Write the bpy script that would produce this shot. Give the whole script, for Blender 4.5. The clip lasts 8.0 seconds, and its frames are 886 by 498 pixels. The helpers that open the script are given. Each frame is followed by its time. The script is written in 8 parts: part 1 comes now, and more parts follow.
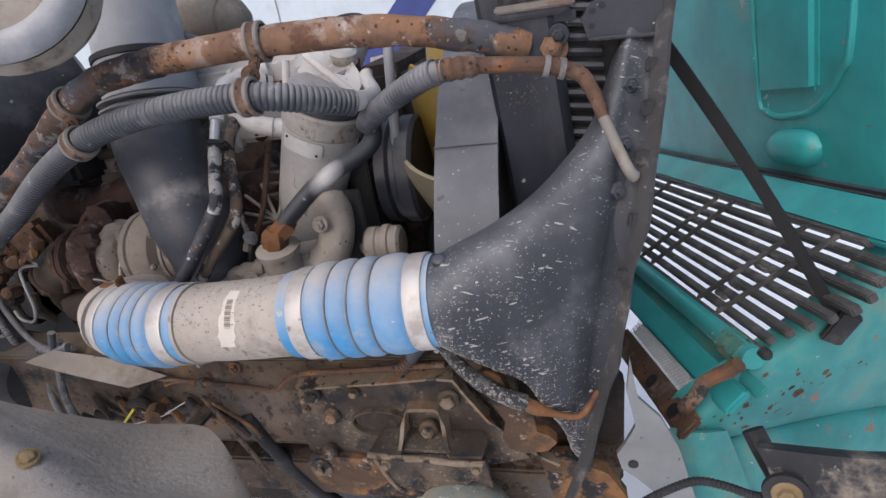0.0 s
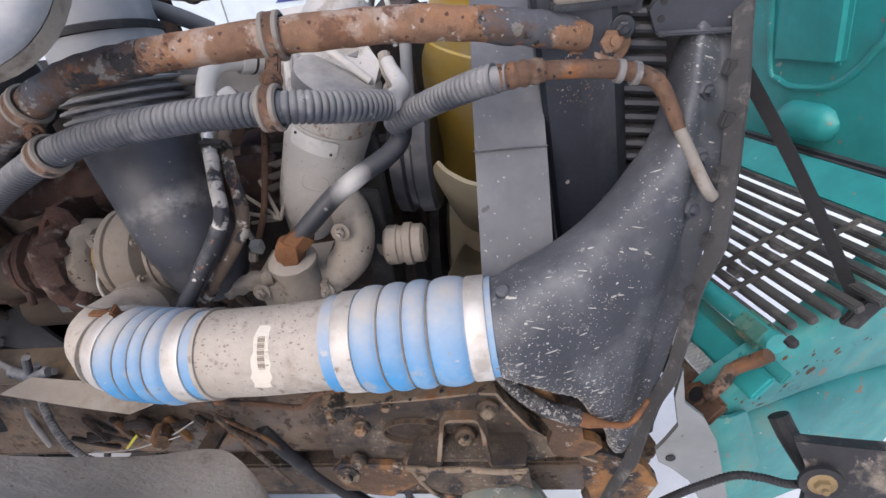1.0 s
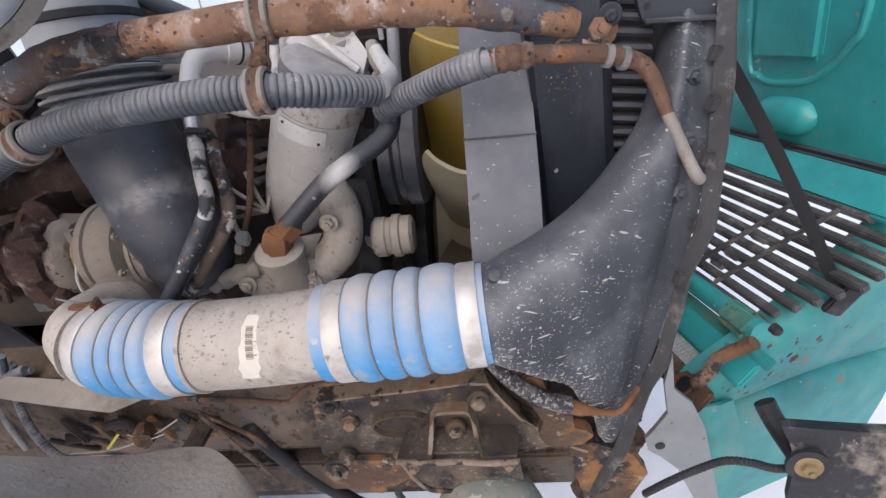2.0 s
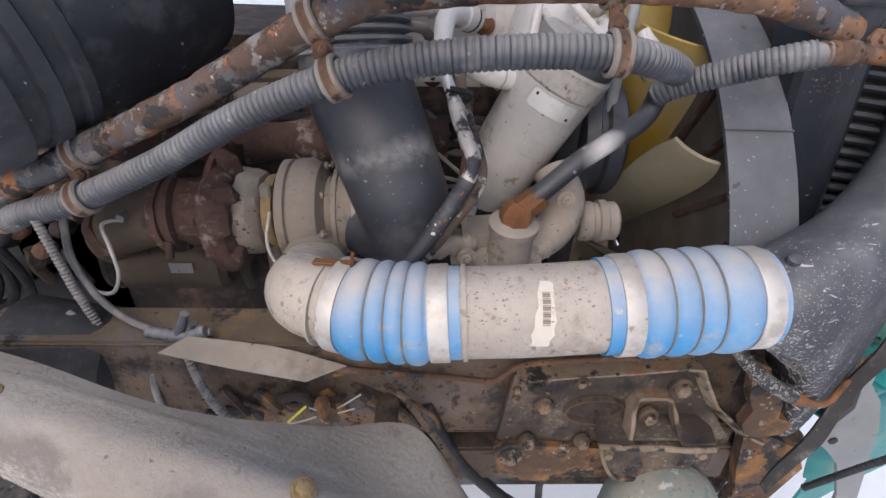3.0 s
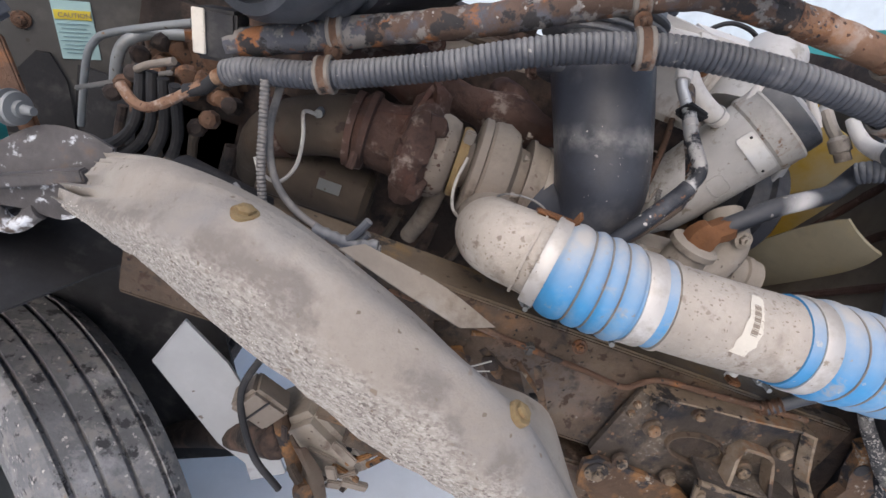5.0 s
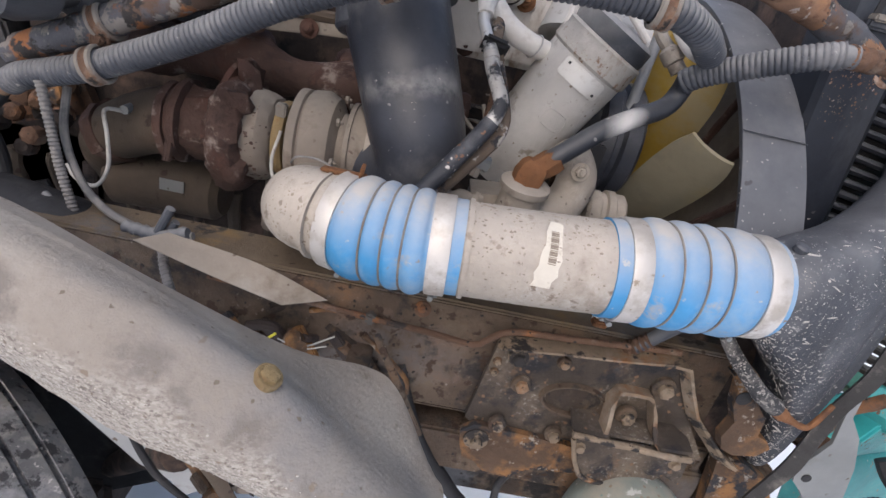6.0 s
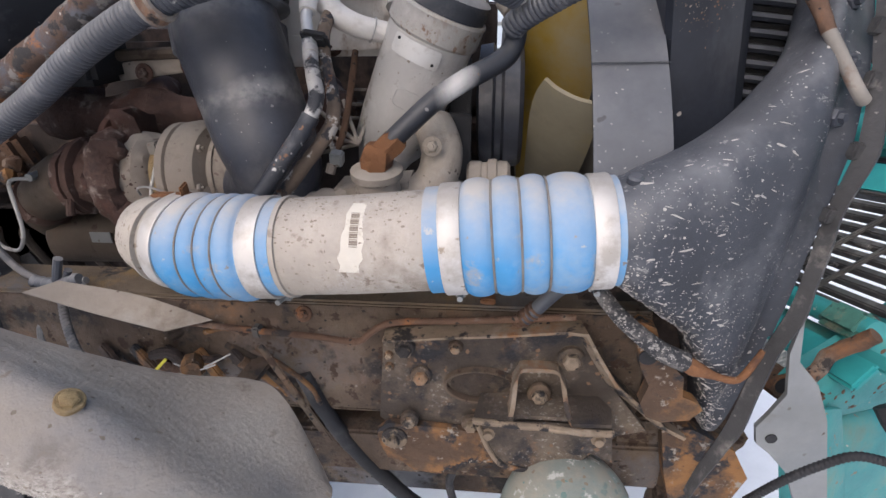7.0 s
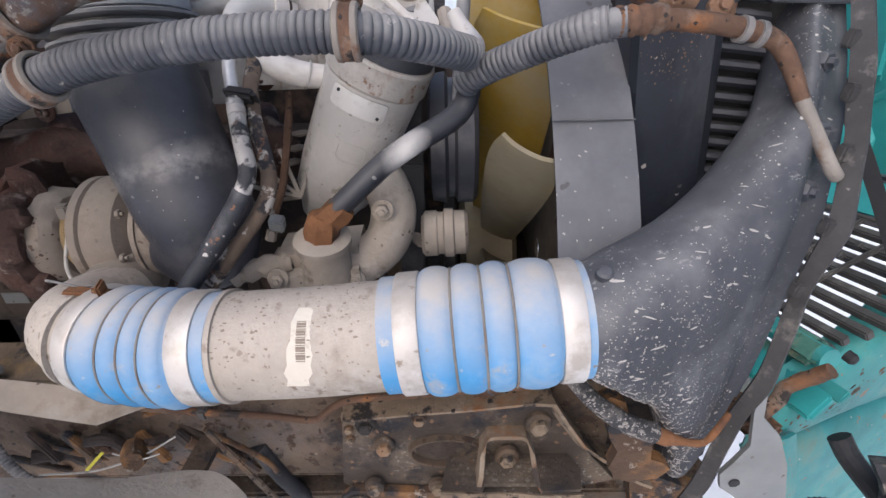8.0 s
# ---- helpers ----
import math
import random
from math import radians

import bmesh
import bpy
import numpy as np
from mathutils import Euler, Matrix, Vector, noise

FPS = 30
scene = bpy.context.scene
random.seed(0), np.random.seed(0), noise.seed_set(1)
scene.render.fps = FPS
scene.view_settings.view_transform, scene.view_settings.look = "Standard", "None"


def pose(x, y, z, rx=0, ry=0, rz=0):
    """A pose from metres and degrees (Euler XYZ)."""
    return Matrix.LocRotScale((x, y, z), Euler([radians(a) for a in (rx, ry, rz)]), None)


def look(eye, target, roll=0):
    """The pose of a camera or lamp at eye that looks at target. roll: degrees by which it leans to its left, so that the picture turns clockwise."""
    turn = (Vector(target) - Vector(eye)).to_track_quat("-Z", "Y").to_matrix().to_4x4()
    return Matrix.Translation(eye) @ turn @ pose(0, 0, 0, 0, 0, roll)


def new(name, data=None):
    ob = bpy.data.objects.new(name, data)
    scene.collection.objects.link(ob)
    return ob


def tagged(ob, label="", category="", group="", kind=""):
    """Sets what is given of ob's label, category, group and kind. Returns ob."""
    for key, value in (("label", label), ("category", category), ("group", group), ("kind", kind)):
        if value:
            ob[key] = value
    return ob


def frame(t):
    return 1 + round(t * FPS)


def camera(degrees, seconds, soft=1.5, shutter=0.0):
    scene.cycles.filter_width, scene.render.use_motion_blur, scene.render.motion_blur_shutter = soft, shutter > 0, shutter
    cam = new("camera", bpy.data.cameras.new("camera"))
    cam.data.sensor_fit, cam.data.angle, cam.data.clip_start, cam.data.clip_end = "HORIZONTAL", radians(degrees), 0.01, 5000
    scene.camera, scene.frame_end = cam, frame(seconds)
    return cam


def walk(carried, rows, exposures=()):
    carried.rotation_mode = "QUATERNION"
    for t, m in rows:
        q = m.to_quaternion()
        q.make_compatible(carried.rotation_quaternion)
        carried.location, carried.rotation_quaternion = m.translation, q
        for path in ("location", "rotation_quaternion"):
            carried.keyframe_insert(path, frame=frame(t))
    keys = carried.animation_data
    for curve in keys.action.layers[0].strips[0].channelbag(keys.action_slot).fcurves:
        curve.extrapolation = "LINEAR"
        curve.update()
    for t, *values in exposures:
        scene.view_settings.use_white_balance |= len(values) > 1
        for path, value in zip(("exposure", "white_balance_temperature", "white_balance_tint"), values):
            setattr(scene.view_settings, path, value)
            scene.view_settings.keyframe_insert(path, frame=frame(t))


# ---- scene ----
cam = camera(80.0, 8.0)
PATH = [
    (0, (0.3491, -0.0349, 1.5961), (-0.0967, 1.7165, 0.7392), -8.90),
    (0.2, (0.2858, 0.0344, 1.6481), (-0.0590, 1.7794, 0.7339), -4.01),
    (0.5, (0.1992, 0.0535, 1.6524), (-0.0083, 1.7316, 0.5843), -4.78),
    (1, (0.2250, 0.0490, 1.6754), (-0.0136, 1.6856, 0.5507), -8.10),
    (1.2, (0.2528, 0.0575, 1.6717), (-0.0152, 1.6703, 0.5197), -10.36),
    (2.3, (0.1530, 0.0350, 1.6483), (0.0461, 1.6992, 0.5441), -5.08),
    (2.5, (0.0779, 0.0353, 1.6406), (0.0172, 1.6933, 0.5238), -3.55),
    (3, (-0.1569, 0.0178, 1.6291), (-0.0773, 1.7019, 0.5533), 2.18),
    (3.5, (-0.3659, 0.0086, 1.5823), (-0.1374, 1.7205, 0.5740), 10.16),
    (4, (-0.4719, -0.0220, 1.5498), (-0.2404, 1.7116, 0.5795), 17.94),
    (4.2, (-0.4886, -0.0352, 1.5375), (-0.2631, 1.7095, 0.5863), 20.12),
    (5.3, (-0.3680, -0.0492, 1.4729), (-0.1259, 1.7517, 0.6376), 23.45),
    (5.5, (-0.3178, -0.0443, 1.4800), (-0.0911, 1.7548, 0.6362), 20.77),
    (6, (-0.1751, -0.0348, 1.4973), (-0.0237, 1.7617, 0.6314), 13.77),
    (6.5, (-0.0168, -0.0274, 1.4813), (-0.0485, 1.7711, 0.6069), 5.11),
    (7, (0.0957, -0.0122, 1.4949), (-0.0974, 1.7796, 0.6277), -1.15),
    (7.5, (0.1534, 0.0290, 1.5495), (-0.2064, 1.7668, 0.6273), -6.53),
    (8, (0.0920, 0.0886, 1.5900), (0.0641, 1.8011, 0.5572), -1.52),
]
walk(cam, [(t, look(eye, target, roll)) for t, eye, target, roll in PATH],
     exposures=[(0.0, 0.03, 6050, 15), (0.5, 0.22, 6050, 15), (1.0, 0.34, 6050, 15), (3.0, 0.22, 6050, 15), (4.2, 0.28, 6050, 13), (6.5, 0.25, 6050, 14), (8.0, 0.34, 6050, 15)])

from mathutils.bvhtree import BVHTree

# ---- world and light: a bright overcast winter day ----
world = bpy.data.worlds.new("overcast")
scene.world = world
world.use_nodes = True
wn = world.node_tree.nodes
sky = wn.new("ShaderNodeTexSky")
sky.sky_type = "NISHITA"
sky.sun_disc = False
sky.sun_elevation = radians(38)
sky.sun_rotation = radians(200)
sky.air_density, sky.dust_density, sky.ozone_density = 1.0, 4.0, 1.0
wn["Background"].inputs["Strength"].default_value = 0.145
world.node_tree.links.new(sky.outputs[0], wn["Background"].inputs["Color"])
sun_data = bpy.data.lights.new("sun", "SUN")
sun_data.energy, sun_data.angle, sun_data.color = 1.15, radians(40), (1.0, 0.97, 0.93)
sun = new("sun", sun_data)
sun.matrix_world = look((-0.7, -0.55, 4.6), (0, 0.6, 1.0))


# ---- materials ----
def rgb(c):
    return (*c, 1.0)


def material(name, base, rough=0.7, metal=0.0, tone=0.25, grain=90.0, stains=(), dust=None, bump=0.25, bump_scale=160.0, spec=0.4, specks=()):
    """A worn surface: base colour with fine and coarse tone, stains of their own shape (colour, scale, from, to, stretch, patches), specks (colour, scale, size, share), dust on the tops."""
    m = bpy.data.materials.new(name)
    m.use_nodes = True
    nt = m.node_tree
    nd, ln = nt.nodes, nt.links
    bs = nd["Principled BSDF"]
    bs.inputs["Metallic"].default_value = metal
    bs.inputs["Specular IOR Level"].default_value = spec
    co = nd.new("ShaderNodeTexCoord")

    def noise_tex(scale, detail=6.0, rough_=0.6, stretch=None):
        n = nd.new("ShaderNodeTexNoise")
        n.inputs["Scale"].default_value = scale
        n.inputs["Detail"].default_value = detail
        n.inputs["Roughness"].default_value = rough_
        if stretch:
            mp = nd.new("ShaderNodeMapping")
            mp.inputs["Scale"].default_value = stretch
            ln.new(co.outputs["Object"], mp.inputs["Vector"])
            ln.new(mp.outputs[0], n.inputs["Vector"])
        else:
            ln.new(co.outputs["Object"], n.inputs["Vector"])
        return n.outputs["Fac"]

    def ramp(fac, lo, hi):
        r = nd.new("ShaderNodeMapRange")
        r.inputs["From Min"].default_value, r.inputs["From Max"].default_value = lo, hi
        ln.new(fac, r.inputs["Value"])
        return r.outputs["Result"]

    def times(a, b):
        q = nd.new("ShaderNodeMath")
        q.operation = "MULTIPLY"
        ln.new(a, q.inputs[0])
        ln.new(b, q.inputs[1])
        return q.outputs[0]

    def speck(scale, size, share):
        """Scattered flecks with ragged outlines, in a share of the cells."""
        warp = nd.new("ShaderNodeVectorMath")
        warp.operation = "MULTIPLY_ADD"
        wob = nd.new("ShaderNodeTexNoise")
        wob.inputs["Scale"].default_value = scale * 1.7
        ln.new(co.outputs["Object"], wob.inputs["Vector"])
        ln.new(wob.outputs["Color"], warp.inputs[0])
        k = 0.7 / scale
        warp.inputs[1].default_value = (k, k, k)
        ln.new(co.outputs["Object"], warp.inputs[2])
        vo = nd.new("ShaderNodeTexVoronoi")
        vo.inputs["Scale"].default_value = scale
        ln.new(warp.outputs[0], vo.inputs["Vector"])
        sep = nd.new("ShaderNodeSeparateXYZ")
        ln.new(vo.outputs["Color"], sep.inputs[0])
        return times(ramp(vo.outputs["Distance"], size, size * 0.7), ramp(sep.outputs["X"], share, share - 0.04))

    def mix(fac, a, b):
        x = nd.new("ShaderNodeMix")
        x.data_type = "RGBA"
        for sock, v in ((x.inputs["Factor"], fac), (x.inputs["A"], a), (x.inputs["B"], b)):
            if isinstance(v, (int, float)):
                sock.default_value = v
            elif isinstance(v, tuple):
                sock.default_value = rgb(v)
            else:
                ln.new(v, sock)
        return x.outputs["Result"]

    dark = tuple(v * (1 - tone) for v in base)
    light = tuple(min(0.95, v * (1 + tone)) for v in base)
    col = mix(ramp(noise_tex(9.0), 0.35, 0.65), dark, light)
    col = mix(ramp(noise_tex(grain, 8.0, 0.7), 0.38, 0.62), mix(0.35, col, dark), col)
    rgh = None
    for colour, scale, lo, hi, *stretch in stains:
        f = ramp(noise_tex(scale, 8.0, 0.65, stretch[0] if stretch else None), lo, hi)
        if len(stretch) > 1:
            where, a, b = stretch[1]
            if isinstance(where, str):
                at = nd.new("ShaderNodeAttribute")
                at.attribute_name = where
                rag = nd.new("ShaderNodeMath")
                rag.operation = "MULTIPLY_ADD"
                ln.new(noise_tex(12.0, 6.0, 0.65), rag.inputs[0])
                rag.inputs[1].default_value = 0.9
                ln.new(at.outputs["Fac"], rag.inputs[2])
                f = times(f, ramp(rag.outputs[0], a + 0.45, b + 0.45))
            else:
                f = times(f, ramp(noise_tex(where, 5.0, 0.6), a, b))
        col = mix(f, col, colour)
    for colour, scale, size, share in specks:
        col = mix(speck(scale, size, share), col, colour)
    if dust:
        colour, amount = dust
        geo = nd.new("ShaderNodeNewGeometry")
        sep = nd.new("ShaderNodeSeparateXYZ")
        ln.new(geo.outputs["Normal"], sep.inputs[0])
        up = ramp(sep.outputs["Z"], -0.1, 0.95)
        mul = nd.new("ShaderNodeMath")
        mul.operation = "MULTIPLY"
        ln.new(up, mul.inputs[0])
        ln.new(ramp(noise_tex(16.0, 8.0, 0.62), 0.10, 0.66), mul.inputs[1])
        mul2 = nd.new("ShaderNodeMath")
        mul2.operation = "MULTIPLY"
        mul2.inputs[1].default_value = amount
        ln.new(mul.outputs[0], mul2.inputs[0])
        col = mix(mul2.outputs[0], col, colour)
    ln.new(col, bs.inputs["Base Color"])
    rr = nd.new("ShaderNodeMapRange")
    rr.inputs["To Min"].default_value, rr.inputs["To Max"].default_value = max(0.05, rough - 0.15), min(1.0, rough + 0.12)
    ln.new(noise_tex(30.0), rr.inputs["Value"])
    ln.new(rr.outputs["Result"], bs.inputs["Roughness"])
    if bump:
        b = nd.new("ShaderNodeBump")
        b.inputs["Strength"].default_value = bump
        b.inputs["Distance"].default_value = 0.004
        ln.new(noise_tex(bump_scale, 8.0, 0.7), b.inputs["Height"])
        ln.new(b.outputs[0], bs.inputs["Normal"])
    return m


DUST = (0.44, 0.40, 0.35)
m_snow = material("snow", (0.80, 0.82, 0.84), 0.9, tone=0.04, bump=0.4, bump_scale=14)
m_teal = material("teal_paint", (0.042, 0.340, 0.340), 0.42, tone=0.18, grain=40, stains=[((0.06, 0.25, 0.24), 5, 0.52, 0.7), ((0.58, 0.55, 0.49), 9, 0.675, 0.685), ((0.20, 0.26, 0.22), 6, 0.62, 0.75), ((0.25, 0.12, 0.07), 17, 0.69, 0.70)], bump=0.08, spec=0.5, specks=[((0.30, 0.24, 0.19), 45, 0.2, 0.06)])
m_tealdirty = material("teal_paint_weathered", (0.045, 0.275, 0.270), 0.55, tone=0.25, grain=60, stains=[((0.14, 0.25, 0.20), 9, 0.52, 0.68), ((0.24, 0.15, 0.10), 34, 0.645, 0.665), ((0.42, 0.38, 0.30), 30, 0.68, 0.70)], bump=0.25, specks=[((0.25, 0.16, 0.115), 60, 0.24, 0.10), ((0.45, 0.42, 0.36), 90, 0.22, 0.05)])
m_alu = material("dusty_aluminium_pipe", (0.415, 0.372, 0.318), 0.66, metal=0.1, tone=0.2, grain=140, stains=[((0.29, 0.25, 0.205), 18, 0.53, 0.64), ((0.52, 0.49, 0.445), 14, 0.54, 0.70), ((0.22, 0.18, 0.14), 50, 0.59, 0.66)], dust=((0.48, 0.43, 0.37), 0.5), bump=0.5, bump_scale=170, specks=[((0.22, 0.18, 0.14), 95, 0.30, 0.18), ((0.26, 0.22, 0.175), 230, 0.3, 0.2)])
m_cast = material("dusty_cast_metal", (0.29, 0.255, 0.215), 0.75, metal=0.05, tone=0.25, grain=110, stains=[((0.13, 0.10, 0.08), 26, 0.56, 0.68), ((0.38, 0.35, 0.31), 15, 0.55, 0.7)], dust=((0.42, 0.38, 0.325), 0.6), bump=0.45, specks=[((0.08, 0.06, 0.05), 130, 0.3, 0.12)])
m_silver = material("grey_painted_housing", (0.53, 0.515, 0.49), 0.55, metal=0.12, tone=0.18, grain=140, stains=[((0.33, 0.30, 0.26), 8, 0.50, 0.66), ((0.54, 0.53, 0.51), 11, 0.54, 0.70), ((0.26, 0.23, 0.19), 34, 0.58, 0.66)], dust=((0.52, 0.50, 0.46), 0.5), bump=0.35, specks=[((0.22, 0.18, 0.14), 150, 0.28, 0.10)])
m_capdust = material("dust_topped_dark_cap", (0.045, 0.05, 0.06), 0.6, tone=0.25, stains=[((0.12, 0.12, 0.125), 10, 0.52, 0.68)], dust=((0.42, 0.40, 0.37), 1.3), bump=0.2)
m_rimrust = material("rust_streaked_grey_collar", (0.43, 0.41, 0.375), 0.7, metal=0.1, tone=0.2, grain=140, stains=[((0.27, 0.20, 0.15), 22, 0.52, 0.66, (1.0, 1.0, 0.5)), ((0.22, 0.13, 0.08), 60, 0.57, 0.64), ((0.52, 0.50, 0.47), 16, 0.56, 0.70)], dust=((0.50, 0.47, 0.42), 0.5), bump=0.5, specks=[((0.16, 0.10, 0.07), 150, 0.30, 0.14)])
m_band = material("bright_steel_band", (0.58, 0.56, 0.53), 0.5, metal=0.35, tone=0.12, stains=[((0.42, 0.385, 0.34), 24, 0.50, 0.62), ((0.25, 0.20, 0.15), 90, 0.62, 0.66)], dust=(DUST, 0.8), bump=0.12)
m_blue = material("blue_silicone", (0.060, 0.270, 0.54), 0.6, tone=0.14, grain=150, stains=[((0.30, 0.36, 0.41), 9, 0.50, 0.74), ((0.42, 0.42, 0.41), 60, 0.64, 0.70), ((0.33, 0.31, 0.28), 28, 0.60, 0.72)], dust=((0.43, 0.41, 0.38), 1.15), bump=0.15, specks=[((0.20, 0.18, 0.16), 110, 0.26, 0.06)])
m_black = material("dusty_black_plastic", (0.030, 0.034, 0.044), 0.5, tone=0.3, grain=120, stains=[((0.11, 0.115, 0.125), 11, 0.55, 0.75)], dust=((0.19, 0.19, 0.195), 0.5), bump=0.15, specks=[((0.36, 0.34, 0.32), 120, 0.22, 0.05)])
m_splash = material("mud_splashed_black_plastic", (0.030, 0.034, 0.043), 0.48, tone=0.3, grain=120, stains=[((0.115, 0.12, 0.13), 8, 0.52, 0.72), ((0.33, 0.32, 0.30), 130, 0.60, 0.66, (1.0, 1.0, 1.6), (9, 0.48, 0.62))], dust=((0.18, 0.18, 0.185), 0.5), bump=0.15, specks=[((0.36, 0.35, 0.33), 210, 0.24, 0.05)])
m_rubber = material("black_rubber", (0.034, 0.038, 0.050), 0.38, tone=0.3, grain=130, stains=[((0.10, 0.10, 0.105), 7, 0.53, 0.66), ((0.215, 0.213, 0.21), 38, 0.38, 0.58, None, ("worn", 0.20, 0.80))], dust=((0.24, 0.235, 0.23), 0.28), bump=0.2, specks=[((0.30, 0.29, 0.28), 110, 0.22, 0.04)])
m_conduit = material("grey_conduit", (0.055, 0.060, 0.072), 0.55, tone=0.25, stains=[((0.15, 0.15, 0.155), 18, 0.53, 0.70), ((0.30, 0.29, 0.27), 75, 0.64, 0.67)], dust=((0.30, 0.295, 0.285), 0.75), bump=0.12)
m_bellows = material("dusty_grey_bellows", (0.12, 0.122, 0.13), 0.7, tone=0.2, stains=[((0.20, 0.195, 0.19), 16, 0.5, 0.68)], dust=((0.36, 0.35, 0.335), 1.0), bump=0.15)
m_edge = material("dusty_worn_rubber", (0.055, 0.054, 0.054), 0.85, tone=0.3, stains=[((0.20, 0.185, 0.165), 18, 0.53, 0.66), ((0.03, 0.03, 0.03), 12, 0.55, 0.65)], bump=0.5, specks=[((0.26, 0.245, 0.22), 170, 0.26, 0.04)])
m_shroud = material("grey_dusty_shroud", (0.070, 0.077, 0.092), 0.55, tone=0.15, grain=150, stains=[((0.115, 0.12, 0.13), 10, 0.5, 0.72), ((0.16, 0.155, 0.15), 4, 0.56, 0.7)], dust=((0.24, 0.24, 0.245), 0.5), bump=0.1, specks=[((0.42, 0.40, 0.37), 85, 0.2, 0.12), ((0.015, 0.015, 0.017), 45, 0.2, 0.14), ((0.36, 0.35, 0.33), 160, 0.22, 0.12)])
m_ductgrey = material("pale_grey_duct", (0.27, 0.28, 0.295), 0.6, tone=0.12, stains=[((0.42, 0.415, 0.41), 12, 0.5, 0.7), ((0.25, 0.24, 0.23), 20, 0.58, 0.7)], dust=((0.46, 0.45, 0.44), 0.6), bump=0.15)
m_plate = material("pale_name_plate", (0.64, 0.63, 0.60), 0.45, metal=0.3, tone=0.08, stains=[((0.42, 0.39, 0.35), 30, 0.54, 0.7)], bump=0.05)
m_corroded = material("corroded_green_paint", (0.07, 0.20, 0.16), 0.8, tone=0.35, stains=[((0.22, 0.25, 0.18), 40, 0.48, 0.62), ((0.03, 0.09, 0.07), 55, 0.55, 0.65)], bump=0.8, bump_scale=120)
m_canister = material("dusty_black_canister", (0.026, 0.029, 0.036), 0.5, tone=0.25, grain=110, stains=[((0.085, 0.09, 0.10), 5, 0.52, 0.70), ((0.06, 0.063, 0.07), 22, 0.54, 0.68)], dust=((0.15, 0.15, 0.155), 0.35), bump=0.15, specks=[((0.40, 0.39, 0.37), 75, 0.2, 0.07), ((0.30, 0.29, 0.28), 170, 0.22, 0.05)])
m_mudfleck = material("dried_pale_mud", (0.40, 0.38, 0.35), 0.95, tone=0.2, bump=0.2)
m_mudbrown = material("dried_brown_mud", (0.265, 0.225, 0.18), 0.95, tone=0.25, bump=0.3)
m_pale = material("pale_grey_plastic", (0.36, 0.375, 0.39), 0.45, tone=0.08, stains=[((0.22, 0.21, 0.20), 12, 0.60, 0.70)], bump=0.08, specks=[((0.15, 0.13, 0.11), 40, 0.25, 0.15)])
m_rust = material("rusted_steel", (0.135, 0.078, 0.050), 0.9, tone=0.4, grain=130, stains=[((0.24, 0.105, 0.042), 18, 0.54, 0.64), ((0.25, 0.205, 0.165), 13, 0.54, 0.68), ((0.035, 0.03, 0.028), 24, 0.57, 0.63)], bump=1.0, bump_scale=110, specks=[((0.03, 0.025, 0.022), 140, 0.32, 0.2)])
m_rustpipe = material("flaking_rusted_pipe", (0.12, 0.078, 0.058), 0.9, tone=0.35, grain=100, stains=[((0.095, 0.098, 0.112), 8, 0.46, 0.52), ((0.28, 0.12, 0.05), 18, 0.55, 0.60), ((0.21, 0.195, 0.18), 34, 0.56, 0.60), ((0.035, 0.033, 0.033), 26, 0.57, 0.61)], bump=1.0, bump_scale=60, specks=[((0.34, 0.32, 0.29), 170, 0.3, 0.12)])
m_orange = material("orange_rust", (0.215, 0.098, 0.042), 0.92, tone=0.35, grain=150, stains=[((0.10, 0.05, 0.03), 26, 0.52, 0.64), ((0.30, 0.20, 0.13), 16, 0.57, 0.68)], bump=1.0, bump_scale=120)
m_railrust = material("rusty_chassis_steel", (0.094, 0.067, 0.047), 0.88, tone=0.35, grain=120, stains=[((0.150, 0.115, 0.080), 7, 0.47, 0.66), ((0.115, 0.115, 0.12), 4.5, 0.55, 0.66), ((0.185, 0.10, 0.045), 9, 0.53, 0.68), ((0.030, 0.027, 0.026), 15, 0.53, 0.62), ((0.05, 0.03, 0.02), 40, 0.56, 0.60), ((0.24, 0.21, 0.175), 140, 0.60, 0.68, None, (12, 0.45, 0.6))], bump=1.0, bump_scale=85, specks=[((0.02, 0.018, 0.016), 120, 0.30, 0.14)])
m_railtop = material("worn_chassis_paint", (0.130, 0.098, 0.066), 0.8, tone=0.28, stains=[((0.115, 0.115, 0.12), 5, 0.50, 0.64), ((0.20, 0.125, 0.05), 11, 0.55, 0.68), ((0.20, 0.175, 0.14), 7, 0.56, 0.7), ((0.035, 0.03, 0.027), 20, 0.58, 0.63)], bump=0.6, specks=[((0.05, 0.035, 0.025), 90, 0.3, 0.14)])
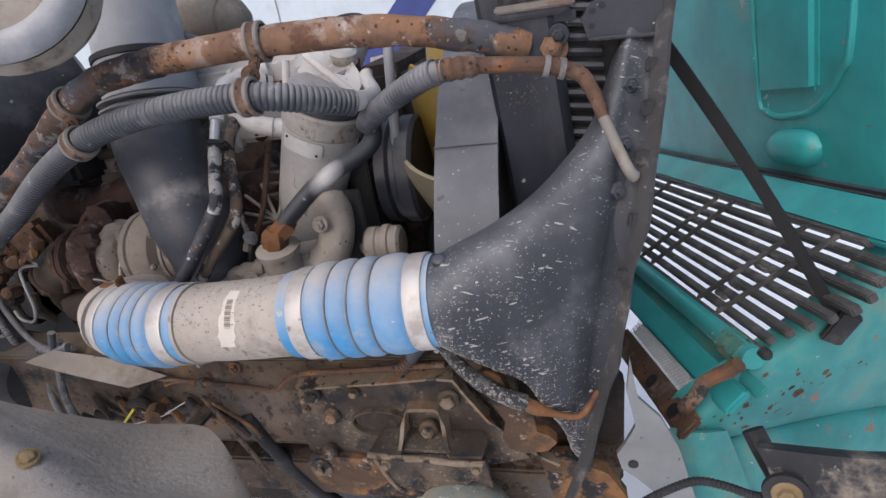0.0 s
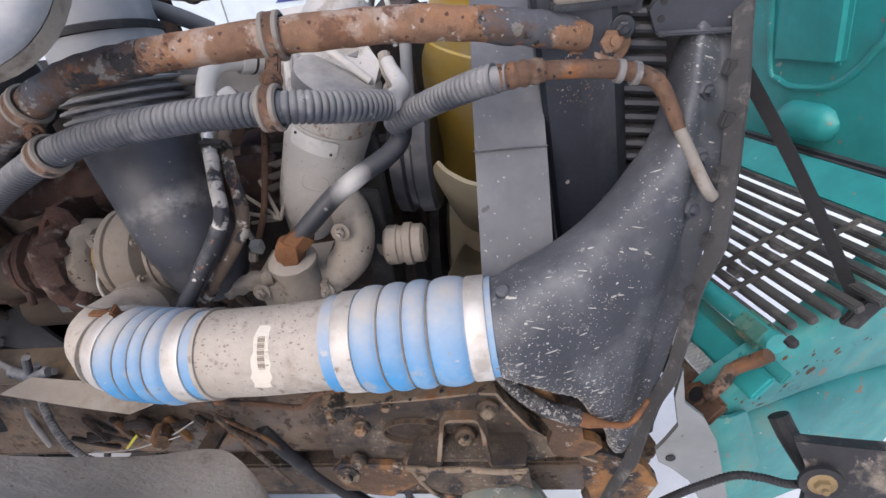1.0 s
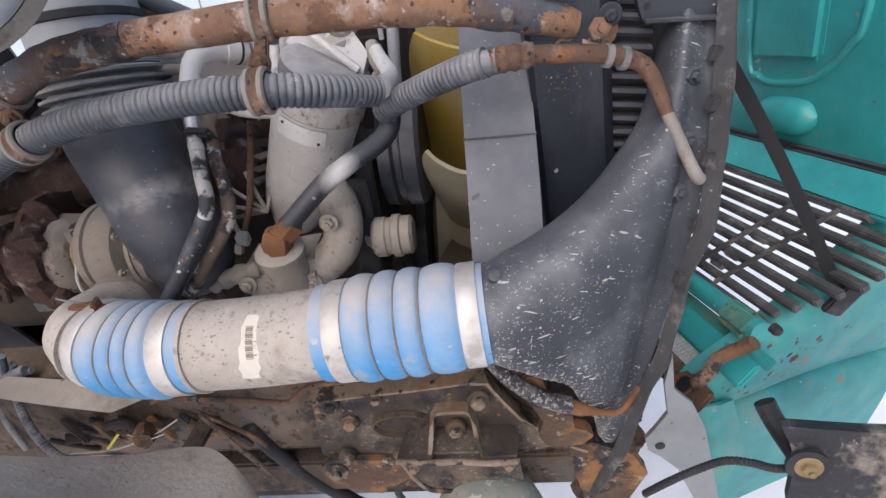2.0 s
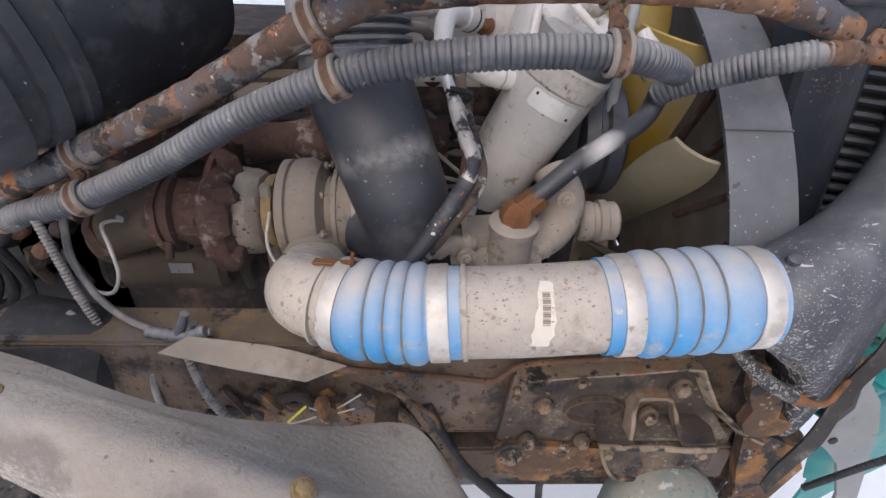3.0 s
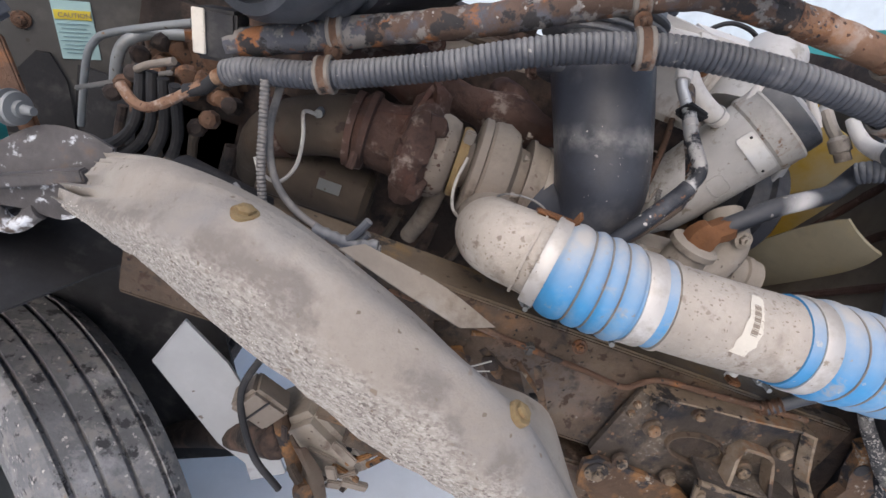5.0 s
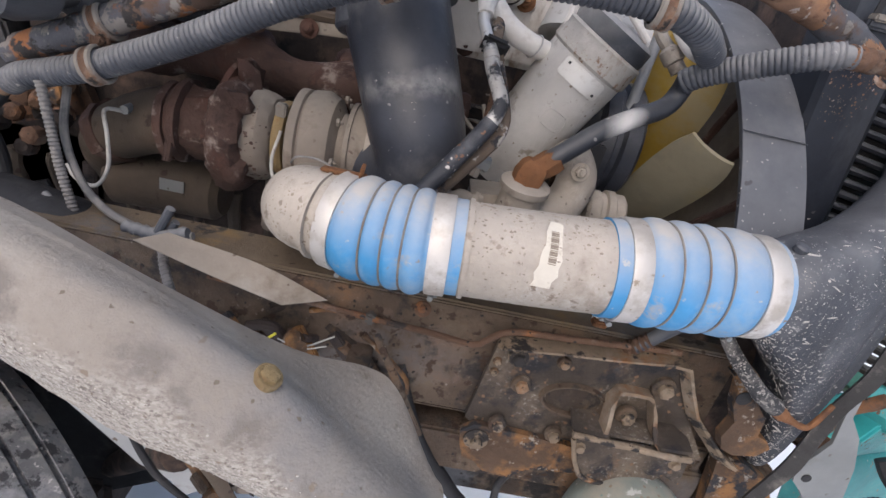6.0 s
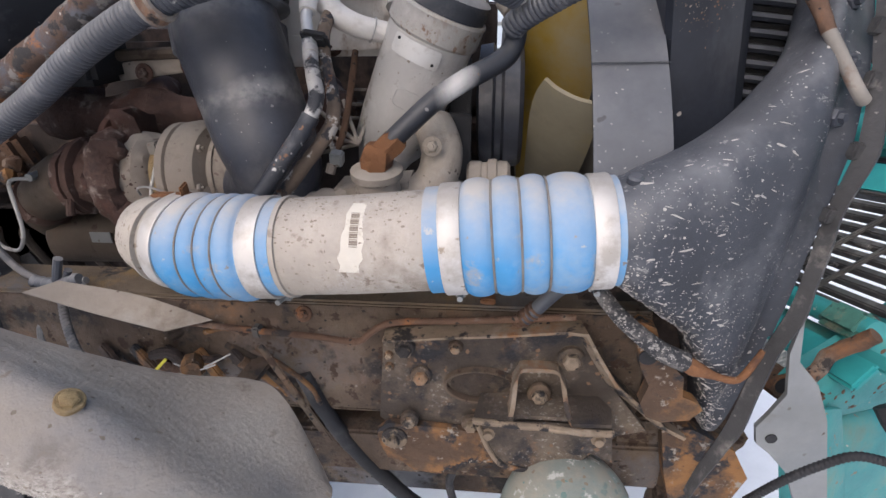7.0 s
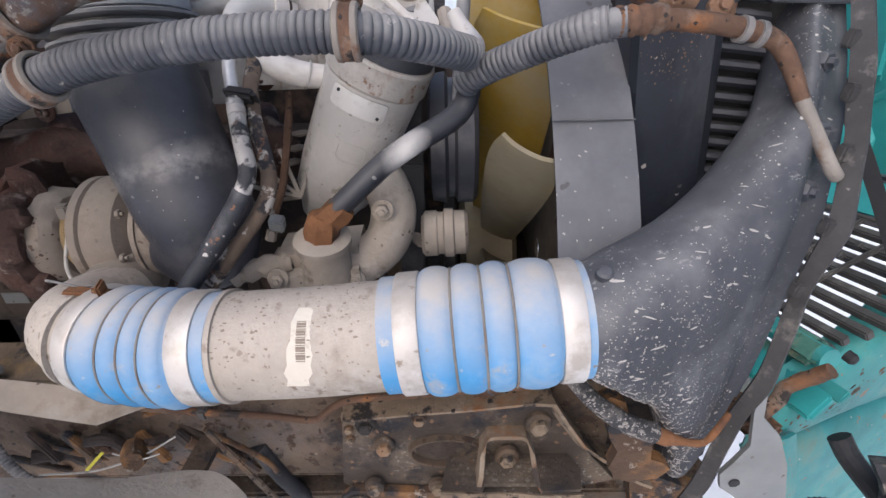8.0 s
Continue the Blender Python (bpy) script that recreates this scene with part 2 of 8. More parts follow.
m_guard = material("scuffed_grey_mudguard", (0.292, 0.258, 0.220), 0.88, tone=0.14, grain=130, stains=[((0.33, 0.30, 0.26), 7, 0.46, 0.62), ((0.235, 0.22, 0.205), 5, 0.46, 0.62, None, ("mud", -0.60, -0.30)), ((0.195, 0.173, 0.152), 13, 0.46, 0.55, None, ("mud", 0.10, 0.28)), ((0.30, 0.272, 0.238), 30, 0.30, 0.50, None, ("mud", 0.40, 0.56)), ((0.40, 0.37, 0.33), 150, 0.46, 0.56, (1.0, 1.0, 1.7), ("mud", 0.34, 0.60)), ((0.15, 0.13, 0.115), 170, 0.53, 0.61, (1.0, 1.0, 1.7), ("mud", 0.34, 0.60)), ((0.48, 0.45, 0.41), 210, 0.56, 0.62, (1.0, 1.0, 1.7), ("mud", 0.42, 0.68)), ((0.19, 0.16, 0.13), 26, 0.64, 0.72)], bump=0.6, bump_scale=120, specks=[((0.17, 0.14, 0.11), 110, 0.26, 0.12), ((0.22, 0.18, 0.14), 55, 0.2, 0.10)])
# engine grime, also used as dark fill where gaps lie in shade
m_grimeshade = material("oily_grime_and_shade_fill", (0.040, 0.030, 0.026), 0.85, tone=0.4, stains=[((0.13, 0.085, 0.064), 14, 0.50, 0.68), ((0.012, 0.012, 0.012), 20, 0.55, 0.65)], bump=0.8, bump_scale=60)
m_manifold = material("brown_rusted_casting", (0.082, 0.048, 0.038), 0.88, tone=0.35, stains=[((0.22, 0.18, 0.155), 20, 0.56, 0.64), ((0.03, 0.018, 0.015), 22, 0.55, 0.62), ((0.095, 0.045, 0.032), 11, 0.52, 0.64)], bump=1.0, bump_scale=90)
m_exhaust = material("dusty_brown_exhaust", (0.082, 0.064, 0.048), 0.85, tone=0.25, stains=[((0.07, 0.045, 0.032), 9, 0.50, 0.66), ((0.04, 0.028, 0.022), 28, 0.6, 0.66)], bump=0.4, specks=[((0.04, 0.024, 0.018), 60, 0.28, 0.12)])
m_yellow = material("yellow_fan_plastic", (0.40, 0.27, 0.045), 0.5, tone=0.15, stains=[((0.38, 0.32, 0.19), 4, 0.48, 0.62)], bump=0.1)
m_fandust = material("dusty_fan_plastic", (0.25, 0.222, 0.155), 0.65, tone=0.14, stains=[((0.32, 0.25, 0.10), 4, 0.55, 0.75), ((0.17, 0.15, 0.115), 7, 0.52, 0.7)], bump=0.1)
m_tyre = material("dusty_tyre_rubber", (0.155, 0.157, 0.162), 0.8, tone=0.3, stains=[((0.30, 0.30, 0.31), 13, 0.52, 0.64), ((0.22, 0.212, 0.20), 26, 0.50, 0.62), ((0.42, 0.40, 0.38), 60, 0.58, 0.63, None, (14, 0.44, 0.58)), ((0.32, 0.19, 0.09), 9, 0.63, 0.70), ((0.04, 0.04, 0.043), 34, 0.56, 0.62)], bump=0.8, bump_scale=90, specks=[((0.42, 0.40, 0.37), 90, 0.28, 0.18)])
m_dark = material("dark_liner_plastic", (0.022, 0.022, 0.024), 0.7, tone=0.35, stains=[((0.09, 0.085, 0.08), 10, 0.55, 0.75)], bump=0.3)
m_tube = material("chipped_silver_tube", (0.66, 0.65, 0.63), 0.35, metal=0.4, tone=0.2, stains=[((0.05, 0.05, 0.055), 18, 0.57, 0.60), ((0.15, 0.10, 0.07), 40, 0.60, 0.64)], bump=0.3)
m_hose2 = material("black_hose_worn_pale", (0.028, 0.031, 0.039), 0.42, tone=0.25, stains=[((0.52, 0.51, 0.495), 30, 0.28, 0.50, None, ("worn", 0.10, 1.0)), ((0.20, 0.11, 0.07), 30, 0.64, 0.67)], dust=((0.24, 0.24, 0.24), 0.35), bump=0.2, specks=[((0.46, 0.44, 0.41), 100, 0.26, 0.14)])
m_steel = material("grey_zinc_steel", (0.25, 0.26, 0.26), 0.5, metal=0.3, tone=0.14, stains=[((0.17, 0.16, 0.145), 14, 0.58, 0.75), ((0.25, 0.15, 0.08), 30, 0.66, 0.70)], bump=0.15, specks=[((0.10, 0.08, 0.06), 90, 0.25, 0.08)])
m_dome = material("weathered_pale_green_paint", (0.215, 0.24, 0.21), 0.8, tone=0.16, stains=[((0.28, 0.25, 0.195), 7, 0.46, 0.60), ((0.13, 0.24, 0.22), 9, 0.54, 0.66), ((0.42, 0.41, 0.37), 50, 0.58, 0.63)], bump=0.4, specks=[((0.16, 0.20, 0.175), 75, 0.34, 0.3), ((0.20, 0.16, 0.115), 120, 0.32, 0.2)])
m_paper = material("worn_white_label", (0.60, 0.56, 0.48), 0.85, tone=0.12, stains=[((0.42, 0.37, 0.30), 40, 0.56, 0.66)], bump=0.2)
m_print = material("dark_label_print", (0.24, 0.20, 0.16), 0.8, tone=0.1, bump=0)
m_white = material("white_plastic", (0.78, 0.78, 0.76), 0.5, tone=0.04, bump=0.05)
m_truckwhite = material("pale_blue_truck_panel", (0.53, 0.60, 0.65), 0.4, tone=0.05, stains=[((0.44, 0.50, 0.54), 3, 0.5, 0.7)], bump=0.02)
m_navy = material("navy_stripe", (0.035, 0.055, 0.20), 0.45, tone=0.08, bump=0)
m_letter = material("white_lettering", (0.85, 0.86, 0.87), 0.5, tone=0.02, bump=0)
m_glass = material("dark_window_glass", (0.10, 0.11, 0.12), 0.12, tone=0.1, bump=0, spec=0.6)
m_grey = material("grey_backplate", (0.078, 0.075, 0.070), 0.7, tone=0.2, stains=[((0.12, 0.112, 0.10), 9, 0.5, 0.7)], bump=0.2, specks=[((0.05, 0.04, 0.035), 60, 0.25, 0.1)])
m_wire = material("dusty_wire_loom", (0.20, 0.19, 0.18), 0.7, tone=0.2, stains=[((0.10, 0.10, 0.10), 20, 0.5, 0.6)], bump=0.2)
m_sticker = material("pale_blue_sticker", (0.36, 0.52, 0.52), 0.6, tone=0.06, bump=0)
m_sky_print = material("faded_blue_print", (0.20, 0.31, 0.33), 0.7, tone=0.1, bump=0)
m_caution = material("yellow_sticker_band", (0.62, 0.50, 0.05), 0.6, tone=0.06, bump=0)
m_amber = material("yellow_tag", (0.6, 0.55, 0.05), 0.6, tone=0.1, bump=0)
m_mesh = material("pale_mesh_plastic", (0.62, 0.63, 0.62), 0.5, tone=0.06, bump=0.1)
m_grille = material("dark_dusty_grille_plastic", (0.07, 0.068, 0.066), 0.65, tone=0.25, stains=[((0.20, 0.19, 0.18), 14, 0.52, 0.7)], bump=0.2)

# m_cast darkened: the bay's deeper shade is put into this base colour
m_turbo = material("dusty_casting_shaded", (0.195, 0.166, 0.138), 0.8, tone=0.22, grain=110, stains=[((0.09, 0.07, 0.055), 18, 0.54, 0.68), ((0.24, 0.21, 0.178), 12, 0.55, 0.7)], dust=((0.30, 0.265, 0.222), 0.6), bump=0.3, specks=[((0.07, 0.045, 0.035), 110, 0.3, 0.12)])
m_sidetank = material("dark_blue_black_plastic", (0.020, 0.024, 0.034), 0.42, tone=0.3, grain=120, stains=[((0.07, 0.075, 0.085), 6, 0.52, 0.7, (1.0, 1.0, 0.35)), ((0.10, 0.06, 0.035), 13, 0.62, 0.72, (1.4, 1.0, 0.3))], bump=0.1, specks=[((0.40, 0.38, 0.35), 70, 0.18, 0.10)])
m_platerust = material("tan_rusted_plate", (0.235, 0.18, 0.125), 0.9, tone=0.35, grain=120, stains=[((0.27, 0.22, 0.165), 14, 0.51, 0.61), ((0.24, 0.115, 0.045), 13, 0.54, 0.64), ((0.03, 0.027, 0.026), 20, 0.52, 0.57)], bump=1.0, bump_scale=90, specks=[((0.03, 0.026, 0.024), 120, 0.33, 0.22)])
m_rimtan = material("tan_rust_edge", (0.20, 0.15, 0.105), 0.9, tone=0.3, grain=120, stains=[((0.26, 0.215, 0.165), 18, 0.51, 0.63), ((0.20, 0.095, 0.04), 15, 0.54, 0.64), ((0.05, 0.04, 0.034), 30, 0.57, 0.63)], bump=0.9, bump_scale=90)
m_tubeblack = material("flaking_black_tube", (0.032, 0.035, 0.043), 0.5, tone=0.3, stains=[((0.46, 0.44, 0.41), 26, 0.60, 0.63), ((0.14, 0.14, 0.145), 9, 0.52, 0.7), ((0.20, 0.10, 0.05), 42, 0.61, 0.64)], bump=0.5, specks=[((0.50, 0.48, 0.45), 110, 0.3, 0.22)])
m_flaked = material("rust_flaked_tube", (0.16, 0.12, 0.09), 0.85, tone=0.35, stains=[((0.45, 0.42, 0.38), 45, 0.54, 0.58), ((0.035, 0.035, 0.04), 32, 0.53, 0.57), ((0.22, 0.10, 0.05), 36, 0.60, 0.64)], bump=1.0, bump_scale=120)
m_crust = material("dried_mud_crust", (0.50, 0.465, 0.415), 0.95, tone=0.25, bump=0.5, bump_scale=120)
m_clampgrey = material("dull_beige_strap", (0.21, 0.19, 0.165), 0.8, tone=0.25, stains=[((0.15, 0.085, 0.055), 25, 0.54, 0.66)], dust=((0.30, 0.275, 0.24), 0.5), bump=0.4)
m_tan = material("yellow_stained_bolt", (0.27, 0.195, 0.095), 0.85, tone=0.3, stains=[((0.20, 0.115, 0.05), 40, 0.52, 0.64), ((0.33, 0.28, 0.2), 20, 0.55, 0.68)], bump=0.8)
m_cable = material("pale_grey_cable", (0.40, 0.39, 0.365), 0.7, tone=0.12, stains=[((0.22, 0.2, 0.18), 40, 0.55, 0.66)], bump=0.1)
m_plateblack = material("blackened_rusted_plate", (0.068, 0.054, 0.043), 0.85, tone=0.4, grain=120, stains=[((0.15, 0.118, 0.085), 9, 0.48, 0.64), ((0.19, 0.10, 0.042), 12, 0.55, 0.68), ((0.020, 0.020, 0.023), 13, 0.51, 0.60), ((0.075, 0.078, 0.085), 6, 0.56, 0.66), ((0.28, 0.26, 0.23), 190, 0.56, 0.64, None, (9, 0.46, 0.62))], bump=1.0, bump_scale=85, specks=[((0.16, 0.10, 0.06), 110, 0.34, 0.2)])
m_rusty = material("orange_brown_rusted_pipe", (0.24, 0.14, 0.088), 0.92, tone=0.35, grain=100, stains=[((0.34, 0.26, 0.21), 22, 0.53, 0.60), ((0.14, 0.075, 0.048), 26, 0.54, 0.60), ((0.30, 0.15, 0.07), 9, 0.52, 0.64), ((0.42, 0.37, 0.33), 70, 0.60, 0.64)], bump=1.0, bump_scale=75, specks=[((0.08, 0.045, 0.032), 130, 0.32, 0.2)])
m_fanback = material("dusty_brown_inner_plate", (0.175, 0.150, 0.120), 0.8, tone=0.2, stains=[((0.10, 0.085, 0.07), 6, 0.5, 0.7)], bump=0.2)
m_crustdark = material("dried_dark_mud", (0.235, 0.20, 0.165), 0.95, tone=0.25, bump=0.5, bump_scale=120)
m_palecast = material("pale_dusty_cast_cover", (0.65, 0.62, 0.575), 0.75, tone=0.12, grain=120, stains=[((0.42, 0.365, 0.31), 12, 0.54, 0.68), ((0.28, 0.19, 0.13), 24, 0.62, 0.70, (1.0, 1.0, 0.4))], dust=((0.62, 0.59, 0.54), 0.6), bump=0.35)
m_flaketeal = material("flaked_dull_teal", (0.15, 0.23, 0.205), 0.8, tone=0.25, bump=0.2)
m_dirtyblack = material("dirt_caked_black_plastic", (0.028, 0.029, 0.033), 0.7, tone=0.3, stains=[((0.26, 0.22, 0.175), 6, 0.50, 0.58), ((0.36, 0.32, 0.27), 22, 0.60, 0.66), ((0.03, 0.03, 0.032), 16, 0.56, 0.62)], bump=0.6)
m_snowrust = material("snow_dusted_rust", (0.10, 0.093, 0.092), 0.85, tone=0.4, stains=[((0.15, 0.095, 0.06), 9, 0.54, 0.66), ((0.62, 0.64, 0.67), 22, 0.535, 0.59), ((0.30, 0.17, 0.08), 12, 0.62, 0.68)], bump=0.9, bump_scale=60)
m_braid = material("mud_flecked_braided_hose", (0.045, 0.046, 0.05), 0.8, tone=0.35, stains=[((0.33, 0.31, 0.28), 190, 0.54, 0.60), ((0.16, 0.15, 0.14), 30, 0.52, 0.62)], bump=0.9, bump_scale=240)
m_raildark = material("dark_grimy_chassis_steel", (0.050, 0.037, 0.028), 0.9, tone=0.4, grain=120, stains=[((0.12, 0.095, 0.07), 8, 0.51, 0.64), ((0.15, 0.08, 0.035), 10, 0.55, 0.66), ((0.018, 0.017, 0.017), 15, 0.50, 0.57), ((0.10, 0.105, 0.115), 5, 0.56, 0.64)], bump=1.0, bump_scale=85, specks=[((0.02, 0.018, 0.016), 120, 0.34, 0.18)])
m_hookrust = material("dark_flaking_hook", (0.100, 0.062, 0.038), 0.9, tone=0.4, stains=[((0.25, 0.125, 0.045), 12, 0.47, 0.58), ((0.025, 0.025, 0.028), 18, 0.52, 0.57), ((0.28, 0.25, 0.21), 60, 0.60, 0.66)], bump=1.0, bump_scale=80)
m_heatshield = material("dusty_tan_sheet", (0.28, 0.24, 0.195), 0.85, tone=0.2, stains=[((0.18, 0.145, 0.11), 10, 0.52, 0.66), ((0.35, 0.315, 0.27), 7, 0.54, 0.68)], bump=0.3, specks=[((0.12, 0.09, 0.07), 90, 0.26, 0.1)])
m_tubemix = material("silver_tube_flaked_black", (0.46, 0.45, 0.43), 0.45, metal=0.3, tone=0.2, stains=[((0.035, 0.037, 0.043), 16, 0.47, 0.51), ((0.16, 0.10, 0.065), 40, 0.59, 0.63), ((0.55, 0.53, 0.50), 50, 0.60, 0.64)], bump=0.6, bump_scale=120)

# ---- geometry helpers ----
V = Vector


class Geo:
    """Vertices and faces of one part, in world metres."""

    def __init__(self):
        self.v, self.f = [], []

    def add(self, verts, faces):
        n = len(self.v)
        self.v += [V(p) for p in verts]
        self.f += [tuple(n + i for i in f) for f in faces]
        return self

    def rings(self, rings, close=True, cap=True):
        """Skin a run of equal rings of points."""
        k, n = len(rings[0]), len(self.v)
        for ring in rings:
            self.v += [V(p) for p in ring]
        for a in range(len(rings) - 1):
            for b in range(k if close else k - 1):
                c = (b + 1) % k
                self.f.append((n + a * k + b, n + a * k + c, n + (a + 1) * k + c, n + (a + 1) * k + b))
        if cap and close:
            self.f.append(tuple(n + i for i in reversed(range(k))))
            self.f.append(tuple(n + (len(rings) - 1) * k + i for i in range(k)))
        return self

    def tube(self, pts, r, seg=14, step=0.006, cap=True, rough=0.0):
        """A tube along a smooth line; r: metres, or a function of the length along it and the whole length."""
        path = smooth_line(pts, step)
        total = sum((path[i + 1] - path[i]).length for i in range(len(path) - 1))
        d = (path[1] - path[0]).normalized()
        side = d.cross(V((0, 0, 1)))
        side = side.normalized() if side.length > 1e-3 else V((1, 0, 0))
        s, rings = 0.0, []
        for i, p in enumerate(path):
            nd = (path[min(i + 1, len(path) - 1)] - path[max(i - 1, 0)]).normalized()
            side = (side - nd * side.dot(nd)).normalized()
            up = nd.cross(side)
            if i:
                s += (p - path[i - 1]).length
            rad = r(s, total) if callable(r) else r
            ring = []
            for j in range(seg):
                a = 2 * math.pi * j / seg
                o = side * math.cos(a) + up * math.sin(a)
                k = rad * (1 + rough * noise.noise((p + o * rad) * 60)) if rough else rad
                ring.append(p + o * k)
            rings.append(ring)
        return self.rings(rings, True, cap)

    def lathe(self, profile, origin, axis, seg=28, cap=True, rough=0.0):
        """A turned shape: profile rows of (distance along the axis, radius)."""
        o, d = V(origin), V(axis).normalized()
        side = d.cross(V((0, 0, 1)))
        side = side.normalized() if side.length > 1e-3 else V((1, 0, 0))
        up = d.cross(side)
        return self.rings([[o + d * a + (side * math.cos(t) + up * math.sin(t)) * max(r, 1e-4) * (1 + (rough * noise.noise(V((a * 40, t * 3, r * 40)))))
                            for t in (2 * math.pi * j / seg for j in range(seg))] for a, r in profile], True, cap)

    def box(self, centre, size, m=None, bevel=0.003):
        bm = bmesh.new()
        bmesh.ops.create_cube(bm, size=1.0)
        for p in bm.verts:
            p.co = V((p.co.x * size[0], p.co.y * size[1], p.co.z * size[2]))
        if bevel:
            bmesh.ops.bevel(bm, geom=bm.edges[:], offset=min(bevel, min(size) * 0.45), segments=2, affect="EDGES")
        bm.verts.index_update()
        turn = m or Matrix.Identity(3)
        self.add([turn @ p.co + V(centre) for p in bm.verts], [tuple(q.index for q in f.verts) for f in bm.faces])
        bm.free()
        return self

    def bar(self, a, b, width, thick, bevel=0.002, up=(0, 0, 1)):
        """A flat bar from a to b."""
        a, b = V(a), V(b)
        d = (b - a)
        x = d.normalized()
        z = V(up) - x * V(up).dot(x)
        z.normalize()
        m = Matrix((x, z.cross(x), z)).transposed()
        return self.box((a + b) / 2, (d.length, thick, width), m, bevel)

    def prism(self, outline, origin, u, v, thick):
        """A flat plate: an outline in (u, v), thick along u x v."""
        o, u, v = V(origin), V(u).normalized(), V(v).normalized()
        n = u.cross(v).normalized() * thick
        k = len(outline)
        lo = [o + u * a + v * b for a, b in outline]
        return self.add(lo + [p + n for p in lo], [tuple(reversed(range(k))), tuple(range(k, 2 * k))] + [(i, (i + 1) % k, k + (i + 1) % k, k + i) for i in range(k)])

    def sheet(self, rows, thick, fine=4):
        """A bent sheet through a lattice of points, smoothed, with thickness."""
        rows = [smooth_count(r, fine) for r in rows]
        cols = [smooth_count([r[i] for r in rows], fine) for i in range(len(rows[0]))]
        w, h = len(cols), len(cols[0])
        nrm = []
        for i in range(w):
            for j in range(h):
                du = cols[min(i + 1, w - 1)][j] - cols[max(i - 1, 0)][j]
                dv = cols[i][min(j + 1, h - 1)] - cols[i][max(j - 1, 0)]
                nrm.append(du.cross(dv).normalized())
        top = [cols[i][j] for i in range(w) for j in range(h)]
        low = [p - n * thick for p, n in zip(top, nrm)]
        n, faces = w * h, []
        for i in range(w - 1):
            for j in range(h - 1):
                a, b, c, d = i * h + j, (i + 1) * h + j, (i + 1) * h + j + 1, i * h + j + 1
                faces += [(a, b, c, d), (n + d, n + c, n + b, n + a)]
        edge = [i * h for i in range(w)] + [(w - 1) * h + j for j in range(1, h)] + [i * h + h - 1 for i in range(w - 2, -1, -1)] + [j for j in range(h - 2, 0, -1)]
        for a, b in zip(edge, edge[1:] + edge[:1]):
            faces.append((b, a, n + a, n + b))
        return self.add(top + low, faces)

    def bolt(self, p, axis, r=0.008, washer=True):
        if washer:
            self.lathe([(-0.001, r * 1.7), (0.0015, r * 1.75), (0.0025, r * 1.6)], p, axis, 20)
        self.lathe([(0.002, r * 1.05), (0.002 + r * 0.75, r * 1.05), (0.002 + r * 0.95, r * 0.8)], p, axis, 6)
        return self.lathe([(0.002, r * 0.45), (0.004 + r * 1.2, r * 0.42)], p, axis, 10)


def smooth_line(pts, step):
    pts = [V(p) for p in pts]
    if len(pts) == 2:
        n = max(2, int((pts[1] - pts[0]).length / step))
        return [pts[0].lerp(pts[1], i / n) for i in range(n + 1)]
    out = []
    ext = [pts[0] * 2 - pts[1]] + pts + [pts[-1] * 2 - pts[-2]]
    for i in range(1, len(ext) - 2):
        p0, p1, p2, p3 = ext[i - 1:i + 3]
        n = max(2, int((p2 - p1).length / step))
        for k in range(n):
            t = k / n
            out.append(0.5 * ((2 * p1) + (p2 - p0) * t + (2 * p0 - 5 * p1 + 4 * p2 - p3) * t * t + (3 * p1 - p0 - 3 * p2 + p3) * t ** 3))
    return out + [pts[-1]]


def smooth_count(pts, n):
    pts = [V(p) for p in pts]
    if len(pts) < 3:
        return [pts[0].lerp(pts[1], i / n) for i in range(n + 1)]
    ext = [pts[0] * 2 - pts[1]] + pts + [pts[-1] * 2 - pts[-2]]
    out = []
    for i in range(1, len(ext) - 2):
        p0, p1, p2, p3 = ext[i - 1:i + 3]
        for k in range(n):
            t = k / n
            out.append(0.5 * ((2 * p1) + (p2 - p0) * t + (2 * p0 - 5 * p1 + 4 * p2 - p3) * t * t + (3 * p1 - p0 - 3 * p2 + p3) * t ** 3))
    return out + [pts[-1]]


def splatter(geo, count, eye, spots, rnd, flat=0.35, lift=0.0010, long=(1, 0, -0.2)):
    """Small irregular lumps where rays from one side meet a surface: spots are (x, z, spread in x, spread in z, least, most size)."""
    tree = BVHTree.FromPolygons(geo.v, geo.f)
    out, eye = Geo(), V(eye)
    for _ in range(count):
        x, z, sx, sz, lo, hi = rnd.choice(spots)
        p = V((rnd.gauss(x, sx), eye.y + 0.3, rnd.gauss(z, sz)))
        hit, n, _i, _d = tree.ray_cast(p - V((0, 0.3, 0)), V((0, 1, 0)))
        if hit is None:
            continue
        n = n if n.y < 0 else -n
        a = V(long) + V((rnd.uniform(-0.4, 0.4), 0, rnd.uniform(-0.4, 0.4)))
        a = (a - n * n.dot(a)).normalized()
        b = n.cross(a)
        ra = lo + (hi - lo) * rnd.random() ** 2.5
        rb = ra * rnd.uniform(flat, 1.0)
        k = len(out.v)
        out.v += [hit + n * lift * rnd.uniform(0.6, 1.4)] + [hit + n * 0.0001 + (a * math.cos(q) * ra + b * math.sin(q) * rb) * rnd.uniform(0.6, 1.25) for q in [2 * math.pi * m / 7 for m in range(7)]]
        out.f += [(k, k + 1 + m, k + 1 + (m + 1) % 7) for m in range(7)]
    return out


def base_of(ob):
    p = V(ob.location)
    return p + base_of(ob.parent) if ob.parent else p


